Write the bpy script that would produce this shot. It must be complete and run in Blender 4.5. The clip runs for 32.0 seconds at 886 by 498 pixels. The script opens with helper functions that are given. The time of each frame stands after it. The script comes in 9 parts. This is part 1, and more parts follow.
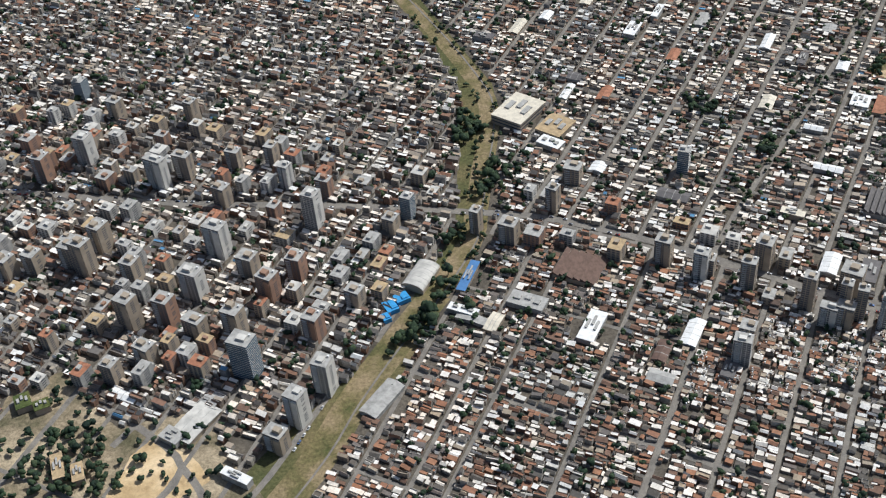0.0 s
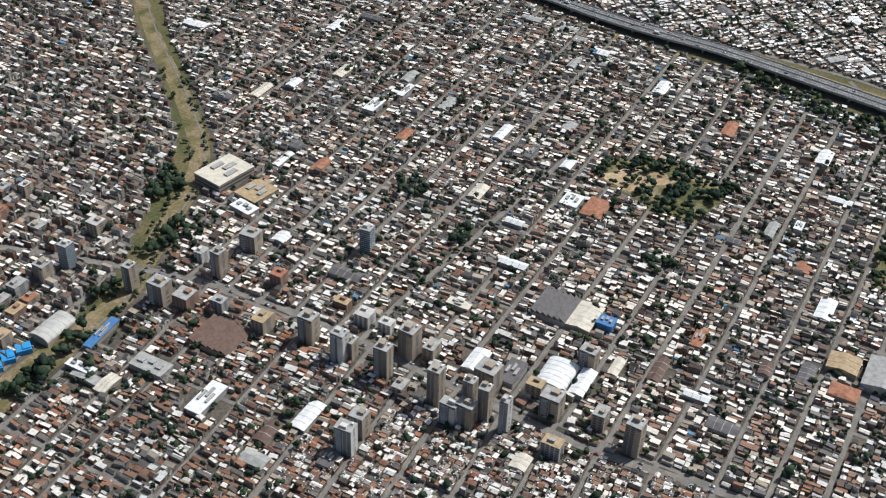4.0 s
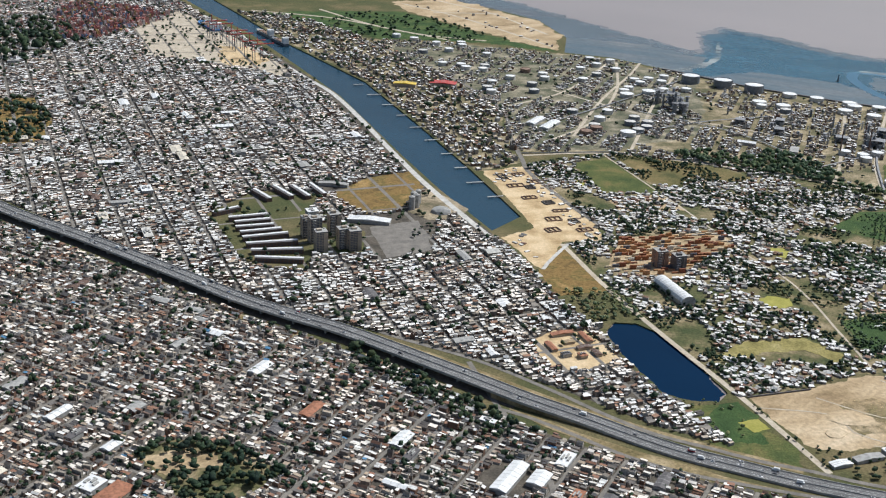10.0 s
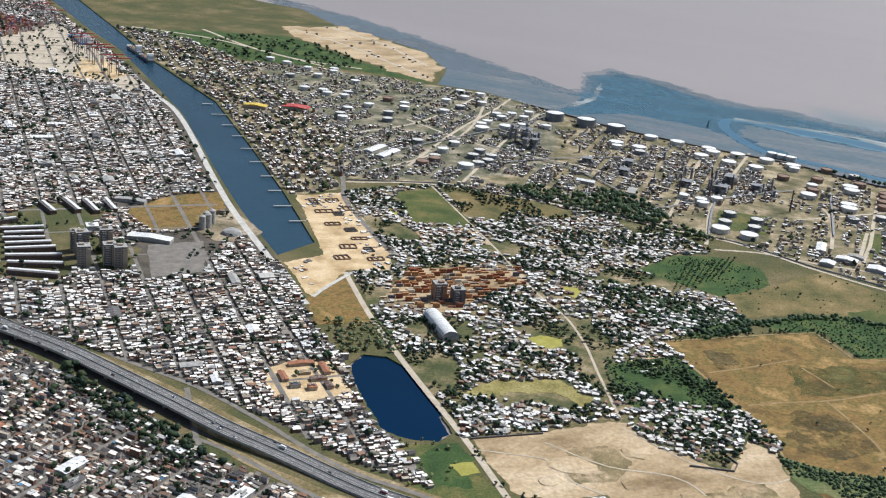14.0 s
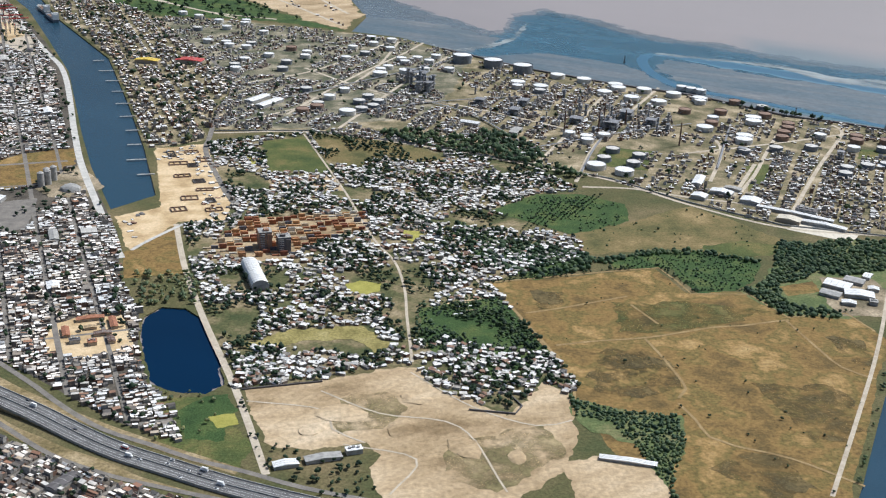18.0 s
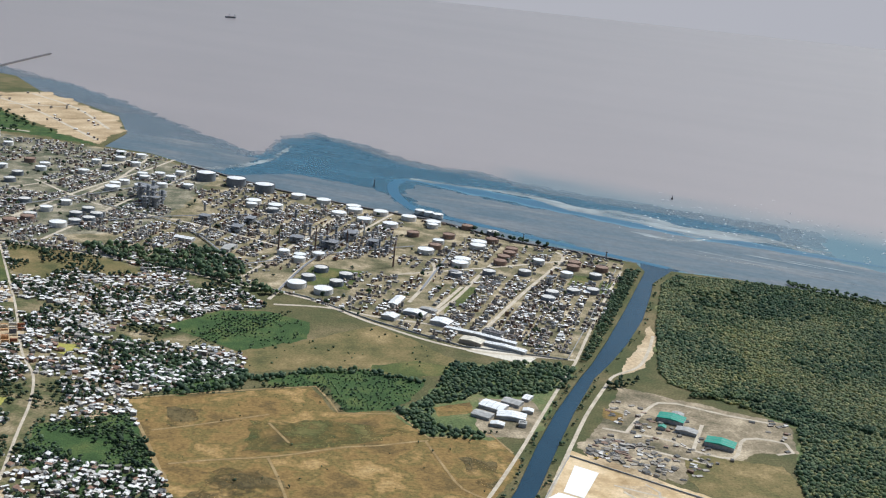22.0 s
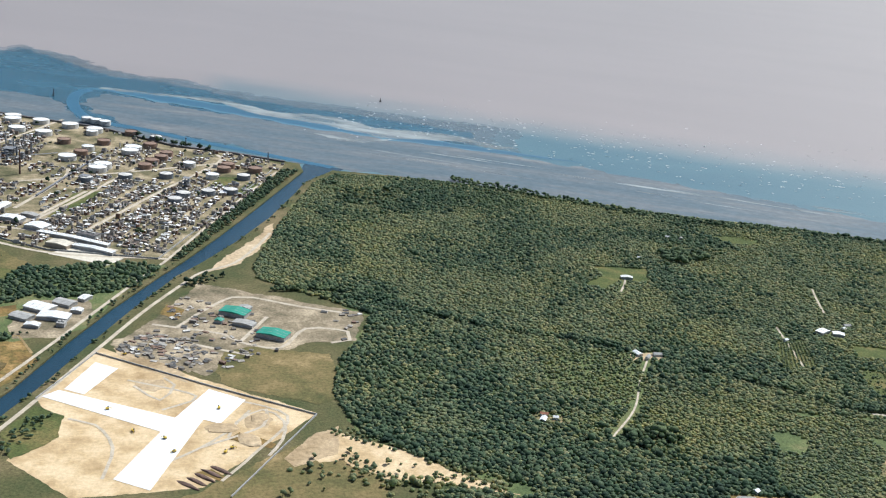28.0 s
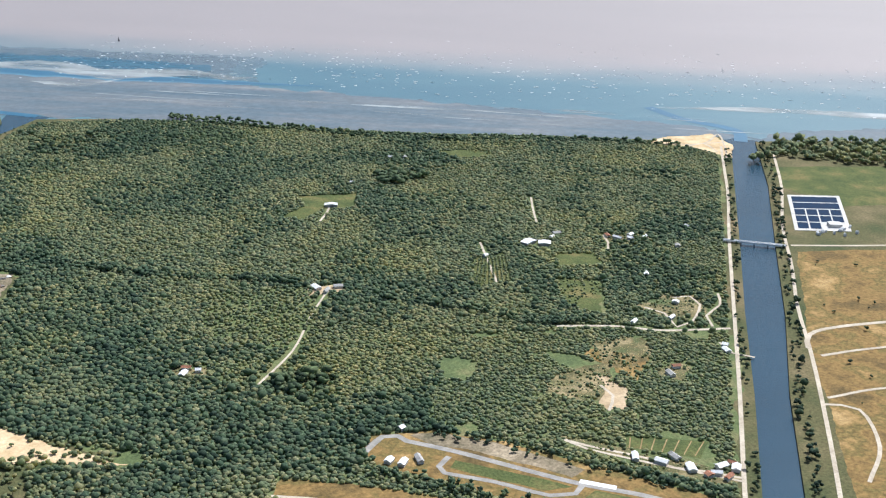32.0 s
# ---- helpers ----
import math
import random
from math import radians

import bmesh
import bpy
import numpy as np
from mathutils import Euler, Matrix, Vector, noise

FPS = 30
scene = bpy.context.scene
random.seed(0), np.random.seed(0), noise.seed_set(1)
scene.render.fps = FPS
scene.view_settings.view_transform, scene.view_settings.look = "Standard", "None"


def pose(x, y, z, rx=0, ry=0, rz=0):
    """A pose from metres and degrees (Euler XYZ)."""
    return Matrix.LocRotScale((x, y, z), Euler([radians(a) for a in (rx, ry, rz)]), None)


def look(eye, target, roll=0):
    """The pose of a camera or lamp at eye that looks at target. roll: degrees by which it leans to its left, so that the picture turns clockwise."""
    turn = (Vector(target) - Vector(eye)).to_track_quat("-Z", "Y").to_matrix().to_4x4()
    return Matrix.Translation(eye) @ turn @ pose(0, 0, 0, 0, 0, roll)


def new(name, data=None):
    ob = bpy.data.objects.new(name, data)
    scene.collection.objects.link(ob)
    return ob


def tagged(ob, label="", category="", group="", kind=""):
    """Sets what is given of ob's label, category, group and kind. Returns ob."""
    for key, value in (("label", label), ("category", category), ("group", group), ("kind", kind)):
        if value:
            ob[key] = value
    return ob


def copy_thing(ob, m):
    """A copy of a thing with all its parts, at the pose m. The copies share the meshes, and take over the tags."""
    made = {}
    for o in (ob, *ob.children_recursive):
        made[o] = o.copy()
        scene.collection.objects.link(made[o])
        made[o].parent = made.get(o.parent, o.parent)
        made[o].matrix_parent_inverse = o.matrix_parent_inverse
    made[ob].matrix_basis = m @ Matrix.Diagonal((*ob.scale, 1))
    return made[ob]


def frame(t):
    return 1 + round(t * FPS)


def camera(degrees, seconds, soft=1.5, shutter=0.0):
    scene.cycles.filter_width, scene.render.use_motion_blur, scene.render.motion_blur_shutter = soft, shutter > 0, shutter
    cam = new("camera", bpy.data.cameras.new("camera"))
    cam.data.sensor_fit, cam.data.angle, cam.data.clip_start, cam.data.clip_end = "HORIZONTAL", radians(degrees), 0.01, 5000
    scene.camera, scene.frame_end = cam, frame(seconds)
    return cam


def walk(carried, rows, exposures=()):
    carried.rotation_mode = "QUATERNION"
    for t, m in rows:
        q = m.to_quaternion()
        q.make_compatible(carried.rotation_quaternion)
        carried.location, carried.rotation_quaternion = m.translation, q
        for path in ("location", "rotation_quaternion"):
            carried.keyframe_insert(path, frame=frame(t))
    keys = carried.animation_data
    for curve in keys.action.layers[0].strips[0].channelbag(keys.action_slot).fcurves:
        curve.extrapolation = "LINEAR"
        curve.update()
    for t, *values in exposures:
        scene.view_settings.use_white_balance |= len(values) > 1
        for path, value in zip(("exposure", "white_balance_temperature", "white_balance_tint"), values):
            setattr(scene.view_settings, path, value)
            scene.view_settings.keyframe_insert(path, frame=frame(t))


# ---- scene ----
import mathutils
from mathutils import geometry

# ---- camera ----
cam = camera(40.61, 32.0, soft=1.2)
# seconds, x, y, z, heading clockwise from +y, pitch, lean (degrees)
PATH = [
    (0.0, -0.0, 0.0, 399.5, 4.49, -41.06, -5.49), (0.5, 19.1, -0.8, 396.2, 11.37, -38.83, -0.51), (1.0, 38.2, -1.6, 392.9, 12.06, -38.89, 1.53),
    (1.5, 57.4, -2.1, 389.6, 9.09, -38.40, 2.23), (2.0, 76.6, -2.5, 386.3, 7.33, -37.37, 3.50), (2.5, 95.8, -2.5, 382.8, 6.86, -37.20, 3.29),
    (3.0, 115.0, -2.4, 379.2, 7.12, -37.25, 3.02), (3.5, 134.2, -1.9, 375.6, 7.16, -37.18, 2.58), (5.5, 210.6, 0.9, 360.5, 4.80, -35.19, 0.23),
    (6.0, 229.7, 1.7, 356.9, 5.50, -34.41, 0.92), (6.5, 248.8, 2.3, 353.5, 6.61, -33.64, 1.97), (7.0, 267.8, 3.0, 350.3, 8.75, -32.73, 3.70),
    (7.5, 286.7, 3.6, 347.3, 11.54, -30.43, 5.60), (8.0, 305.6, 4.2, 344.4, 11.13, -26.91, 5.27), (8.5, 324.3, 4.7, 341.6, 9.74, -23.58, 4.42),
    (9.0, 343.0, 5.4, 338.9, 8.76, -21.89, 3.62), (9.5, 361.6, 6.1, 336.3, 8.22, -21.63, 3.06), (10.0, 380.1, 7.0, 333.8, 7.98, -21.61, 2.59),
    (10.5, 398.6, 8.2, 331.4, 7.96, -21.60, 2.43), (11.0, 417.1, 9.7, 329.2, 7.98, -21.51, 2.56), (11.5, 435.6, 11.5, 327.3, 7.98, -21.34, 2.90),
    (12.0, 454.2, 13.6, 325.6, 7.96, -21.10, 3.28), (12.5, 472.8, 15.9, 324.1, 7.81, -21.00, 3.30), (13.0, 491.4, 18.3, 322.7, 7.89, -21.27, 2.92),
    (13.5, 510.1, 20.6, 321.5, 8.15, -21.56, 2.62), (14.0, 528.7, 22.7, 320.4, 9.16, -19.61, 5.76), (14.5, 547.3, 24.5, 319.3, 10.26, -18.12, 8.70),
    (15.0, 565.9, 26.0, 318.2, 11.03, -18.33, 9.15), (15.5, 584.6, 27.2, 317.1, 11.63, -18.40, 9.51), (17.5, 659.0, 30.4, 312.8, 7.74, -22.83, 3.75),
    (18.0, 677.4, 30.9, 311.7, 7.47, -21.80, 2.92), (18.5, 695.8, 31.1, 310.7, 9.11, -19.69, 3.03), (19.0, 714.0, 31.0, 309.8, 12.11, -17.52, 3.63),
    (19.5, 732.1, 30.5, 309.0, 15.06, -15.50, 4.29), (20.0, 750.0, 29.7, 308.2, 17.41, -14.38, 4.77), (20.5, 767.8, 28.7, 307.5, 17.59, -15.23, 4.81),
    (21.0, 785.5, 27.4, 306.9, 16.00, -16.56, 4.83), (21.5, 803.1, 25.7, 306.3, 14.60, -15.94, 5.40), (22.0, 820.7, 23.7, 305.7, 13.64, -15.04, 6.17),
    (22.5, 838.3, 21.4, 305.1, 13.16, -14.57, 6.71), (23.0, 856.0, 18.8, 304.4, 13.08, -14.75, 6.81), (23.5, 873.7, 15.9, 303.6, 13.24, -15.39, 6.65),
    (24.0, 891.4, 12.8, 302.7, 13.45, -16.08, 6.60), (24.5, 909.1, 9.8, 301.6, 14.32, -17.11, 6.67), (26.5, 980.2, -1.7, 296.7, 16.90, -17.52, 6.46),
    (27.0, 997.9, -4.1, 295.4, 17.90, -17.30, 6.23), (27.5, 1015.5, -6.0, 294.1, 18.94, -17.15, 6.04), (28.0, 1033.1, -7.4, 292.7, 20.12, -17.85, 5.78),
    (28.5, 1050.7, -8.1, 291.3, 21.37, -19.60, 5.67), (29.0, 1068.4, -8.3, 289.9, 22.61, -21.29, 5.54), (29.5, 1086.3, -7.9, 288.4, 23.70, -22.17, 5.35),
    (30.0, 1104.4, -6.9, 286.8, 24.64, -22.23, 5.13), (30.5, 1122.8, -5.4, 285.1, 25.23, -21.46, 4.65), (31.0, 1141.4, -3.7, 283.5, 25.63, -20.44, 3.77),
    (31.5, 1160.1, -1.9, 281.7, 26.04, -19.96, 2.89), (32.0, 1178.9, -0.0, 280.0, 26.49, -20.71, 2.04),
]


def flight(row):
    t, x, y, z, yaw, pitch, lean = row
    a, b = radians(yaw), radians(pitch)
    way = Vector((math.sin(a) * math.cos(b), math.cos(a) * math.cos(b), math.sin(b)))
    eye = Vector((x, y, z))
    return t, look(eye, eye + way * 100, lean)


walk(cam, [flight(r) for r in PATH], exposures=[(0, 0.04, 6100, 7), (9, 0.04, 6050, 7), (12, 0.06, 6050, 7), (14, 0.14, 6050, 8), (18, 0.12, 5950, 8), (20, 0.06, 5850, 6), (24, 0.18, 5980, 6), (27, 0.24, 6020, 6), (28, 0.31, 5950, 6), (29, 0.48, 5850, 8), (30, 0.62, 5850, 9), (31, 0.62, 5850, 9), (32, 0.56, 5900, 9)])

# ---- world and sun ----
SUN_AZ, SUN_EL = 62.0, 51.0
world = bpy.data.worlds.new("world")
scene.world = world
world.use_nodes = True
wt = world.node_tree
wt.nodes.clear()
w_out = wt.nodes.new("ShaderNodeOutputWorld")
w_bg = wt.nodes.new("ShaderNodeBackground")
w_sky = wt.nodes.new("ShaderNodeTexSky")
w_sky.sky_type, w_sky.sun_disc = "NISHITA", False
w_sky.sun_elevation, w_sky.sun_rotation = radians(SUN_EL), radians(SUN_AZ)
w_sky.air_density, w_sky.dust_density = 1.0, 3.0
w_geo = wt.nodes.new("ShaderNodeTexCoord")
w_sep = wt.nodes.new("ShaderNodeSeparateXYZ")
w_map = wt.nodes.new("ShaderNodeMapRange")
w_map.inputs["From Min"].default_value, w_map.inputs["From Max"].default_value = 0.07, -0.01
w_mix = wt.nodes.new("ShaderNodeMix")
w_mix.data_type = "RGBA"
w_mix.inputs["B"].default_value = (5.3, 5.0, 5.2, 1)
wt.links.new(w_geo.outputs["Generated"], w_sep.inputs[0])
wt.links.new(w_sep.outputs["Z"], w_map.inputs["Value"])
wt.links.new(w_map.outputs[0], w_mix.inputs["Factor"])
wt.links.new(w_sky.outputs[0], w_mix.inputs["A"])
wt.links.new(w_mix.outputs["Result"], w_bg.inputs["Color"])
w_bg.inputs["Strength"].default_value = 0.083
wt.links.new(w_bg.outputs[0], w_out.inputs["Surface"])
sun = new("sun", bpy.data.lights.new("sun", "SUN"))
sun.data.energy, sun.data.angle, sun.data.color = 4.2, radians(0.6), (1.0, 0.965, 0.91)
sa, se = radians(SUN_AZ), radians(SUN_EL)
sun.matrix_world = look((900 * math.sin(sa) * math.cos(se), 900 * math.cos(sa) * math.cos(se), 900 * math.sin(se)), (0, 0, 0))

# ---- materials ----


def nodes_of(name, rough=0.9, spec=0.3, metal=0.0):
    m = bpy.data.materials.new(name)
    m.use_nodes = True
    nt = m.node_tree
    b = nt.nodes["Principled BSDF"]
    b.inputs["Roughness"].default_value = rough
    b.inputs["Specular IOR Level"].default_value = spec
    b.inputs["Metallic"].default_value = metal
    return m, nt, b


def noise_tex(nt, scale, detail=5.0, rough=0.6, stretch=None, turn=0.0):
    c = nt.nodes.new("ShaderNodeNewGeometry")
    n = nt.nodes.new("ShaderNodeTexNoise")
    n.inputs["Scale"].default_value = scale
    n.inputs["Detail"].default_value = detail
    n.inputs["Roughness"].default_value = rough
    mp = nt.nodes.new("ShaderNodeMapping")
    mp.vector_type = "TEXTURE"
    mp.inputs["Rotation"].default_value = (0, 0, radians(turn))
    mp.inputs["Scale"].default_value = stretch or (1, 1, 1)
    nt.links.new(c.outputs["Position"], mp.inputs["Vector"])
    nt.links.new(mp.outputs["Vector"], n.inputs["Vector"])
    return n


def ramp(nt, source, stops, constant=False):
    r = nt.nodes.new("ShaderNodeValToRGB")
    if constant:
        r.color_ramp.interpolation = "CONSTANT"
    el = r.color_ramp.elements
    while len(el) > 1:
        el.remove(el[-1])
    el[0].position, el[0].color = stops[0][0], (*stops[0][1], 1)
    for p, c in stops[1:]:
        e = el.new(p)
        e.color = (*c, 1)
    nt.links.new(source, r.inputs["Fac"])
    return r


def mix(nt, a, b, fac=0.5, mode="MIX"):
    m = nt.nodes.new("ShaderNodeMix")
    m.data_type, m.blend_type = "RGBA", mode
    for key, v in (("A", a), ("B", b), ("Factor", fac)):
        if isinstance(v, (int, float)):
            m.inputs[key].default_value = v
        elif isinstance(v, tuple):
            m.inputs[key].default_value = (*v, 1)
        else:
            nt.links.new(v, m.inputs[key])
    return m.outputs["Result"]


def bump(nt, b, height, strength=0.4, dist=0.2):
    n = nt.nodes.new("ShaderNodeBump")
    n.inputs["Strength"].default_value, n.inputs["Distance"].default_value = strength, dist
    nt.links.new(height, n.inputs["Height"])
    nt.links.new(n.outputs[0], b.inputs["Normal"])


def earth(name, stops, fine=None, big=0.03, small=0.6, rough=0.95, turn=0.0, stretch=None, relief=0.5):
    """Ground: colour by large patches, broken up by a finer grain."""
    m, nt, b = nodes_of(name, rough, 0.15)
    n1 = noise_tex(nt, big, 6, 0.62, stretch, turn)
    n2 = noise_tex(nt, small, 4, 0.7)
    r1 = ramp(nt, n1.outputs["Fac"], stops)
    lo, hi = fine or (0.55, 1.35)
    r2 = ramp(nt, n2.outputs["Fac"], [(0.3, (lo,) * 3), (0.7, (hi,) * 3)])
    nt.links.new(mix(nt, r1.outputs[0], r2.outputs[0], 1.0, "MULTIPLY"), b.inputs["Base Color"])
    bump(nt, b, n2.outputs["Fac"], relief, 0.4)
    return m


def paint(name, colour, rough=0.7, grime=0.35, scale=0.9, metal=0.0, spec=0.3):
    """A plain painted, concrete or metal surface with dirt on it."""
    m, nt, b = nodes_of(name, rough, spec, metal)
    n = noise_tex(nt, scale, 5, 0.65)
    dark = tuple(c * (1 - grime) for c in colour)
    r = ramp(nt, n.outputs["Fac"], [(0.35, dark), (0.6, colour)])
    nt.links.new(r.outputs[0], b.inputs["Base Color"])
    bump(nt, b, n.outputs["Fac"], 0.15, 0.05)
    return m


def medley(name, stops, source="island", rough=0.8, grime=(0.6, 1.15), scale=0.7, drift=False):
    """One colour for each house, box or crown, out of a set."""
    m, nt, b = nodes_of(name, rough, 0.25)
    if source == "island":
        s = nt.nodes.new("ShaderNodeNewGeometry").outputs["Random Per Island"]
    else:
        s = nt.nodes.new("ShaderNodeObjectInfo").outputs["Random"]
    r = ramp(nt, s, stops, True)
    n = noise_tex(nt, scale, 4, 0.7)
    g = ramp(nt, n.outputs["Fac"], [(0.35, (grime[0],) * 3), (0.65, (grime[1],) * 3)])
    tone = mix(nt, r.outputs[0], g.outputs[0], 1.0, "MULTIPLY")
    if drift:
        # whole blocks of one age share a tone
        d = ramp(nt, noise_tex(nt, 0.022, 4, 0.6).outputs["Fac"], [(0.34, (0.74, 0.77, 0.8)), (0.5, (1.0, 0.99, 0.98)), (0.64, (1.12, 1.03, 0.95))])
        tone = mix(nt, tone, d.outputs[0], 1.0, "MULTIPLY")
    nt.links.new(tone, b.inputs["Base Color"])
    return m


ROOFS = [(0.0, (0.76, 0.71, 0.64)), (0.22, (0.31, 0.27, 0.225)), (0.31, (0.16, 0.145, 0.135)), (0.42, (0.27, 0.155, 0.105)),
         (0.5, (0.17, 0.115, 0.09)), (0.58, (0.42, 0.345, 0.265)), (0.65, (0.08, 0.075, 0.075)), (0.77, (0.8, 0.78, 0.74)),
         (0.9, (0.29, 0.16, 0.11)), (0.94, (0.11, 0.1, 0.092)), (0.993, (0.1, 0.24, 0.4))]
WALLS = [(0.0, (0.33, 0.3, 0.26)), (0.3, (0.22, 0.18, 0.15)), (0.55, (0.45, 0.42, 0.38)), (0.7, (0.2, 0.12, 0.085)), (0.88, (0.28, 0.27, 0.26))]
WARM = [(0.0, (0.7, 0.66, 0.6)), (0.22, (0.27, 0.14, 0.09)), (0.36, (0.18, 0.11, 0.08)), (0.48, (0.36, 0.3, 0.23)), (0.56, (0.11, 0.1, 0.09)), (0.7, (0.76, 0.73, 0.69)), (0.84, (0.32, 0.165, 0.1)), (0.91, (0.16, 0.14, 0.13))]
TIN = [(0.0, (0.8, 0.78, 0.75)), (0.3, (0.52, 0.5, 0.46)), (0.4, (0.26, 0.23, 0.2)), (0.5, (0.29, 0.17, 0.115)), (0.58, (0.15, 0.135, 0.125)), (0.69, (0.84, 0.83, 0.8)), (0.88, (0.46, 0.39, 0.31))]
HUTS = [(0.0, (0.8, 0.78, 0.74)), (0.3, (0.6, 0.57, 0.52)), (0.5, (0.38, 0.35, 0.31)), (0.66, (0.28, 0.17, 0.12)), (0.76, (0.8, 0.79, 0.77)), (0.9, (0.2, 0.19, 0.18))]
PLANT = [(0.0, (0.66, 0.65, 0.62)), (0.22, (0.1, 0.09, 0.09)), (0.42, (0.26, 0.2, 0.16)), (0.55, (0.09, 0.1, 0.115)), (0.68, (0.78, 0.77, 0.75)), (0.88, (0.34, 0.29, 0.22))]
BOXES = [(0.0, (0.5, 0.22, 0.19)), (0.3, (0.58, 0.4, 0.36)), (0.5, (0.2, 0.26, 0.36)), (0.62, (0.42, 0.22, 0.18)), (0.78, (0.62, 0.58, 0.54)), (0.92, (0.5, 0.36, 0.16))]
SCRAP = [(0.0, (0.2, 0.18, 0.155)), (0.3, (0.32, 0.29, 0.25)), (0.5, (0.1, 0.1, 0.1)), (0.68, (0.44, 0.41, 0.37)), (0.8, (0.24, 0.16, 0.12)), (0.93, (0.6, 0.58, 0.54))]
LEAF = [(0.0, (0.251, 0.31, 0.174)), (0.25, (0.351, 0.376, 0.191)), (0.5, (0.188, 0.231, 0.135)), (0.68, (0.398, 0.401, 0.213)), (0.84, (0.232, 0.279, 0.158)), (0.94, (0.455, 0.438, 0.244))]
MIDLEAF = [(0.0, (0.123, 0.185, 0.111)), (0.35, (0.178, 0.246, 0.139)), (0.7, (0.078, 0.121, 0.081)), (0.88, (0.228, 0.282, 0.169))]
DARKLEAF = [(0.0, (0.066, 0.105, 0.067)), (0.35, (0.094, 0.142, 0.08)), (0.7, (0.046, 0.074, 0.055)), (0.88, (0.131, 0.17, 0.093))]


def foliage(name, stops):
    """Leaves: a colour for each crown, large drifts of tone, and light let through."""
    m = medley(name, stops, rough=0.85, grime=(0.7, 1.25), scale=0.8)
    nt = m.node_tree
    b = nt.nodes["Principled BSDF"]
    source = b.inputs["Base Color"].links[0].from_socket
    n = noise_tex(nt, 0.012, 4, 0.6)
    drift = ramp(nt, n.outputs["Fac"], [(0.35, (0.78, 0.86, 0.9)), (0.5, (1.0, 1.0, 1.0)), (0.66, (1.17, 1.1, 0.97))])
    tone = mix(nt, source, drift.outputs[0], 1.0, "MULTIPLY")
    nt.links.new(tone, b.inputs["Base Color"])
    bump(nt, b, noise_tex(nt, 1.4, 3, 0.7).outputs["Fac"], 0.6, 0.4)
    t = nt.nodes.new("ShaderNodeBsdfTranslucent")
    nt.links.new(tone, t.inputs["Color"])
    s = nt.nodes.new("ShaderNodeMixShader")
    s.inputs["Fac"].default_value = 0.58
    nt.links.new(b.outputs[0], s.inputs[1])
    nt.links.new(t.outputs[0], s.inputs[2])
    nt.links.new(s.outputs[0], nt.nodes["Material Output"].inputs["Surface"])
    return m


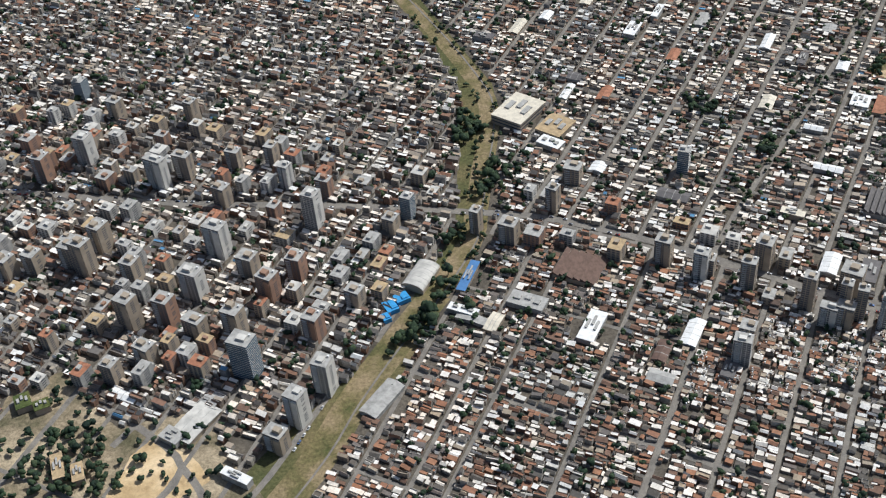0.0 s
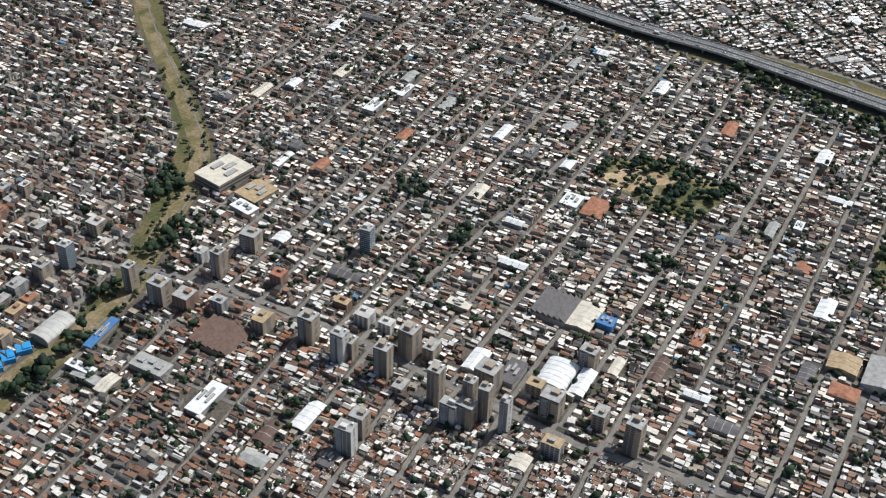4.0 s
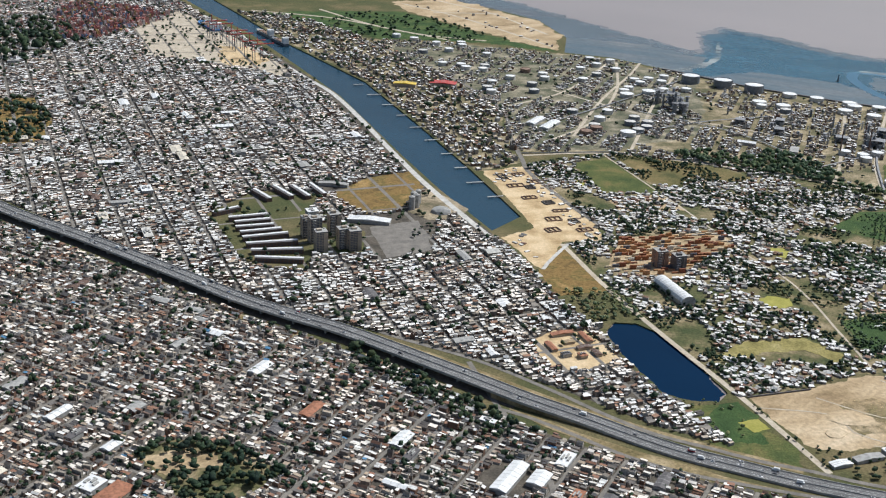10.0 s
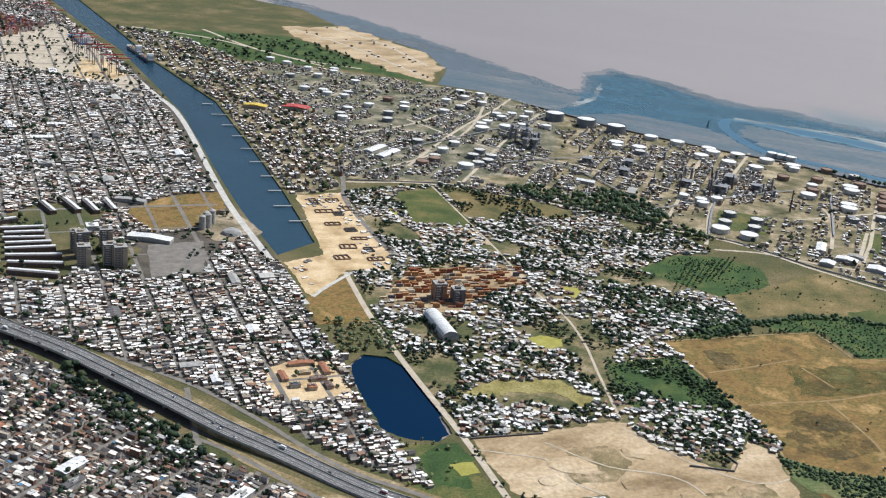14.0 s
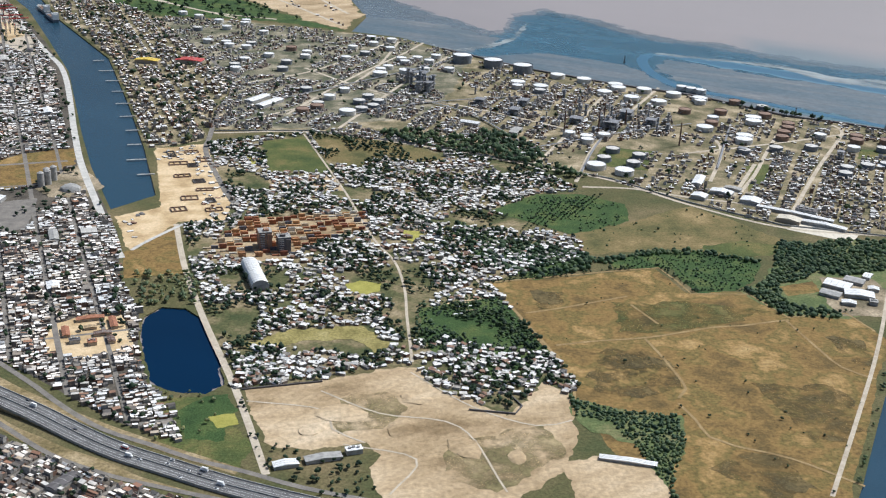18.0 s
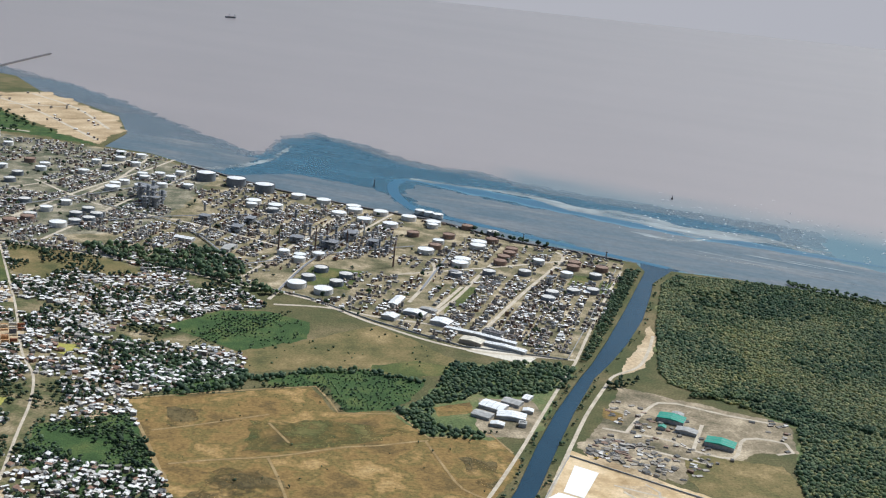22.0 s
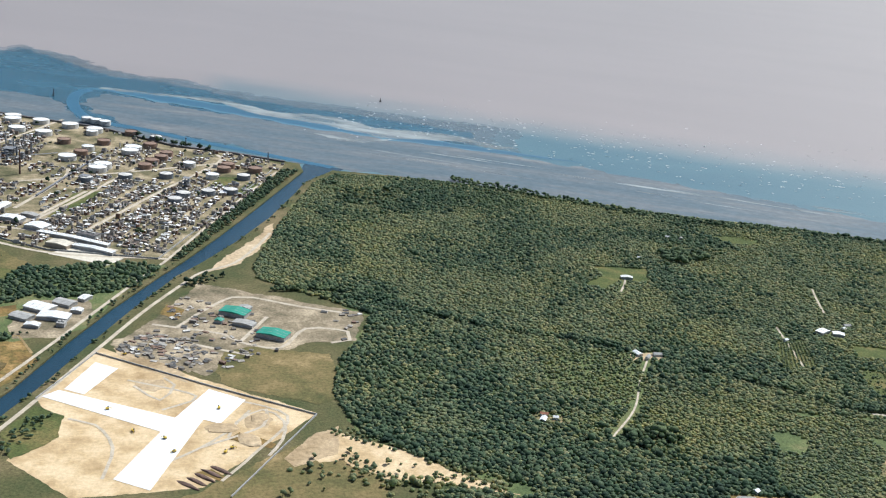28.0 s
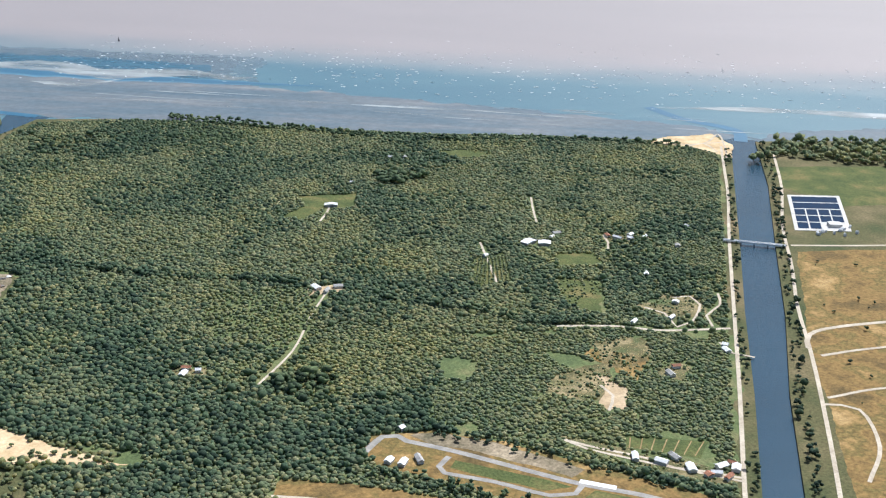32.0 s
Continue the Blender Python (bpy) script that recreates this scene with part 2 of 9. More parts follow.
M = {
    "land": earth("scrub_land", [(0.3, (0.055, 0.075, 0.03)), (0.5, (0.105, 0.1, 0.045)), (0.68, (0.19, 0.15, 0.08))], big=0.02),
    "city": earth("city_ground", [(0.35, (0.07, 0.062, 0.052)), (0.6, (0.13, 0.112, 0.09))], big=0.06),
    "street": earth("asphalt_street", [(0.35, (0.16, 0.148, 0.135)), (0.65, (0.25, 0.228, 0.2))], big=0.15, small=1.5, fine=(0.75, 1.15), relief=0.1),
    "asphalt": earth("asphalt", [(0.35, (0.06, 0.06, 0.064)), (0.65, (0.095, 0.095, 0.1))], big=0.1, small=1.5, fine=(0.85, 1.12), relief=0.1),
    "deck": earth("motorway_asphalt", [(0.35, (0.115, 0.113, 0.113)), (0.65, (0.17, 0.167, 0.165))], big=0.1, small=1.5, fine=(0.85, 1.12), relief=0.1),
    "worn": earth("worn_track", [(0.35, (0.24, 0.165, 0.075)), (0.65, (0.36, 0.265, 0.135))], big=0.1, fine=(0.75, 1.15)),
    "dirt": earth("dirt_road", [(0.35, (0.4, 0.34, 0.26)), (0.65, (0.55, 0.48, 0.38))], big=0.1, fine=(0.8, 1.15)),
    "sand": earth("bare_sand", [(0.3, (0.22, 0.155, 0.085)), (0.42, (0.38, 0.28, 0.165)), (0.54, (0.5, 0.38, 0.24)), (0.7, (0.6, 0.48, 0.33))], big=0.03, small=0.35, fine=(0.65, 1.18), stretch=(2.2, 1, 1), turn=25),
    "olivesand": earth("olive_sand", [(0.34, (0.13, 0.115, 0.055)), (0.5, (0.24, 0.2, 0.1)), (0.66, (0.38, 0.3, 0.17))], big=0.06, small=0.5, fine=(0.7, 1.2)),
    "ochre": earth("ochre_sand", [(0.3, (0.36, 0.25, 0.13)), (0.45, (0.52, 0.38, 0.215)), (0.6, (0.66, 0.51, 0.32))], big=0.05, small=0.5, fine=(0.8, 1.12)),
    "olive": earth("olive_grass", [(0.32, (0.085, 0.088, 0.036)), (0.45, (0.15, 0.13, 0.055)), (0.56, (0.2, 0.155, 0.07)), (0.68, (0.3, 0.225, 0.11))], big=0.035, small=0.5, fine=(0.6, 1.25)),
    "char": earth("burnt_stubble", [(0.34, (0.085, 0.07, 0.036)), (0.5, (0.13, 0.1, 0.046)), (0.66, (0.19, 0.14, 0.062))], big=0.05, small=0.5),
    "drygrass": earth("dry_grass", [(0.3, (0.085, 0.066, 0.03)), (0.4, (0.16, 0.108, 0.042)), (0.48, (0.25, 0.16, 0.06)), (0.54, (0.15, 0.118, 0.042)), (0.6, (0.3, 0.195, 0.076)), (0.7, (0.42, 0.29, 0.13))], big=0.03, small=0.45, fine=(0.55, 1.3)),
    "grass": earth("green_grass", [(0.32, (0.055, 0.078, 0.028)), (0.5, (0.095, 0.112, 0.038)), (0.66, (0.18, 0.15, 0.06))], big=0.04, small=0.7),
    "lush": earth("lush_meadow", [(0.32, (0.035, 0.066, 0.024)), (0.5, (0.055, 0.095, 0.032)), (0.68, (0.11, 0.135, 0.045))], big=0.05, small=0.9, fine=(0.45, 1.4)),
    "railgrass": earth("corridor_grass", [(0.32, (0.07, 0.08, 0.03)), (0.47, (0.16, 0.135, 0.065)), (0.62, (0.26, 0.2, 0.12))], big=0.06, small=0.6),
    "bush": earth("bush_ground", [(0.3, (0.075, 0.105, 0.045)), (0.5, (0.12, 0.15, 0.06)), (0.65, (0.19, 0.18, 0.085))], big=0.05),
    "algae": earth("yellow_algae", [(0.3, (0.25, 0.24, 0.055)), (0.6, (0.36, 0.33, 0.09))], big=0.08, fine=(0.85, 1.15)),
    "siltpond": earth("silted_pond", [(0.3, (0.16, 0.14, 0.05)), (0.5, (0.28, 0.24, 0.09)), (0.68, (0.36, 0.31, 0.14))], big=0.06),
    "refinery": earth("refinery_ground", [(0.33, (0.09, 0.09, 0.046)), (0.45, (0.165, 0.145, 0.082)), (0.55, (0.28, 0.228, 0.14)), (0.66, (0.46, 0.38, 0.26))], big=0.04),
    "industry": earth("yard_ground", [(0.34, (0.11, 0.1, 0.06)), (0.48, (0.24, 0.195, 0.13)), (0.64, (0.44, 0.36, 0.25))], big=0.04),
    "mud": earth("mud_flat", [(0.3, (0.065, 0.105, 0.135)), (0.45, (0.1, 0.135, 0.16)), (0.58, (0.135, 0.155, 0.17)), (0.7, (0.21, 0.215, 0.215))], big=0.03, small=0.12, fine=(0.82, 1.15), turn=-30, stretch=(5, 1, 1), rough=0.6),
    "quay": paint("pale_quay_concrete", (0.56, 0.54, 0.5), 0.8, 0.3, 0.2),
    # also the white of the painted sun glints on the river
    "slab": paint("white_concrete_and_glint", (0.8, 0.8, 0.79), 0.7, 0.12, 0.1),
    "white": paint("white_roof_sheet", (0.78, 0.78, 0.77), 0.55, 0.2, 0.4),
    "cream": paint("cream_roof", (0.66, 0.6, 0.49), 0.7, 0.25, 0.4),
    "grey": paint("grey_concrete", (0.4, 0.39, 0.37), 0.85, 0.35, 0.4),
    "dark": paint("dark_sheet_roof", (0.13, 0.12, 0.12), 0.7, 0.3, 0.4),
    "brown": paint("brown_roof", (0.15, 0.095, 0.075), 0.8, 0.35, 0.4),
    "red": paint("red_tile_roof", (0.38, 0.17, 0.1), 0.8, 0.45, 0.6),
    "redpaint": paint("red_paint", (0.5, 0.08, 0.07), 0.6, 0.2, 0.5),
    "yellow": paint("yellow_paint", (0.7, 0.5, 0.08), 0.6, 0.2, 0.5),
    "blue": paint("blue_paint", (0.08, 0.2, 0.42), 0.5, 0.2, 0.5),
    "green": paint("green_sheet_roof", (0.03, 0.27, 0.19), 0.5, 0.15, 0.5),
    "tan": paint("tan_roof", (0.46, 0.34, 0.2), 0.8, 0.35, 0.5),
    "metal": paint("steel", (0.3, 0.3, 0.31), 0.5, 0.4, 0.5, 0.4),
    "rust": paint("rusty_steel", (0.27, 0.18, 0.135), 0.8, 0.35, 0.5),
    "tankside": paint("tank_side", (0.62, 0.6, 0.56), 0.6, 0.3, 0.3),
    "tankdark": paint("dark_tank_side", (0.19, 0.21, 0.235), 0.5, 0.3, 0.3),
    "facade": paint("tower_render", (0.38, 0.315, 0.245), 0.85, 0.25, 0.15),
    "facade2": paint("tower_brick", (0.33, 0.2, 0.14), 0.85, 0.25, 0.15),
    "facade3": paint("tower_white", (0.6, 0.58, 0.54), 0.8, 0.2, 0.15),
    "band": paint("window_band", (0.1, 0.11, 0.13), 0.25, 0.2, 0.5, 0.0, 0.5),
    "glasswall": paint("blue_glass", (0.08, 0.13, 0.18), 0.12, 0.2, 0.5, 0.0, 0.6),
    "roof": medley("house_roofs", ROOFS, grime=(0.8, 1.12), drift=True),
    "wall": medley("house_walls", WALLS),
    "warm": medley("tiled_roofs", WARM, grime=(0.75, 1.12), drift=True),
    "tin": medley("tin_roofs", TIN, grime=(0.8, 1.12), drift=True),
    "hut": medley("hut_roofs", HUTS),
    "scrap": medley("scrap_heaps", SCRAP),
    "boxes": medley("container_steel", BOXES),
    "plant": medley("plant_steel", PLANT),
    "roof_one": medley("house_roof", WARM, "object", grime=(0.75, 1.12)),
    "wall_one": medley("house_wall", WALLS, "object"),
    "leaf": foliage("forest_leaves", LEAF),
    "midleaf": foliage("tall_tree_leaves", MIDLEAF),
    "darkleaf": foliage("street_tree_leaves", DARKLEAF),
    "bark": paint("bark", (0.12, 0.09, 0.06), 0.95, 0.3, 2.0),
    "containers": medley("container_paint", [(0.0, (0.4, 0.14, 0.07)), (0.3, (0.5, 0.26, 0.12)), (0.5, (0.3, 0.09, 0.06)), (0.66, (0.55, 0.5, 0.44)), (0.8, (0.09, 0.12, 0.18)), (0.9, (0.42, 0.2, 0.13))]),
    "cars": medley("car_paint", [(0.0, (0.75, 0.75, 0.75)), (0.4, (0.3, 0.3, 0.32)), (0.6, (0.05, 0.05, 0.06)), (0.8, (0.4, 0.06, 0.05)), (0.88, (0.1, 0.18, 0.4)), (0.94, (0.8, 0.8, 0.8))], rough=0.35),
}


def water(name, colour, rough, wave=0.25, strength=0.12, spec=0.5):
    m, nt, b = nodes_of(name, rough, spec)
    n = noise_tex(nt, 0.006, 5, 0.6, (3, 1, 1), -30)
    r = ramp(nt, n.outputs["Fac"], [(0.35, tuple(c * 0.85 for c in colour)), (0.65, tuple(c * 1.12 for c in colour))])
    nt.links.new(r.outputs[0], b.inputs["Base Color"])
    w = noise_tex(nt, wave, 5, 0.7)
    bump(nt, b, w.outputs["Fac"], strength, 1.0)
    return m


def river():
    """Silty river: blue-green water inshore, grading into pinkish silt far out."""
    m, nt, b = nodes_of("silty_river", 0.3, 0.5)
    pos = nt.nodes.new("ShaderNodeNewGeometry").outputs["Position"]

    def along(vec, off):
        d = nt.nodes.new("ShaderNodeVectorMath")
        d.operation = "DOT_PRODUCT"
        d.inputs[1].default_value = vec
        nt.links.new(pos, d.inputs[0])
        s = nt.nodes.new("ShaderNodeMath")
        s.operation = "SUBTRACT"
        s.inputs[1].default_value = off
        nt.links.new(d.outputs["Value"], s.inputs[0])
        return s.outputs[0]

    out, side = along((0.502, 0.865, 0), 1672.9), along((0.865, -0.502, 0), 29.3)
    warp = noise_tex(nt, 0.0045, 6, 0.62, (2.6, 1, 1), -30)
    w = nt.nodes.new("ShaderNodeMath")
    w.operation = "MULTIPLY_ADD"
    w.inputs[1].default_value = 180.0
    nt.links.new(warp.outputs["Fac"], w.inputs[0])
    nt.links.new(out, w.inputs[2])
    far = nt.nodes.new("ShaderNodeMapRange")
    far.interpolation_type = "SMOOTHSTEP"
    far.inputs["From Min"].default_value, far.inputs["From Max"].default_value = 250.0, 440.0
    nt.links.new(w.outputs[0], far.inputs["Value"])
    left = nt.nodes.new("ShaderNodeMapRange")
    left.interpolation_type = "SMOOTHSTEP"
    left.inputs["From Min"].default_value, left.inputs["From Max"].default_value = 380.0, 260.0
    nt.links.new(side, left.inputs["Value"])
    top = nt.nodes.new("ShaderNodeMath")
    top.operation = "MAXIMUM"
    nt.links.new(far.outputs[0], top.inputs[0])
    nt.links.new(left.outputs[0], top.inputs[1])
    silt = ramp(nt, warp.outputs["Fac"], [(0.35, (0.27, 0.23, 0.216)), (0.65, (0.3, 0.255, 0.24))])
    clear = ramp(nt, warp.outputs["Fac"], [(0.35, (0.04, 0.115, 0.15)), (0.65, (0.08, 0.165, 0.19))])
    nt.links.new(mix(nt, clear.outputs[0], silt.outputs[0], top.outputs[0]), b.inputs["Base Color"])
    bump(nt, b, noise_tex(nt, 0.25, 5, 0.7).outputs["Fac"], 0.12, 1.0)
    return m


M["river"] = river()
M["clear"] = water("blue_shallows", (0.05, 0.16, 0.235), 0.3)
M["haze_blue"] = water("murky_shallows", (0.165, 0.215, 0.25), 0.3)
M["channel"] = water("blue_channel", (0.014, 0.1, 0.175), 0.3)
M["channel_edge"] = water("pale_blue_channel_edge", (0.06, 0.175, 0.25), 0.3)
M["foam"] = water("pale_silt_plume", (0.3, 0.33, 0.33), 0.5)


def ragged(m, scale, low, high, stretch=None, turn=0.0, most=1.0):
    """Breaks a thin layer up, so that what lies below shows through."""
    nt = m.node_tree
    n = noise_tex(nt, scale, 6, 0.65, stretch, turn)
    r = ramp(nt, n.outputs["Fac"], [(low, (0, 0, 0)), (high, (most,) * 3)])
    s = nt.nodes.new("ShaderNodeMixShader")
    t = nt.nodes.new("ShaderNodeBsdfTransparent")
    nt.links.new(r.outputs[0], s.inputs["Fac"])
    nt.links.new(t.outputs[0], s.inputs[1])
    nt.links.new(nt.nodes["Principled BSDF"].outputs[0], s.inputs[2])
    nt.links.new(s.outputs[0], nt.nodes["Material Output"].inputs["Surface"])


ragged(M["foam"], 0.03, 0.34, 0.62, (4, 1, 1), -30)
ragged(M["char"], 0.045, 0.4, 0.62)
ragged(M["olivesand"], 0.05, 0.36, 0.6)
M["tuft"] = earth("greener_grass", [(0.32, (0.07, 0.08, 0.03)), (0.5, (0.12, 0.115, 0.042)), (0.66, (0.19, 0.155, 0.06))], big=0.05, small=0.6)
ragged(M["tuft"], 0.04, 0.36, 0.62)
ragged(M["clear"], 0.02, 0.15, 0.55, (3, 1, 1), -30, 0.5)
ragged(M["haze_blue"], 0.012, 0.2, 0.55, (3, 1, 1), -30, 0.4)
M["canal"] = water("canal_water", (0.017, 0.049, 0.079), 0.2, 0.4, 0.3, 0.14)
M["lake"] = water("lake_water", (0.0025, 0.019, 0.052), 0.15, 0.6, 0.03, 0.03)

# ---- mesh helpers ----
FLATS = []  # thin ground layers, laid above one another at the end
tessellate = mathutils.geometry.tessellate_polygon



def part(name, bm, material, parent=None, label=""):
    me = bpy.data.meshes.new(name)
    bm.to_mesh(me)
    bm.free()
    for one in material if isinstance(material, (list, tuple)) else [material]:
        me.materials.append(one)
    ob = new(name, me)
    ob.parent = parent
    return tagged(ob, label)


def box(bm, x, y, z, w, d, h, turn=0.0, slot=0, taper=1.0):
    """A box on its base centre, turned about z."""
    c, s = math.cos(turn), math.sin(turn)
    vs = []
    for k, f in ((0, 1.0), (h, taper)):
        for i, j in ((-1, -1), (1, -1), (1, 1), (-1, 1)):
            a, b = i * w / 2 * f, j * d / 2 * f
            vs.append(bm.verts.new((x + a * c - b * s, y + a * s + b * c, z + k)))
    for q in ((3, 2, 1, 0), (4, 5, 6, 7), (0, 1, 5, 4), (1, 2, 6, 5), (2, 3, 7, 6), (3, 0, 4, 7)):
        bm.faces.new([vs[i] for i in q]).material_index = slot
    return vs


def spline(pts, step=8.0):
    """A smooth line through the points of a plan."""
    p = [Vector((*q, 0)) for q in pts]
    p = [2 * p[0] - p[1]] + p + [2 * p[-1] - p[-2]]
    out = []
    for i in range(1, len(p) - 2):
        n = max(1, int((p[i + 1] - p[i]).length / step))
        for k in range(n):
            t = k / n
            a, b, c, d = p[i - 1], p[i], p[i + 1], p[i + 2]
            out.append(0.5 * (2 * b + (c - a) * t + (2 * a - 5 * b + 4 * c - d) * t * t + (3 * b - a - 3 * c + d) * t ** 3))
    out.append(p[-2])
    return out


def sides(line):
    out = []
    for i, p in enumerate(line):
        d = (line[min(i + 1, len(line) - 1)] - line[max(i - 1, 0)]).normalized()
        out.append(Vector((-d.y, d.x, 0)))
    return out


def ribbon(name, pts, width, z, material, label="", category="road", shift=0.0, thick=0.0, kind="structure", parent=None, smooth=True, end_width=None, taper=False):
    line = spline(pts) if smooth else [Vector((*q, 0)) for q in pts]
    nor = sides(line)
    bm = bmesh.new()
    rows = []
    for i, (p, n) in enumerate(zip(line, nor)):
        w = width if end_width is None else width + (end_width - width) * i / (len(line) - 1)
        if taper:
            w *= min(1.0, 0.1 + i / len(line) * 5, 0.05 + (len(line) - 1 - i) / len(line) * 2.5) * (1 + 0.25 * math.sin(i * 0.9) * math.sin(i * 0.37))
        ring = [p + n * (shift + w / 2), p + n * (shift - w / 2)]
        if thick:
            ring += [ring[1] + Vector((0, 0, -thick)), ring[0] + Vector((0, 0, -thick))]
        rows.append([bm.verts.new(v + Vector((0, 0, z))) for v in ring])
    for a, b in zip(rows, rows[1:]):
        n = len(a)
        for k in range(n if n > 2 else 1):
            bm.faces.new((a[k], a[(k + 1) % n], b[(k + 1) % n], b[k]))
    bmesh.ops.recalc_face_normals(bm, faces=bm.faces)
    if not thick and bm.faces[:] and sum(f.normal.z for f in bm.faces) < 0:
        bmesh.ops.reverse_faces(bm, faces=bm.faces)
    ob = part(name, bm, material, parent)
    if not thick and parent is None:
        FLATS.append((round(z, 4), ob))
    return tagged(ob, label, category if parent is None else "", "", kind if parent is None else "")


def rough_edge(pts, step, amount, seed):
    """A plan outline whose edge wanders at several scales."""
    step = min(step, max(1.2, amount * 0.8))
    out = []
    for a, b in zip(pts, pts[1:] + pts[:1]):
        n = max(1, int(math.dist(a, b) / step))
        for k in range(n):
            t = k / n
            x, y = a[0] + (b[0] - a[0]) * t, a[1] + (b[1] - a[1]) * t
            dx = dy = 0.0
            for scale, weight in ((0.045, 1.5), (0.14, 0.9), (0.42, 0.5)):
                dx += weight * noise.noise(Vector((x * scale, y * scale, seed * 0.37)))
                dy += weight * noise.noise(Vector((x * scale, y * scale, seed * 0.37 + 50)))
            out.append((x + dx * amount, y + dy * amount))
    return out


def patch(name, pts, z, material, label="", category="ground", ragged=0.0, kind="structure", parent=None):
    if ragged:
        pts = rough_edge(pts, 6.0, ragged, len(pts) + int(pts[0][0]))
    from_tess = tessellate([[Vector((*p, 0)) for p in pts]])
    bm = bmesh.new()
    vs = [bm.verts.new((*p, z)) for p in pts]
    for tri in from_tess:
        try:
            bm.faces.new([vs[i] for i in tri])
        except ValueError:
            pass
    bm.normal_update()
    flip = [f for f in bm.faces if f.normal.z < 0]
    bmesh.ops.reverse_faces(bm, faces=flip)
    ob = part(name, bm, material, parent)
    if parent is None and z > -2:
        FLATS.append((round(z, 4), ob))
    return tagged(ob, label, category if parent is None else "", "", kind if parent is None else "")


def inside(px, py, pts):
    hit = np.zeros(len(px), bool)
    n = len(pts)
    for i in range(n):
        (x1, y1), (x2, y2) = pts[i], pts[(i + 1) % n]
        if y1 == y2:
            continue
        cross = ((y1 > py) != (y2 > py)) & (px < (x2 - x1) * (py - y1) / (y2 - y1) + x1)
        hit ^= cross
    return hit


def near_line(px, py, pts, dist):
    hit = np.zeros(len(px), bool)
    for (x1, y1), (x2, y2) in zip(pts, pts[1:]):
        dx, dy = x2 - x1, y2 - y1
        t = np.clip(((px - x1) * dx + (py - y1) * dy) / (dx * dx + dy * dy), 0, 1)
        hit |= (px - x1 - t * dx) ** 2 + (py - y1 - t * dy) ** 2 < dist * dist
    return hit


def big_mesh(name, verts, quads, tris, qslot, tslot, materials, label, category, kind="stuff", parent=None, flat=True):
    """One mesh of many small bodies, from arrays."""
    me = bpy.data.meshes.new(name)
    nq, ntri = len(quads), len(tris)
    loops = np.concatenate([quads.ravel(), tris.ravel()]).astype(np.int32)
    total = np.concatenate([np.full(nq, 4), np.full(ntri, 3)]).astype(np.int32)
    start = np.concatenate([[0], np.cumsum(total)[:-1]]).astype(np.int32)
    me.vertices.add(len(verts))
    me.loops.add(len(loops))
    me.polygons.add(nq + ntri)
    me.vertices.foreach_set("co", verts.astype(np.float32).ravel())
    me.loops.foreach_set("vertex_index", loops)
    me.polygons.foreach_set("loop_start", start)
    me.polygons.foreach_set("material_index", np.concatenate([qslot, tslot]).astype(np.int32))
    if flat:
        me.polygons.foreach_set("use_smooth", np.zeros(nq + ntri, bool))
    me.update(calc_edges=True)
    me.validate()
    for one in materials:
        me.materials.append(one)
    ob = new(name, me)
    ob.parent = parent
    return tagged(ob, label, category, "", kind)


# unit shapes: verts, quads, tris, slots (0 roof, 1 wall)
def flat_shape():
    v = [(i, j, 0) for i, j in ((-.5, -.5), (.5, -.5), (.5, .5), (-.5, .5))]
    v += [(i, j, 1) for i, j, _ in v[:4]]
    v += [(i * 0.9, j * 0.93, 1) for i, j, _ in v[:4]]
    v += [(i * 0.9, j * 0.93, 0.85) for i, j, _ in v[:4]]
    q, s = [], []
    for k in range(4):
        n = (k + 1) % 4
        q += [(k, n, n + 4, k + 4), (k + 4, n + 4, n + 8, k + 8), (k + 8, n + 8, n + 12, k + 12)]
        s += [1, 1, 1]
    return v, q + [(12, 13, 14, 15)], [], s + [0], []


def gable_shape():
    v = [(i, j, 0) for i, j in ((-.5, -.5), (.5, -.5), (.5, .5), (-.5, .5))]
    v += [(i, j, 0.68) for i, j, _ in v[:4]]
    v += [(0, -.5, 1), (0, .5, 1)]
    q = [(0, 1, 5, 4), (1, 2, 6, 5), (2, 3, 7, 6), (3, 0, 4, 7), (5, 6, 9, 8), (7, 4, 8, 9)]
    return v, q, [(4, 5, 8), (6, 7, 9)], [1, 1, 1, 1, 0, 0], [1, 1]


def shed_shape():
    v = [(i, j, 0) for i, j in ((-.5, -.5), (.5, -.5), (.5, .5), (-.5, .5))]
    v += [(-.5, -.5, 0.8), (.5, -.5, 1), (.5, .5, 1), (-.5, .5, 0.8)]
    q = [(0, 1, 5, 4), (1, 2, 6, 5), (2, 3, 7, 6), (3, 0, 4, 7), (4, 5, 6, 7)]
    return v, q, [], [1, 1, 1, 1, 0], []


def slab_shape():
    v = [(i, j, k) for k in (0, 1) for i, j in ((-.5, -.5), (.5, -.5), (.5, .5), (-.5, .5))]
    q = [(0, 1, 5, 4), (1, 2, 6, 5), (2, 3, 7, 6), (3, 0, 4, 7), (4, 5, 6, 7)]
    return v, q, [], [1, 1, 1, 1, 0], []


SHAPES = [flat_shape(), gable_shape(), shed_shape(), slab_shape()]


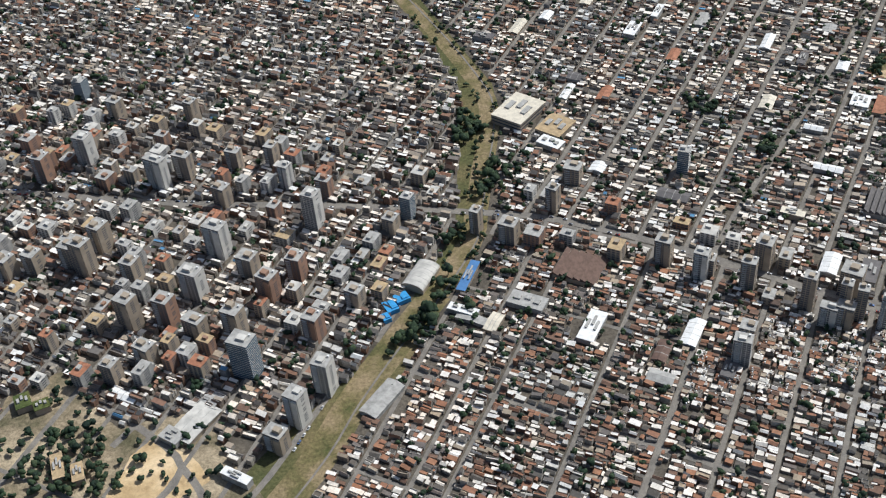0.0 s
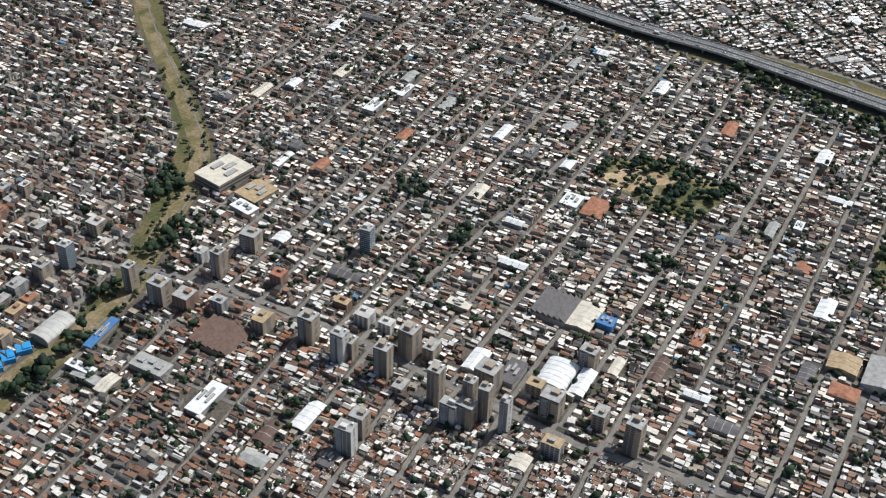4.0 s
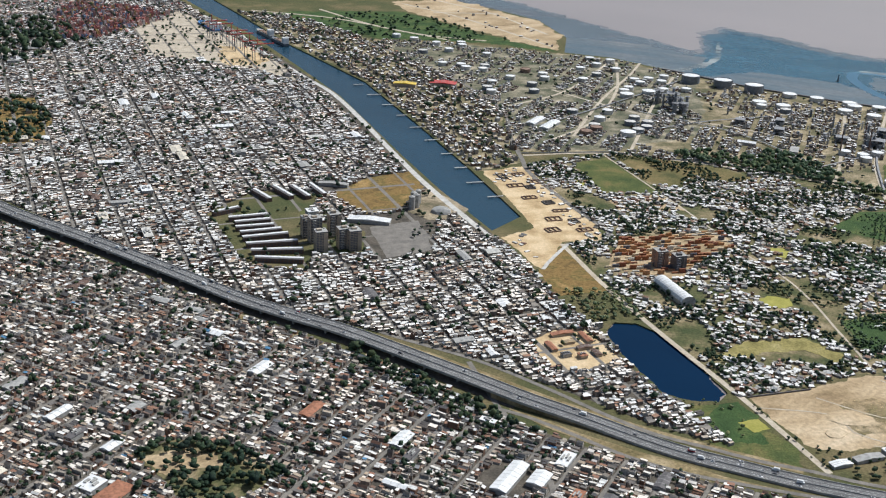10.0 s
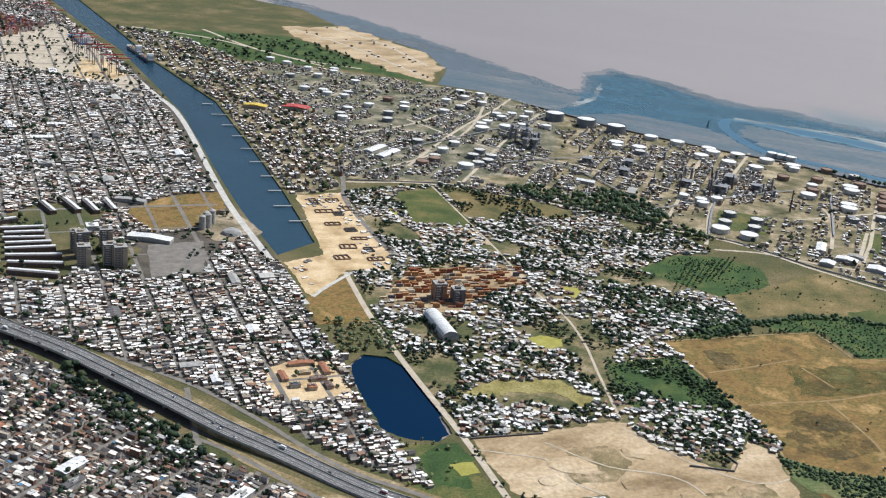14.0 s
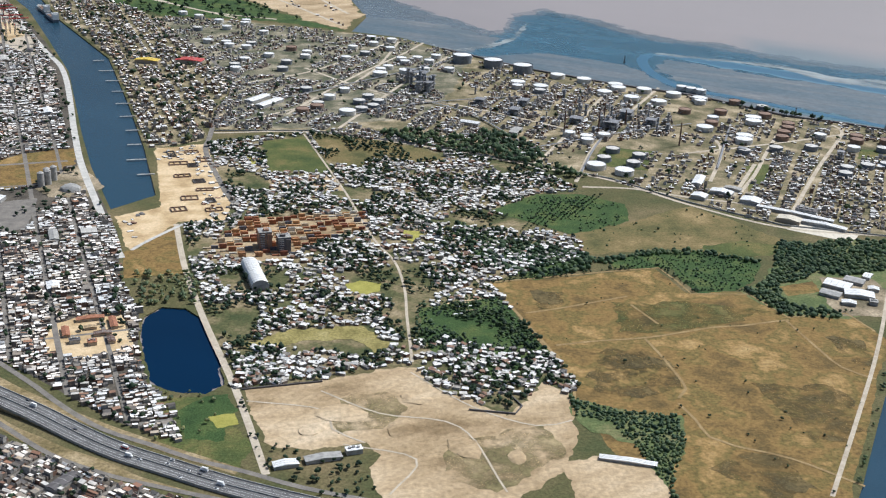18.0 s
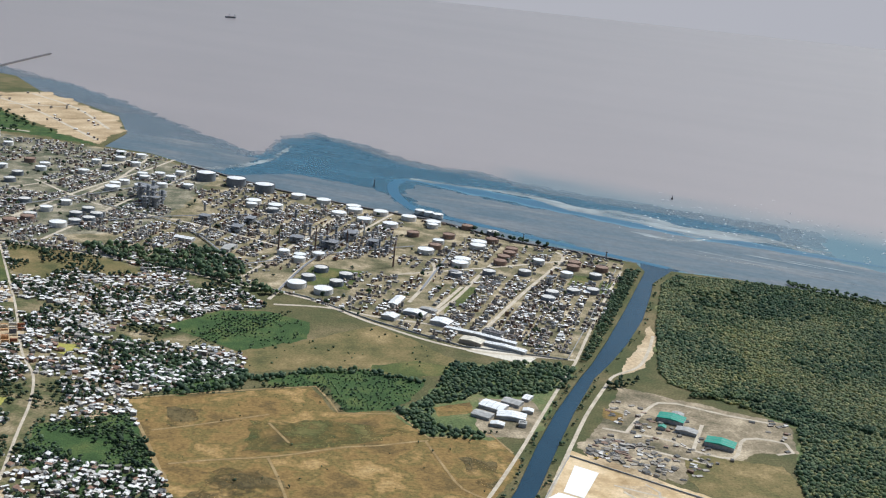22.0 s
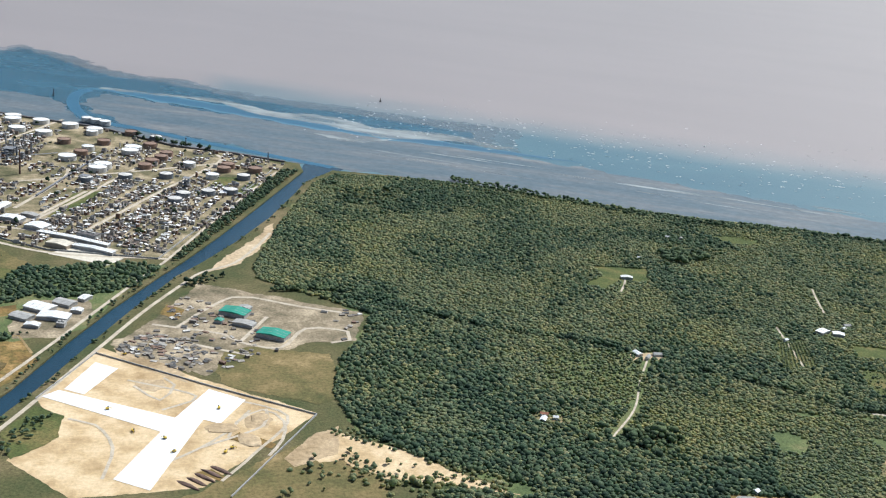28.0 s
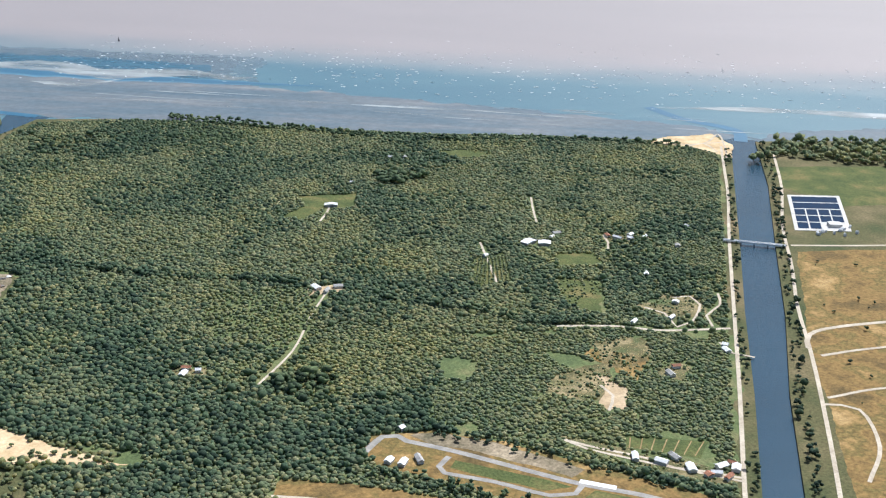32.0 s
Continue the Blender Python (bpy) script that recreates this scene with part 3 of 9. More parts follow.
def scatter(name, shapes, which, pos, turn, size, materials, label, category, jitter=None, flat=True):
    """Joins scaled and turned copies of unit shapes."""
    V, Q, T, QS, TS, base = [], [], [], [], [], 0
    for k, (v, q, t, qs, ts) in enumerate(shapes):
        sel = np.where(which == k)[0]
        if not len(sel):
            continue
        v = np.array(v, float)
        p = v[None] * size[sel][:, None, :]
        if jitter is not None:
            p = p * (1 + jitter.uniform(-0.22, 0.22, p.shape))
        c, s = np.cos(turn[sel])[:, None], np.sin(turn[sel])[:, None]
        x = p[:, :, 0] * c - p[:, :, 1] * s + pos[sel][:, 0:1]
        y = p[:, :, 0] * s + p[:, :, 1] * c + pos[sel][:, 1:2]
        z = p[:, :, 2] + pos[sel][:, 2:3]
        V.append(np.stack([x, y, z], -1).reshape(-1, 3))
        off = base + np.arange(len(sel)) * len(v)
        if q:
            Q.append((np.array(q)[None] + off[:, None, None]).reshape(-1, 4))
            QS.append(np.tile(qs, len(sel)))
        if t:
            T.append((np.array(t)[None] + off[:, None, None]).reshape(-1, 3))
            TS.append(np.tile(ts, len(sel)))
        base += len(sel) * len(v)
    cat = lambda a, w: np.concatenate(a) if a else np.zeros((0, w), int) if w else np.zeros(0, int)
    return big_mesh(name, np.concatenate(V), cat(Q, 4), cat(T, 3), cat(QS, 0), cat(TS, 0), materials, label, category, flat=flat)



# ---- the plan ----
COAST = [(-6000, 6500), (-400, 3000), (60, 2330),
         (180, 1990), (276, 1751), (333, 1624), (395, 1436), (440, 1295), (489, 1073), (512, 978), (541, 880), (570, 912), (547, 1034), (515, 1179), (471, 1362), (384, 1561), (307, 1778), (220, 2010), (110, 2330),
         (250, 2240), (389, 2151), (480, 2139), (577, 2066), (628, 1932), (697, 1841), (753, 1755), (768, 1631), (744, 1536), (803, 1508), (865, 1432), (934, 1356), (1020, 1292), (1104, 1243), (1172, 1170), (1226, 1145), (1284, 1108)]
COAST_E = [(1282, 1080), (1250, 1021), (1213, 953), (1172, 880), (1139, 824), (1120, 795), (1083, 734), (1054, 681), (1024, 621), (990, 566), (950, 500), (885, 400), (897, 393), (962, 494), (1003, 561), (1037, 619), (1068, 680), (1096, 733), (1131, 794), (1153, 823), (1184, 868), (1222, 931), (1259, 1005), (1276, 1042), (1312, 1084),
           (1371, 1066), (1457, 1026), (1596, 940), (1712, 891), (1824, 833), (1870, 832),
           (1858, 802), (1777, 695), (1699, 592), (1633, 506), (1567, 417), (1507, 339), (1430, 240), (1446, 232), (1524, 331), (1584, 410), (1651, 491), (1723, 584), (1814, 700), (1890, 808),
           (1913, 802), (2008, 769), (2600, 560), (6000, -600), (6000, -6000), (-6000, -6000)]
LAKE = [(586, 695), (595, 708), (610, 706), (621, 692), (632, 650), (638, 608), (630, 598), (614, 601), (600, 611), (590, 650)]
RAIL = [(-95, 262), (-40, 328), (-18, 363), (3, 393), (28, 425), (51, 461), (58, 486), (67, 520), (76, 554), (80, 585), (73, 622), (63, 660), (53, 692), (37, 745), (20, 820), (0, 930)]
HIGHWAY = [(-160, 1330), (-20, 1142), (60, 1040), (120, 968), (173, 911), (235, 856), (309, 785), (344, 750), (379, 721), (413, 696), (446, 666), (482, 632), (513, 603), (548, 577), (587, 545), (616, 527), (657, 504), (720, 478), (850, 440), (1000, 410)]
AVENUE = [(-300, 590), (-201, 561), (-105, 528), (-14, 504), (51, 484), (94, 468), (150, 432), (201, 391), (231, 367), (262, 344), (320, 312)]
DYKE = [(591, 850), (604, 770), (622, 690), (645, 602), (663, 519)]

# ---- land and water ----


def build_land():
    outer = COAST + COAST_E
    rim = rough_edge(LAKE, 5.0, 1.0, 3)
    pts = outer + rim
    bm = bmesh.new()
    vs = [bm.verts.new((*p, 0)) for p in pts]
    for tri in tessellate([[Vector((*p, 0)) for p in outer], [Vector((*p, 0)) for p in rim]]):
        bm.faces.new([vs[i] for i in tri])
    bm.normal_update()
    bmesh.ops.reverse_faces(bm, faces=[f for f in bm.faces if f.normal.z < 0])
    n = len(outer)
    for ring in (vs[:n], vs[n:]):
        low = [bm.verts.new(v.co + Vector((0, 0, -2.5))) for v in ring]
        for k in range(len(ring)):
            j = (k + 1) % len(ring)
            bm.faces.new((ring[k], ring[j], low[j], low[k]))
    return tagged(part("ground", bm, M["land"]), "flat coastal land of scrub, soil and dry grass", "ground", "", "structure")


build_land()
patch("water", [(-6000, -6000), (6000, -6000), (6000, 8000), (-6000, 8000)], -1.0, M["river"], "wide silty brown river under haze", "river")
patch("lake", rough_edge(LAKE, 6.0, 2.0, 5), -0.6, M["lake"], "dark blue pond between houses and dyke road", "lake")
CANALS = {
    "dock": [(60, 2330), (180, 1990), (276, 1751), (333, 1624), (395, 1436), (440, 1295), (489, 1073), (512, 978), (541, 870), (575, 912), (552, 1034), (520, 1179), (476, 1362), (389, 1561), (312, 1778), (225, 2010), (110, 2330)],
    "creek": [(1290, 1112), (1279, 1082), (1247, 1023), (1210, 955), (1169, 882), (1136, 826), (1117, 797), (1080, 736), (1051, 683), (1021, 623), (987, 568), (947, 502), (882, 402), (900, 391), (965, 492), (1006, 559), (1040, 617), (1071, 678), (1099, 731), (1134, 792), (1156, 821), (1187, 866), (1225, 929), (1262, 1003), (1279, 1040), (1315, 1082), (1326, 1092)],
    "drain": [(1870, 840), (1850, 802), (1770, 695), (1692, 592), (1626, 506), (1560, 417), (1500, 339), (1423, 240), (1452, 232), (1530, 331), (1590, 410), (1657, 491), (1729, 584), (1820, 700), (1896, 812)],
}
for pts in CANALS.values():
    patch("canal_water", pts, -0.94, M["canal"], "dark still water of a straight canal", "canal")
# shallows, mud flats and silt plumes off the shore


def shallows(pts, z, material, label, layers=3, shrink=0.06):
    """Thin veils laid one over the other, so that the edge fades out."""
    cx, cy = sum(p[0] for p in pts) / len(pts), sum(p[1] for p in pts) / len(pts)
    for k in range(layers):
        f = 1.06 - shrink * k
        patch("shallow_water", [(cx + (x - cx) * f, cy + (y - cy) * f) for x, y in rough_edge(pts, 12.0, 7.0 + k, 60 + k)], z + 0.004 * k, material, label, "shallows")


shallows([(520, 2200), (604, 2098), (697, 1987), (774, 1847), (857, 1683), (916, 1575), (925, 1520), (860, 1440), (760, 1500), (660, 1700), (560, 2000)], -0.93, M["haze_blue"], "murky blue shallows along the shore")
shallows([(900, 1530), (955, 1570), (985, 1670), (1030, 1715), (1100, 1640), (1150, 1545), (1215, 1520), (1290, 1440), (1420, 1370), (1560, 1290), (1500, 1150), (1250, 1200), (1000, 1300), (870, 1400)], -0.905, M["haze_blue"], "murky blue shallows along the shore")
shallows([(915, 1510), (949, 1544), (982, 1644), (1028, 1693), (1080, 1620), (1136, 1517), (1195, 1500), (1261, 1425), (1400, 1340), (1500, 1270), (1450, 1150), (1250, 1200), (1000, 1300), (880, 1400)], -0.88, M["clear"], "clear blue shallows off the refinery")
patch("mud_flat", [(768, 1640), (868, 1600), (932, 1520), (900, 1460), (868, 1425), (800, 1500), (740, 1530)], -0.84, M["mud"], "grey tidal mud flat", "mud", 6)
patch("mud_flat", [(880, 1415), (975, 1440), (1060, 1385), (1092, 1275), (1161, 1216), (1208, 1172), (1165, 1160), (1100, 1235), (1020, 1285), (935, 1350)], -0.84, M["mud"], "grey tidal mud flat", "mud", 5)
patch("mud_flat", [(1115, 1420), (1180, 1370), (1330, 1275), (1480, 1190), (1600, 1100), (1750, 980), (1870, 880), (1900, 820), (1820, 830), (1700, 895), (1590, 942), (1450, 1028), (1330, 1085), (1230, 1180), (1130, 1260), (1085, 1360)], -0.84, M["mud"], "grey tidal mud flat along the shore", "mud", 7)
patch("mud_flat", [(1885, 815), (1960, 830), (2100, 790), (2400, 680), (2400, 600), (2000, 765)], -0.84, M["mud"], "grey tidal mud flat", "mud", 5)
ribbon("tidal_channel", [(1315, 1098), (1240, 1160), (1189, 1204), (1146, 1243), (1098, 1283), (1082, 1349), (1087, 1410), (1102, 1440)], 10, -0.8, M["channel"], "deep blue tidal channel bending through the mud", "channel", end_width=14)
MAIN_ARM = [(1092, 1440), (1120, 1444), (1177, 1407), (1217, 1379), (1256, 1350), (1327, 1292), (1380, 1257), (1480, 1195), (1600, 1130)]
ribbon("tidal_channel", MAIN_ARM, 25, -0.792, M["channel"], "deep blue main arm of the tidal channel", "channel", taper=True)
ribbon("channel_edge", MAIN_ARM, 38, -0.81, M["channel_edge"], "pale blue shallow edge of the tidal channel", "channel", taper=True)
PLUMES = [[(1115, 1457), (1189, 1430), (1255, 1405), (1307, 1344), (1348, 1339), (1383, 1316), (1408, 1274), (1440, 1266), (1484, 1253), (1528, 1199), (1550, 1188), (1519, 1184), (1487, 1217), (1434, 1224), (1401, 1230), (1377, 1254), (1354, 1281), (1320, 1303), (1285, 1326), (1248, 1388), (1183, 1418), (1112, 1446)],
          [(1324, 1243), (1358, 1227), (1381, 1216), (1419, 1223), (1379, 1200), (1350, 1212)],
          [(829, 1503), (848, 1463), (867, 1449), (916, 1488), (948, 1526), (984, 1624), (976, 1584), (949, 1511), (914, 1466), (866, 1434), (847, 1450)]]
for pts in PLUMES:
    patch("silt_plume", pts, -0.77, M["foam"], "pale silty plume drifting on the water", "plume", 2.5)
ribbon("tidal_channel", [(1880, 815), (1900, 850), (1878, 900), (1873, 950)], 12, -0.8, M["channel"], "deep blue tidal channel at the canal mouth", "channel")
ribbon("silt_plume", [(1880, 945), (1930, 925), (2012, 885), (2100, 830), (2250, 760)], 14, -0.77, M["foam"], "pale silty plume drifting on the water", "plume", end_width=30, taper=True)

for k in range(26):
    rnd = random.Random(500 + k)
    s, o = rnd.uniform(560, 1130), rnd.uniform(8, 62)
    n = rnd.uniform(40, 120)
    ribbon("silt_streak", [(865 + (s + n * f) * 0.865 + (o - 4 * f) * 0.502, 1432 - (s + n * f) * 0.502 + (o - 4 * f) * 0.865) for f in (0, 0.5, 1)], rnd.uniform(1.5, 4.0), -0.75, M["foam"], "pale streak of silt on the mud flat", "streak", taper=True)

# ---- zones of the ground ----
CITY_A = [(-110, 240), (-44, 318), (5, 375), (58, 465), (84, 560), (86, 600), (70, 660), (48, 745), (10, 960), (104, 955), (226, 846), (300, 775), (370, 712), (436, 655), (474, 621), (500, 585), (545, 548), (600, 512), (650, 490), (700, 440), (640, 330), (500, 240), (200, 200)]
CITY_B = [(-120, 270), (-60, 340), (0, 398), (44, 470), (60, 560), (66, 600), (50, 680), (25, 760), (-5, 930), (-80, 1130), (-420, 1200), (-420, 420), (-300, 330)]
CITY_C = [(130, 978), (242, 862), (318, 790), (390, 730), (446, 694), (500, 656), (545, 612), (585, 572), (622, 548), (612, 590), (598, 610), (588, 650), (583, 700), (565, 752), (553, 830), (508, 978), (484, 1073), (435, 1295), (390, 1436), (328, 1600), (270, 1740), (170, 1985), (-250, 2100), (-250, 1500), (-10, 1180)]
VILLA = [(596, 860), (628, 880), (600, 1050), (655, 1075), (690, 1085), (800, 1040), (880, 985), (905, 930), (870, 920), (825, 885), (880, 825), (880, 792), (803, 745), (828, 622), (832, 600), (790, 572), (750, 600), (738, 632), (690, 612), (650, 604), (625, 690), (606, 770)]
DOCKS = [(548, 1034), (558, 1032), (600, 1060), (592, 1090), (610, 1250), (500, 1590), (390, 1760), (312, 1775), (389, 1561), (475, 1362), (518, 1179)]
REFINERY = [(490, 1600), (620, 1580), (747, 1525), (800, 1502), (862, 1425), (930, 1350), (1020, 1284), (1100, 1237), (1170, 1165), (1226, 1140), (1268, 1102), (1215, 985), (1128, 832), (1046, 850), (984, 903), (935, 960), (879, 992), (800, 1045), (689, 1088), (593, 1095), (612, 1250)]
FOREST = [(1311, 1070), (1371, 1062), (1457, 1022), (1596, 936), (1712, 887), (1824, 829), (1862, 826), (1845, 802), (1768, 700), (1690, 597), (1624, 511), (1558, 422), (1498, 344), (1420, 240), (1330, 200), (1240, 300), (1216, 420), (1220, 480), (1258, 478), (1226, 512), (1200, 545), (1196, 593), (1210, 640), (1233, 672), (1250, 712), (1222, 745), (1186, 786), (1188, 812), (1203, 850), (1229, 918), (1283, 1038)]
FIELD = [(803, 743), (922, 768), (932, 728), (975, 729), (985, 690), (1029, 693), (1038, 655), (979, 558), (925, 465), (880, 400), (845, 440), (848, 480), (826, 571), (829, 622)]
SAND_S = [(651, 602), (691, 611), (740, 630), (754, 598), (787, 571), (800, 590), (813, 608), (826, 589), (821, 559), (808, 520), (765, 479), (720, 492), (706, 533), (662, 549)]
SAND_N = [(558, 1032), (598, 1044), (629, 894), (626, 858), (594, 852), (564, 801), (546, 865), (576, 885)]
LOT = [(1072, 674), (1132, 616), (1182, 572), (1110, 500), (1050, 500), (1022, 540), (1044, 580), (1036, 606)]
YARD = [(1103, 707), (1145, 779), (1177, 758), (1244, 717), (1229, 669), (1199, 668), (1150, 640), (1128, 625), (1078, 676)]
patch("city_ground", CITY_A, 0.03, M["city"], "dusty grey ground between city houses", "ground")
patch("city_ground", CITY_B, 0.03, M["city"], "dusty grey ground between city houses", "ground")
patch("city_ground", CITY_C, 0.03, M["city"], "dusty grey ground between city houses", "ground")
M["villa"] = earth("settlement_soil", [(0.33, (0.055, 0.072, 0.03)), (0.46, (0.11, 0.11, 0.05)), (0.56, (0.23, 0.185, 0.105)), (0.67, (0.38, 0.31, 0.2))], big=0.035, small=0.5)
patch("settlement_ground", VILLA, 0.03, M["villa"], "green and bare ground of a settlement", "ground", 3)
patch("dock_ground", DOCKS, 0.03, M["refinery"], "bare sandy ground of dockside yards", "ground", 2)
patch("refinery_ground", REFINERY, 0.03, M["refinery"], "dry grass and gravel of a refinery", "ground", 1)
patch("forest_floor", FOREST, 0.03, M["bush"], "dark leafy forest floor", "ground", 3)
patch("dry_field", FIELD, 0.05, M["drygrass"], "large dry grass field with worn tracks", "field", 1)
patch("sand_lot", SAND_S, 0.06, M["sand"], "wide lot of bare bulldozed sand", "lot", 3)
patch("sand_yard", SAND_N, 0.06, M["ochre"], "ochre sand yard at the end of the dock", "lot", 2)
patch("sand_lot", LOT, 0.06, M["ochre"], "building site of bare sand", "lot", 1)
patch("works_yard", YARD, 0.06, M["industry"], "bare works yard beside the canal", "lot", 2)
patch("grass_triangle", [(590, 848), (607, 760), (566, 752), (562, 798)], 0.06, M["drygrass"], "triangular plot of dry grass", "field", 1.5)
patch("marsh", [(600, 600), (634, 594), (656, 545), (650, 520), (612, 545), (596, 575)], 0.06, M["grass"], "green marsh below the pond", "marsh", 2)
patch("marsh_reeds", [(616, 578), (630, 595), (642, 598), (647, 578), (642, 552), (622, 552)], 0.065, M["lush"], "dark green reeds of the marsh", "marsh", 3)
ribbon("rail_corridor_ground", RAIL[:5], 16, 0.06, M["railgrass"], "worn grass corridor of a railway", "ground")
ribbon("rail_corridor_ground", RAIL[4:], 13, 0.061, M["railgrass"], "worn grass corridor of a railway", "ground", end_width=8)
patch("grass_field", [(418, 967), (451, 1013), (494, 1031), (498, 985), (472, 927), (443, 919)], 0.07, M["drygrass"], "open grass field among houses", "field", 2)
patch("grass_field", [(646, 1057), (686, 1076), (706, 972), (654, 969)], 0.07, M["grass"], "open green field", "field", 2)
patch("bare_lot", [(654, 958), (706, 966), (714, 925), (659, 923)], 0.07, M["sand"], "bare lot with old foundations", "lot", 2)
patch("ploughed_field", [(824, 882), (866, 920), (903, 922), (934, 899), (928, 861), (884, 826)], 0.07, M["lush"], "dark green field in rows", "field", 1)
patch("meadow", [(877, 832), (944, 870), (984, 895), (1020, 850), (1040, 815), (1001, 788), (935, 806), (881, 792)], 0.07, M["olive"], "dry meadow beside the refinery", "field", 2)
patch("green_field", [(896, 783), (924, 797), (962, 799), (1002, 779), (985, 745), (967, 732), (939, 727), (932, 768), (893, 769)], 0.075, M["lush"], "lush green field behind a hedge", "field", 2)
patch("green_field", [(968, 810), (1004, 820), (1026, 812), (1016, 793), (987, 787), (968, 799)], 0.076, M["grass"], "yellow-green meadow", "field", 2)
patch("scrub_ground", [(1028, 820), (1051, 815), (1096, 825), (1125, 816), (1101, 774), (1062, 702), (1023, 686), (983, 691), (970, 732), (990, 744), (1008, 771)], 0.072, M["bush"], "leafy ground of a scrubby wood", "ground", 2)
patch("brown_plot", [(1000, 737), (1025, 746), (1025, 729), (999, 721)], 0.1, M["drygrass"], "brown plot by the works sheds", "field", 1)
patch("shed_yard", [(1033, 752), (1068, 754), (1071, 727), (1049, 690), (1025, 692), (1022, 710)], 0.1, M["industry"], "worn yard of the works sheds", "yard", 1.5)
M["tankfarm"] = earth("tank_farm_ground", [(0.34, (0.075, 0.088, 0.052)), (0.46, (0.13, 0.128, 0.085)), (0.56, (0.24, 0.215, 0.15)), (0.67, (0.41, 0.355, 0.265))], big=0.04)
patch("tank_farm_ground", [(500, 1590), (620, 1575), (745, 1518), (798, 1495), (856, 1420), (876, 1396), (842, 1260), (800, 1150), (690, 1096), (606, 1102), (614, 1250)], 0.045, M["tankfarm"], "grey and green ground of a tank farm", "ground", 4)
for pts in ([(1200, 1055), (1222, 1055), (1204, 1024), (1184, 1024)], [(1224, 1042), (1243, 1036), (1219, 994), (1203, 1000)], [(954, 1053), (998, 1041), (977, 984), (929, 1000)], [(1070, 1000), (1094, 1006), (1075, 962), (1047, 931)]):
    patch("bund_grass", pts, 0.1, M["grass"], "green grass in a tank bund", "grass", 1)
patch("scrub_field", [(688, 1082), (710, 1084), (750, 1067), (794, 1034), (806, 1008), (782, 1001), (745, 1012), (731, 985), (704, 1000)], 0.068, M["olive"], "open dry scrub between huts and refinery", "field", 3)
patch("dark_garden", [(795, 860), (820, 827), (846, 811), (882, 795), (876, 767), (836, 750), (808, 770), (790, 828)], 0.07, M["lush"], "overgrown green ground beside the huts", "ground", 2)
patch("thicket_ground", [(755, 705), (805, 722), (826, 640), (811, 609), (772, 609), (748, 665)], 0.07, M["lush"], "dark green thicket ground", "ground", 2)
for pts in ([(707, 743), (718, 749), (731, 744), (730, 731), (720, 724), (710, 730)], [(751, 841), (765, 838), (768, 828), (761, 817), (754, 826)],
            [(633, 573), (645, 578), (648, 566), (638, 562)], [(630, 1008), (645, 1017), (646, 992), (635, 987)]):
    patch("algae_pond", pts, 0.1, M["algae"], "pond covered with yellow-green algae", "pond", 1.5)
patch("silted_pond", [(648, 656), (673, 675), (716, 680), (733, 652), (722, 640), (711, 662), (680, 660), (652, 648)], 0.1, M["siltpond"], "silted pond with yellow reeds", "pond", 2)
patch("burnt_grass", [(850, 638), (870, 640), (889, 634), (890, 597), (863, 588), (839, 596)], 0.1, M["char"], "dark burnt patch in the field", "field", 3)
for pts in ([(846, 645), (878, 645), (893, 615), (864, 600), (842, 612)], [(825, 730), (850, 735), (850, 712), (828, 705)], [(880, 520), (915, 530), (925, 500), (900, 485)], [(935, 600), (980, 600), (975, 545), (940, 540)], [(1000, 660), (1020, 655), (1012, 625), (998, 630)]):
    patch("stubble_patch", pts, 0.1, M["char"], "brown trampled patch in the dry field", "field", 5)
patch("green_tint", [(873, 668), (878, 712), (920, 715), (980, 700), (950, 681), (908, 667)], 0.1, M["tuft"], "greener part of the dry field", "field", 4)
patch("sand_yard", [(805, 524), (826, 531), (859, 525), (850, 490), (807, 490)], 0.1, M["sand"], "pale sandy yard round a long shed", "yard", 2)
patch("overgrown_edge", [(824, 590), (838, 581), (851, 574), (877, 568), (875, 543), (862, 517), (850, 490), (855, 490), (846, 539), (822, 560)], 0.1, M["bush"], "overgrown green edge of the field", "ground", 2.5)
patch("olive_sand", [(707, 596), (728, 599), (735, 582), (722, 561), (700, 553), (696, 571)], 0.1, M["olivesand"], "olive scrubby patch on bare sand", "sand", 3)
patch("olive_sand", [(750, 545), (800, 560), (812, 535), (770, 500), (745, 515)], 0.1, M["olivesand"], "olive scrubby patch on bare sand", "sand", 4)
patch("shed_yard", [(652, 533), (711, 547), (719, 535), (710, 519), (658, 511)], 0.1, M["land"], "dark yard with sheds by the dyke road", "yard", 2)
patch("dry_field", [(1732, 574), (1800, 552), (2100, 450), (2000, 200), (1440, 200), (1545, 322), (1632, 448)], 0.05, M["drygrass"], "dry ochre grass field east of the canal", "field", 1)
patch("grass_field", [(1850, 740), (1990, 690), (1930, 610), (1830, 640), (1822, 690)], 0.05, M["grass"], "green field behind the water plant", "field", 2)
patch("sand_spit", [(1790, 838), (1826, 848), (1868, 842), (1862, 806), (1835, 775), (1822, 812)], 0.08, M["ochre"], "sandy spit at the canal mouth", "sand", 2)
patch("sand_strip", [(1164, 526), (1189, 545), (1206, 532), (1225, 512), (1244, 489), (1265, 473), (1242, 480), (1220, 490), (1199, 495), (1184, 516), (1171, 516)], 0.097, M["ochre"], "strip of bare orange sand along the wood", "sand", 2.5)
patch("rubble_yard", [(1081, 671), (1102, 694), (1148, 669), (1138, 652), (1121, 631), (1095, 654)], 0.1, M["industry"], "pale rubble and scrap yard", "yard", 2)
patch("rough_grass", [(1134, 630), (1142, 657), (1157, 665), (1208, 650), (1200, 590), (1186, 581), (1141, 609)], 0.08, M["olive"], "rough brown grass plot", "ground", 2)
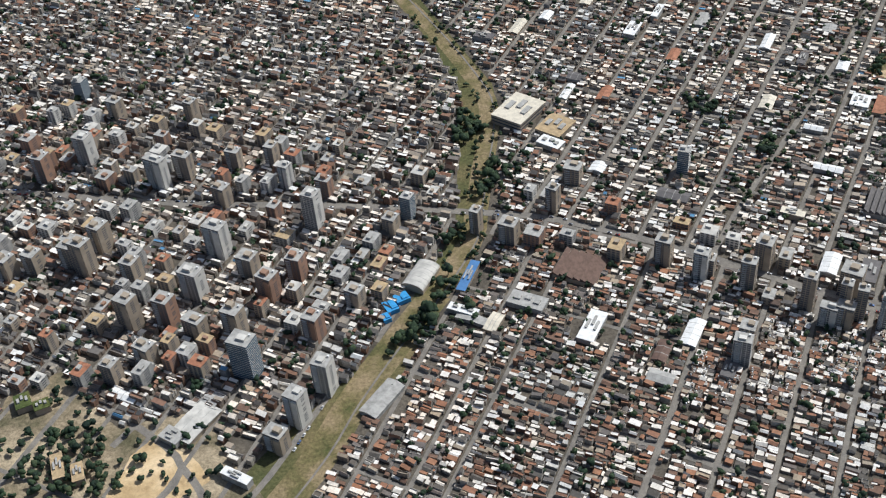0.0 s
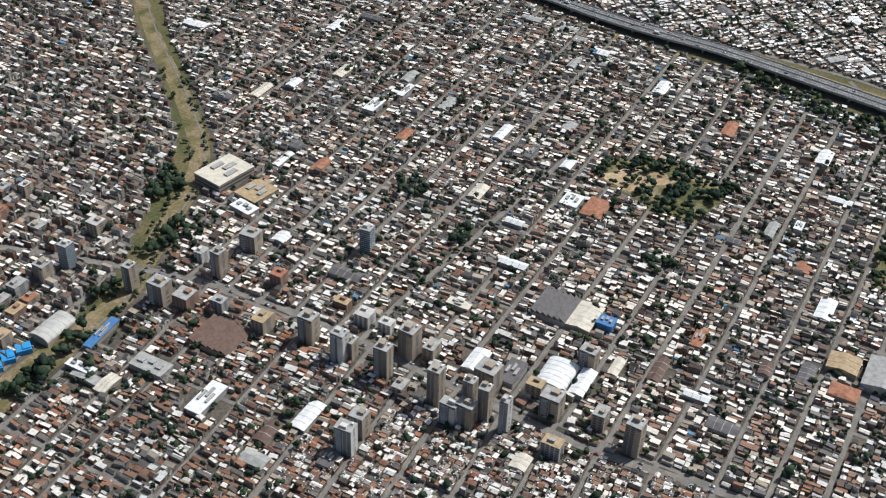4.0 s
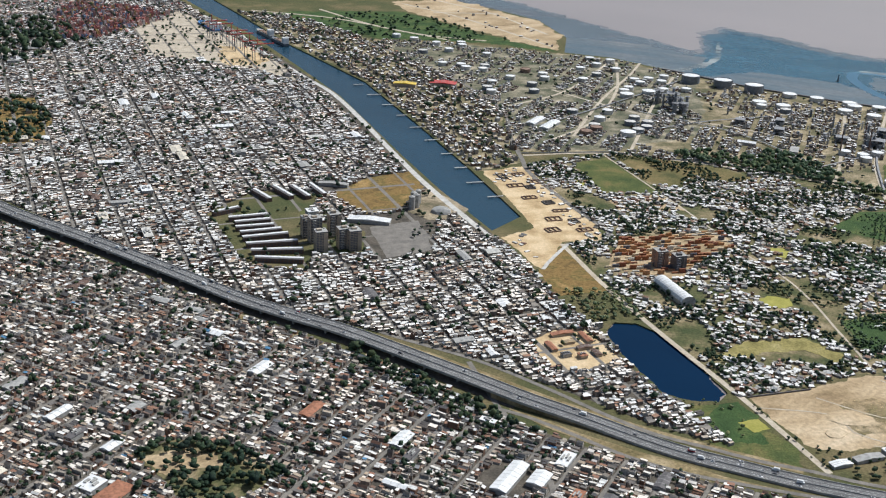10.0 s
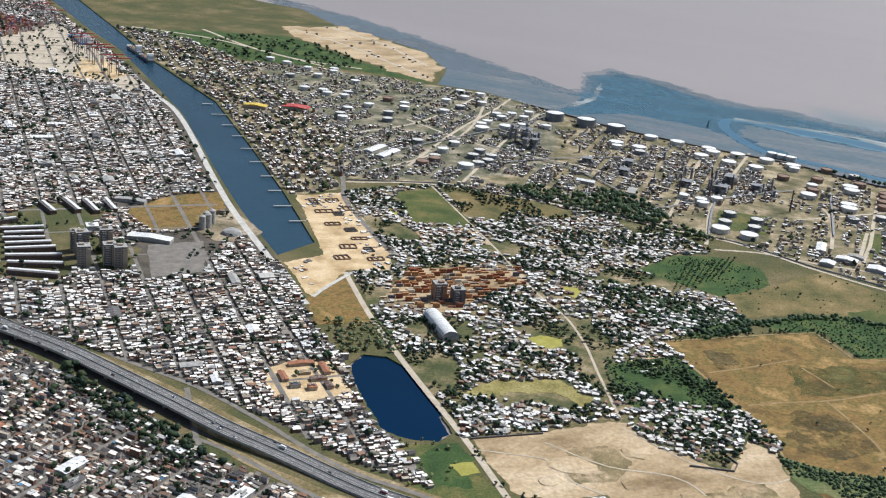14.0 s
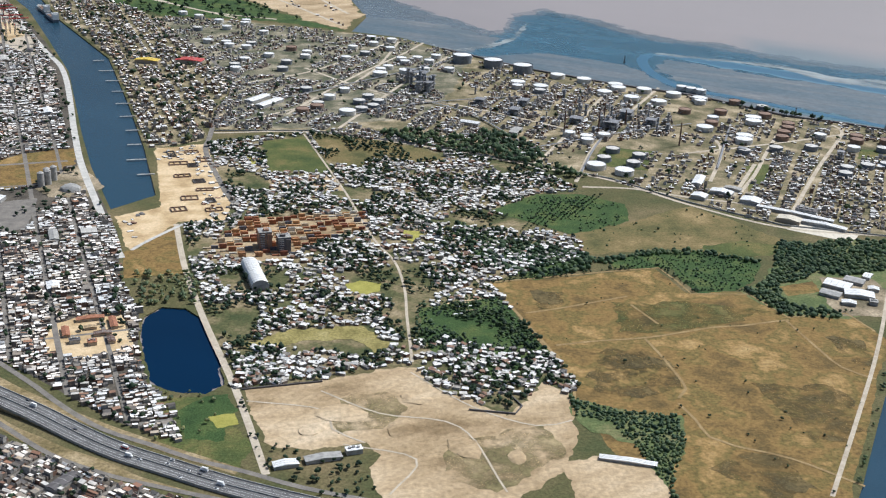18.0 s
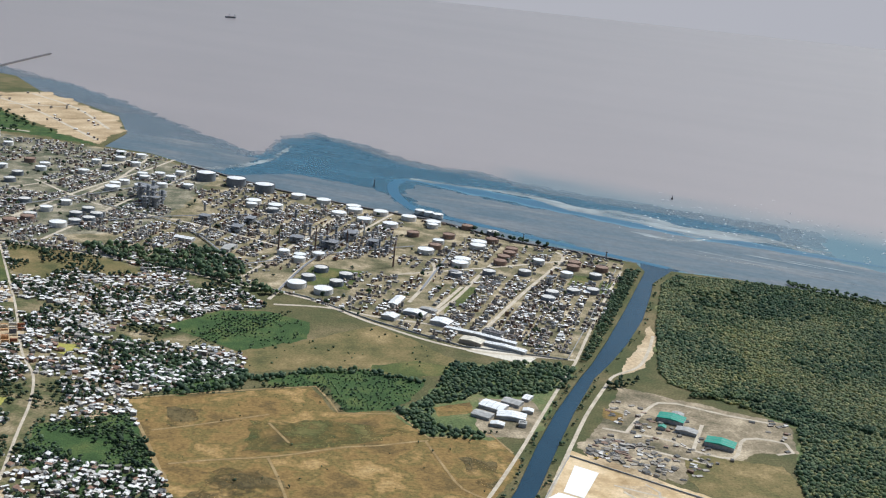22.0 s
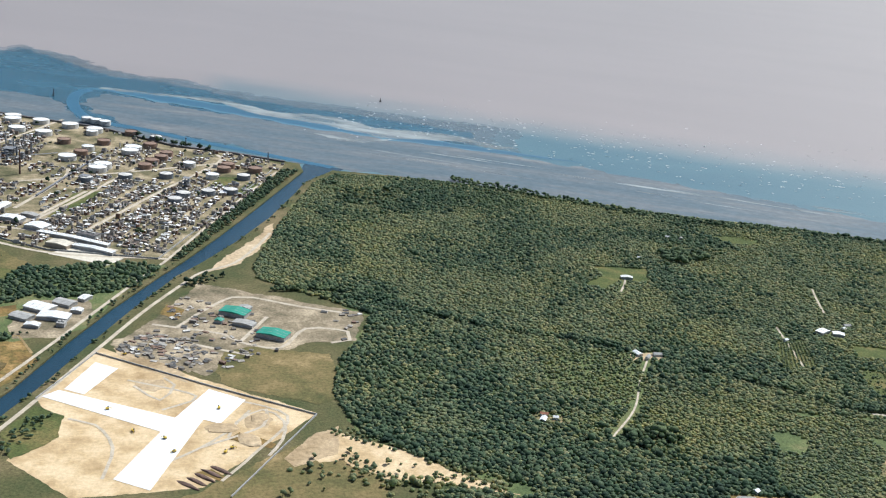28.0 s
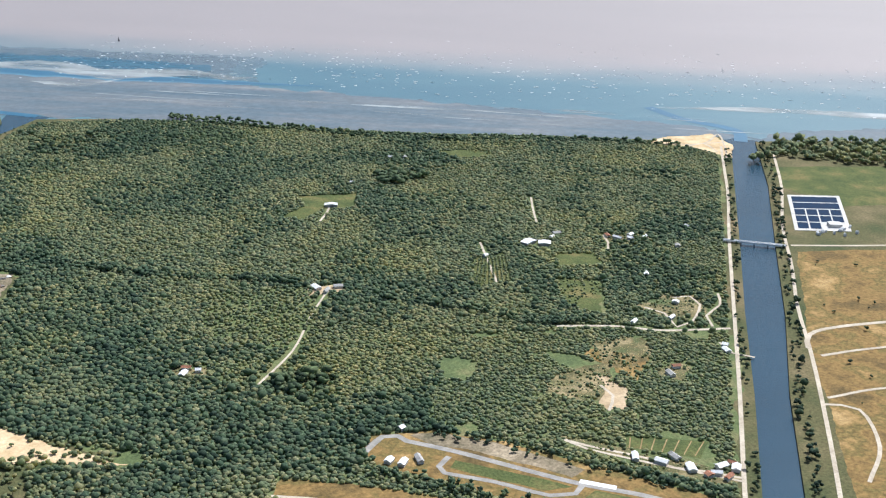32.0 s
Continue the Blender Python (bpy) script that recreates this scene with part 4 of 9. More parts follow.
patch("rough_grass", [(1110, 498), (1176, 545), (1206, 500), (1160, 470), (1110, 440), (1050, 470)], 0.08, M["olive"], "rough dry grass plot", "ground", 2)
DRY = [(1319, 434), (1342, 420), (1355, 411), (1374, 396), (1395, 381), (1395, 357), (1377, 345), (1341, 350), (1335, 380), (1325, 405), (1311, 421)]
patch("warehouse_yard", [(1112, 480), (1148, 476), (1198, 449), (1213, 436), (1207, 414), (1190, 408), (1163, 430), (1147, 443), (1131, 421), (1110, 425)], 0.1, M["sand"], "pale gravel yard round a warehouse", "ground", 1.5)
patch("dry_plot", [(1157, 506), (1197, 510), (1196, 479), (1181, 463), (1146, 477)], 0.095, M["olive"], "dry grass plot beside the sand", "field", 2)
patch("circuit_ground", [(1372, 453), (1400, 447), (1426, 425), (1452, 391), (1492, 342), (1540, 300), (1500, 290), (1470, 318), (1423, 358), (1385, 403), (1364, 425), (1362, 442)], 0.09, M["drygrass"], "dry grass inside a small race circuit", "ground", 1.5)
patch("dry_clearing", DRY, 0.085, M["drygrass"], "dry golden clearing beside the circuit", "field", 3)
THIN = [(1440, 545), (1520, 520), (1610, 480), (1560, 420), (1500, 350), (1440, 405), (1400, 455), (1430, 500)]
patch("scrub_floor", THIN, 0.07, M["bush"], "brown and green floor of thin scrub", "ground", 4)
patch("rubble_strip", [(1387, 447), (1401, 444), (1422, 424), (1448, 389), (1439, 386), (1425, 403), (1406, 425), (1393, 436)], 0.12, M["industry"], "pale rubble strip beside the circuit", "ground", 1)
patch("farm_field", [(1430, 760), (1455, 778), (1466, 768), (1442, 748)], 0.1, M["grass"], "small green farm field", "field", 1)
patch("farm_field", [(1575, 628), (1600, 620), (1592, 600), (1566, 608)], 0.1, M["grass"], "small green farm field", "field", 1)
patch("farm_field", [(1455, 800), (1500, 790), (1485, 760), (1455, 770)], 0.1, M["grass"], "small green farm field", "field", 1)
patch("farm_field", [(1481, 407), (1516, 388), (1502, 377), (1475, 397)], 0.1, M["grass"], "green market garden plot", "field", 1)
for k in range(7):
    ribbon("crop_row", [(1483 + k * 5, 405 - k * 2.8), (1477 + k * 4, 397 - k * 3)], 0.6, 0.14, M["worn"], "bare strip between garden beds", "strip", smooth=False)
for pts in ([(294, 1550), (333, 1540), (361, 1462), (350, 1440), (307, 1426)], [(539, 1880), (640, 1925), (690, 1840), (748, 1750), (765, 1640), (735, 1545), (667, 1637), (574, 1790)]):
    patch("sand_fill", pts, 0.1, M["sand" if pts[0][0] > 400 else "ochre"], "bright sand fill by the water", "sand", 6)
patch("green_bank", [(330, 1770), (454, 1800), (560, 1800), (650, 1650), (740, 1535), (640, 1590), (500, 1610), (420, 1700)], 0.08, M["lush"], "green bank by the dock mouth", "ground", 6)

PORT_APRON = [(174, 1669), (227, 1781), (325, 1571), (373, 1452), (396, 1356), (346, 1413), (283, 1454), (214, 1480)]
patch("port_apron", PORT_APRON, 0.09, M["dirt"], "pale concrete and sand apron of the port", "yard", 3)

BRICKYARD = [(535, 662), (535, 684), (552, 697), (573, 698), (586, 655), (560, 640), (541, 643)]
patch("brick_yard", BRICKYARD, 0.09, M["ochre"], "pale yard with low red buildings", "yard", 1)

# ---- roads ----
ribbon("avenue", AVENUE, 4.6, 0.18, M["street"], "wide grey asphalt avenue through the city", "road")
ribbon("rail_track", RAIL, 1.0, 0.12, M["street"], "worn railway track in dry grass", "railway", shift=-3)
ribbon("rail_service_road", [(-115, 262), (-64, 320), (-49, 340), (-29, 369), (-8, 398)], 3.0, 0.12, M["street"], "concrete service road beside the railway", "road")
ribbon("dirt_road", DYKE, 4.0, 0.12, M["dirt"], "pale dirt road on the dyke", "road")
ribbon("dirt_road", [(596, 850), (634, 865), (619, 933), (600, 1023), (600, 1068), (603, 1157), (611, 1215), (606, 1278), (579, 1374), (540, 1470), (480, 1600)], 4.4, 0.12, M["street"], "dock road", "road")
ribbon("quay_road", [(264, 1745), (390, 1412), (436, 1290), (484, 1068), (507, 970), (552, 815), (561, 786)], 5.5, 0.12, M["quay"], "pale concrete quay along the dock", "quay")
ribbon("dirt_road", [(683, 1081), (701, 991), (716, 915), (731, 823), (743, 780), (746, 735), (744, 692), (742, 632)], 1.8, 0.13, M["dirt"], "pale dirt street of the settlement", "road")
ribbon("dirt_road", [(762, 960), (770, 912), (774, 851), (787, 787), (798, 735)], 1.6, 0.13, M["dirt"], "pale dirt street of the settlement", "road")
ribbon("dirt_road", [(603, 1080), (690, 1086), (800, 1042), (884, 990), (940, 955), (985, 900), (1046, 848), (1128, 830)], 3.4, 0.13, M["dirt"], "pale road along the refinery fence", "road")
ribbon("dirt_road", [(803, 744), (828, 622), (822, 570)], 1.8, 0.13, M["worn"], "earth track at the edge of the field", "road")
ribbon("dirt_road", [(930, 490), (975, 562), (1012, 622), (1041, 672), (1074, 732), (1114, 804), (1126, 824), (1160, 892), (1206, 983), (1256, 1076)], 2.4, 0.13, M["dirt"], "pale dirt road along the canal", "road")
ribbon("dirt_road", [(968, 488), (1010, 558), (1043, 617), (1075, 677), (1104, 730), (1135, 780), (1149, 800), (1175, 819), (1198, 856), (1215, 890)], 2.6, 0.13, M["dirt"], "pale dirt road along the canal", "road")
patch("bank_dirt", [(1152, 802), (1162, 806), (1178, 816), (1196, 842), (1218, 892), (1224, 915), (1212, 900), (1188, 856), (1166, 824)], 0.11, M["sand"], "bare pale bank between canal and wood", "ground", 2)
ribbon("dirt_road", [(1440, 262), (1503, 346), (1563, 424), (1625, 506), (1700, 605), (1766, 690), (1806, 745), (1850, 806)], 2.2, 0.13, M["dirt"], "pale road along the canal", "road")
ribbon("dirt_road", [(1470, 240), (1536, 322), (1590, 392), (1630, 446), (1668, 500), (1712, 556), (1758, 618), (1822, 694), (1880, 772)], 2.2, 0.13, M["dirt"], "pale dirt road along the canal", "road")
ribbon("dirt_road", [(1632, 450), (1645, 464), (1672, 466), (1740, 452), (1860, 420)], 3.0, 0.14, M["dirt"], "earth track over the dry field", "road")
ribbon("dirt_road", [(1412, 622), (1390, 590), (1367, 553), (1338, 522)], 1.3, 0.14, M["dirt"], "dirt track through the wood", "road")
ribbon("dirt_road", [(1516, 528), (1548, 515), (1570, 500), (1608, 488)], 2.4, 0.14, M["dirt"], "dirt track through the wood", "road")
for pts in ([(1300, 432), (1310, 423), (1332, 410), (1340, 398), (1358, 394), (1375, 381), (1392, 353)], [(1341, 358), (1362, 360), (1391, 360)], [(1452, 416), (1460, 406), (1479, 386), (1486, 374), (1497, 366), (1510, 354)]):
    ribbon("dirt_road", pts, 1.8, 0.14, M["dirt"], "dirt track over dry grass", "road")
for pts in ([(819, 697), (845, 705), (890, 722)], [(889, 709), (899, 680)], [(829, 652), (853, 657), (889, 662), (932, 675), (951, 677), (975, 683), (985, 685)], [(885, 660), (888, 641), (891, 613), (891, 597), (884, 587)], [(882, 581), (886, 563), (888, 546), (898, 537), (923, 524), (950, 498)], [(983, 684), (987, 651), (992, 621), (1006, 606)], [(803, 736), (814, 693), (821, 654), (827, 639), (829, 618)]):
    ribbon("field_track", pts, 1.7, 0.12, M["worn"], "narrow worn earth track over the field", "track")
for pts in ([(803, 746), (885, 764), (925, 771), (932, 748), (935, 727), (974, 726), (987, 690), (1028, 696), (1036, 668)],):
    ribbon("field_path", pts, 1.8, 0.12, M["worn"], "earth path along the hedge of the field", "track", shift=-1.5, smooth=False)

CROSS = [((160, 415), (186, 450), (239, 513), (288, 572), (330, 625))]
for line in CROSS:
    ribbon("street", line, 3.0, 0.11, M["street"], "wide grey city street between low houses", "street")
GRID = math.atan2(0.83, 0.56)
GRID_N = math.atan2(0.97, -0.25)
# street plans: turn, centre, bands of (u from, u to, shear, streets along u), cross streets
EAST = [-275, -252, -229, -206, -183, -160, -137, -114, -92, -71, -50]
FAR_V = EAST + [-24, -1.5, 19.5, 45, 73, 93, 138, 162, 181, 200] + list(range(222, 760, 24))
NEAR_V = EAST + [-24, 0, 22, 45, 69, 92, 117, 152, 193] + list(range(209, 760, 24))
PLAN_A = (GRID, (276.6, 366), [(-440, -20, 0.06, NEAR_V), (-20, 700, 0.0, FAR_V)], list(range(-440, 720, 60)))
NORTH_V = list(range(-345, -190, 26)) + [-188, -162, -136, -110, -82, -55, -26, 0, 25, 60, 94, 120] + list(range(145, 520, 25))
PLAN_C = (GRID_N, (253, 1134.5), [(-700, 1000, 0.0, NORTH_V)], list(range(-690, 1000, 55)))


def on_plan(plan, u, v, shear, start):
    """Plan coordinates to world coordinates."""
    turn, (cx, cy), _, _ = plan
    c, s = math.cos(turn), math.sin(turn)
    v = v + shear * (u - start)
    return cx + u * c - v * s, cy + u * s + v * c


def street_runs(x, y, outline, clear, width, z, label):
    ok = inside(x, y, outline)
    for pts, dist in clear:
        ok &= ~near_line(x, y, pts, dist)
    run = []
    for i in range(len(x) + 1):
        if i < len(x) and ok[i]:
            run.append((x[i], y[i]))
        else:
            if len(run) > 3:
                ribbon("street", run[::4] + run[-1:], width, z, M["street"], label, "street", smooth=False)
            run = []


def street_grid(outline, plan, width, clear, label):
    """Streets of a plan, cut where the outline and the large roads cut them."""
    _, _, bands, cross = plan
    for lo, hi, shear, lines in bands:
        for k, v0 in enumerate(lines):
            u = np.arange(lo, hi + 1, 5.0)
            x, y = on_plan(plan, u, np.full(len(u), float(v0)) + 0.6 * np.sin(u * 0.013 + k), shear, hi)
            street_runs(x, y, outline, clear, width * (1.3 if k % 5 == 2 else 1.0), 0.10, label)
    for k, u0 in enumerate(cross):
        lo, hi, shear, lines = [b for b in bands if b[0] <= u0 <= b[1]][0]
        v = np.arange(lines[0], lines[-1], 5.0)
        x, y = on_plan(plan, np.full(len(v), float(u0)), v, shear, hi)
        street_runs(x, y, outline, clear, width * (1.5 if k % 4 == 1 else 0.9), 0.095, label)


street_grid(CITY_A, PLAN_A, 2.3, [(RAIL, 9), (HIGHWAY, 12)], "straight grey city street between low houses")
street_grid(CITY_B, PLAN_A, 2.2, [(RAIL, 9)], "grey downtown street between towers and houses")
street_grid(CITY_C, PLAN_C, 2.6, [(HIGHWAY, 12), (COAST[3:12], 14)], "straight grey street of the dock quarter")

# ---- motorway on its embankment ----
DECK = 4.4


def deck_z(x):
    """The viaduct comes down to the ground towards the east."""
    t = min(1.0, max(0.0, (x - 490) / 90))
    return DECK + (0.9 - DECK) * t * t * (3 - 2 * t)


def road_strip(name, line, nor, near, far, lift, low, material, parent, step=1):
    """A band of a road with its top at the deck and its underside low below it."""
    bm = bmesh.new()
    rows = []
    for p, n in zip(line[::step], nor[::step]):
        z = deck_z(p.x)
        a, b = p + n * near, p + n * far
        rows.append([bm.verts.new((q.x, q.y, h)) for q, h in ((a, z + lift), (b, z + lift), (b, max(z + low, -0.3)), (a, max(z + low, -0.3)))])
    for r, q in zip(rows, rows[1:]):
        for k in range(4):
            bm.faces.new((r[k], r[(k + 1) % 4], q[(k + 1) % 4], q[k]))
    bm.faces.new(rows[0])
    bm.faces.new(rows[-1][::-1])
    bmesh.ops.recalc_face_normals(bm, faces=bm.faces)
    return part(name, bm, material, parent)


def build_motorway():
    line = spline(HIGHWAY)
    nor = sides(line)
    base = tagged(new("motorway"), "grey raised motorway viaduct with two carriageways", "motorway", "", "structure")
    road_strip("deck", line, nor, -6.6, 6.6, 0.0, -1.0, M["grey"], base)
    for a, b in ((-6.3, -0.25), (0.25, 6.3)):
        road_strip("carriageway", line, nor, a, b, 0.05, 0.01, M["deck"], base)
    for a in (-6.6, -0.15, 6.3):
        road_strip("barrier", line, nor, a, a + 0.3, 0.6, 0.0, M["grey"], base)
    for a in (-4.3, -2.3, 2.3, 4.3):
        road_strip("lane_line", line, nor, a - 0.05, a + 0.05, 0.065, 0.055, M["slab"], base)
    run = [p for p in line if p.x < 505]
    for i in range(0, len(run), 3):
        p, n = run[i], nor[i]
        bm = bmesh.new()
        box(bm, p.x, p.y, 0, 1.0, 8.6, deck_z(p.x) - 1.0, math.atan2(n.y, n.x) - math.pi / 2)
        part("pier", bm, M["grey"], base)
    low = [q for q in line if q.x > 496]
    road_strip("embankment", low, sides(low), -6.4, 6.4, -1.02, -6.0, M["verge"], base)
    return base


M["verge"] = earth("verge_grass", [(0.32, (0.12, 0.1, 0.045)), (0.48, (0.24, 0.185, 0.095)), (0.64, (0.38, 0.3, 0.18))], big=0.05, small=0.5)
build_motorway()
ribbon("motorway_shade_ground", HIGHWAY[:13], 17.0, 0.09, M["city"], "bare ground under the motorway", "ground", shift=-1)
for pts in ([(330, 738), (362, 714), (395, 688), (423, 664)], [(440, 642), (470, 613), (498, 588)], [(505, 596), (540, 562), (575, 536), (610, 514), (650, 496)]):
    ribbon("verge", pts, 8.0, 0.1, M["verge"], "dry grass verge beside the motorway", "verge", taper=True)
ribbon("frontage_road", [(330, 789), (400, 731), (450, 690), (496, 656), (534, 616), (559, 586), (582, 563), (608, 547), (628, 534), (655, 521), (681, 507), (728, 489)], 3.2, 0.12, M["street"], "frontage road beside the motorway", "road")
ribbon("verge", [(428, 697), (468, 664), (500, 635), (530, 606), (562, 580), (600, 553), (650, 522)], 6.0, 0.1, M["verge"], "dusty verge beyond the motorway", "verge")
ribbon("slip_road", [(497, 597), (511, 588), (531, 570), (560, 541), (589, 522), (616, 510), (643, 499), (690, 482)], 3.0, 0.13, M["street"], "slip road below the motorway", "road")
ribbon("junction_road", [(499, 597), (508, 565), (513, 538), (512, 500)], 3.2, 0.13, M["street"], "road that passes under the motorway", "road")
ribbon("junction_road", [(490, 655), (495, 622), (499, 597)], 3.2, 0.13, M["street"], "road that passes under the motorway", "road")

# ---- houses ----
PARK = [(298, 558), (321, 572), (352, 562), (380, 536), (345, 503), (326, 516), (314, 538)]
PARK_B = [(440, 481), (480, 462), (457, 413), (438, 427), (422, 448)]
BLOCKED = [PARK, PARK_B]
BIG = []  # centre and radius of the large buildings that houses keep clear of


def lots(outline, turn, lot, depth, block, street, gap, fill, seed, clear_lines=(), clear_polys=(), centre=(0, 0)):
    """House places in rows of lots on a street grid: centre, turn, size."""
    r = np.random.RandomState(seed)
    xs, ys = [p[0] for p in outline], [p[1] for p in outline]
    cx, cy = centre
    rad = max(math.dist((cx, cy), p) for p in outline)
    c, s = math.cos(turn), math.sin(turn)
    pitch_u, pitch_v = block + street, 2 * depth + street
    out = []
    nu, nv = int(rad / pitch_u) + 1, int(rad / pitch_v) + 1
    for iu in range(-nu, nu + 1):
        for iv in range(-nv, nv + 1):
            bu, bv = iu * pitch_u, iv * pitch_v
            wx, wy = cx + bu * c - bv * s, cy + bu * s + bv * c
            if not (min(xs) - 60 < wx < max(xs) + 60 and min(ys) - 60 < wy < max(ys) + 60):
                continue
            for side in (-1, 1):
                u = -block / 2
                while u < block / 2 - lot * 0.5:
                    w = lot * r.uniform(0.65, 1.5)
                    v0 = 0.0
                    while v0 < depth - 1.0:
                        d = r.uniform(1.7, 5.2)
                        d = min(d, depth - v0)
                        if d > 1.2 and r.rand() < fill:
                            out.append((bu + u + w / 2, bv + side * (depth - v0 - d / 2), w * r.uniform(0.6, 1.0) - gap, d * r.uniform(0.65, 1.0) - gap * 0.6))
                        v0 += d
                    u += w
    a = np.array(out)
    x, y = cx + a[:, 0] * c - a[:, 1] * s, cy + a[:, 0] * s + a[:, 1] * c
    keep = inside(x, y, outline)
    for pts, dist in clear_lines:
        keep &= ~near_line(x, y, pts, dist)
    for pts in clear_polys:
        keep &= ~inside(x, y, pts)
    for bx, by, br in BIG:
        keep &= (x - bx) ** 2 + (y - by) ** 2 > br * br
    return x[keep], y[keep], np.maximum(a[keep, 2], 0.9), np.maximum(a[keep, 3], 0.9)


def rows_of_houses(outline, plan, lot, street, gap, fill, seed, clear_lines=(), clear_polys=(), deep=(2.6, 8.0)):
    """House places on long narrow lots, back to back between the streets of a plan."""
    r = np.random.RandomState(seed)
    turn, (cx, cy), bands, cross = plan
    xs, ys = [p[0] for p in outline], [p[1] for p in outline]
    out = []
    for lo, hi, shear, lines in bands:
        for v0, v1 in zip(lines, lines[1:]):
            depth = (v1 - v0 - street) / 2
            for u0, u1 in zip(cross, cross[1:]):
                if not lo <= (u0 + u1) / 2 <= hi:
                    continue
                wx, wy = on_plan(plan, (u0 + u1) / 2, (v0 + v1) / 2, shear, hi)
                if not (min(xs) - 40 < wx < max(xs) + 40 and min(ys) - 40 < wy < max(ys) + 40):
                    continue
                for side in (0, 1):
                    u = u0 + street * 0.5
                    while u < u1 - street * 0.5 - lot * 0.6:
                        w = lot * r.uniform(0.65, 1.4)
                        q = 0.0
                        while q < depth - 1.0:
                            d = min(r.uniform(*deep), depth - q)
                            if d > 1.1 and r.rand() < fill:
                                mid = street / 2 + q + d / 2
                                v = v0 + mid if side == 0 else v1 - mid
                                x, y = on_plan(plan, u + w / 2, v, shear, hi)
                                out.append((x + r.uniform(-0.25, 0.25), y + r.uniform(-0.25, 0.25), w * r.uniform(0.6, 1.08) - gap, d * r.uniform(0.72, 1.0) - gap))
                            q += d
                        u += w
    a = np.array(out)
    x, y = a[:, 0], a[:, 1]
    keep = inside(x, y, outline)
    for pts, dist in clear_lines:
        keep &= ~near_line(x, y, pts, dist)
    for pts in clear_polys:
        keep &= ~inside(x, y, pts)
    for bx, by, br in BIG:
        keep &= (x - bx) ** 2 + (y - by) ** 2 > br * br
    return x[keep], y[keep], np.maximum(a[keep, 2], 0.9), np.maximum(a[keep, 3], 0.9)


def house_stuff(name, x, y, w, d, turn, low, high, roof, wall, label, seed, odds=(0.22, 0.2, 0.2, 0.38), sway=0.06):
    r = np.random.RandomState(seed)
    n = len(x)
    h = r.uniform(low, high, n) * np.where(r.rand(n) < 0.18, 1.7, 1.0)
    which = r.choice(4, n, p=odds)
    flip = (which > 0) & (w > d)
    t = np.full(n, turn) + r.normal(0, sway, n)
    size = np.stack([np.where(flip, d, w), np.where(flip, w, d), h], -1)
    t = np.where(flip, t + math.pi / 2, t)
    return scatter(name, SHAPES, which, np.stack([x, y, np.full(n, 0.02)], -1), t, size, [roof, wall], label, "houses")


STREET_LINES = [(s, 3.0) for s in CROSS]
COMMON = [(RAIL, 9.5), (HIGHWAY, 11), (AVENUE, 3.4)]
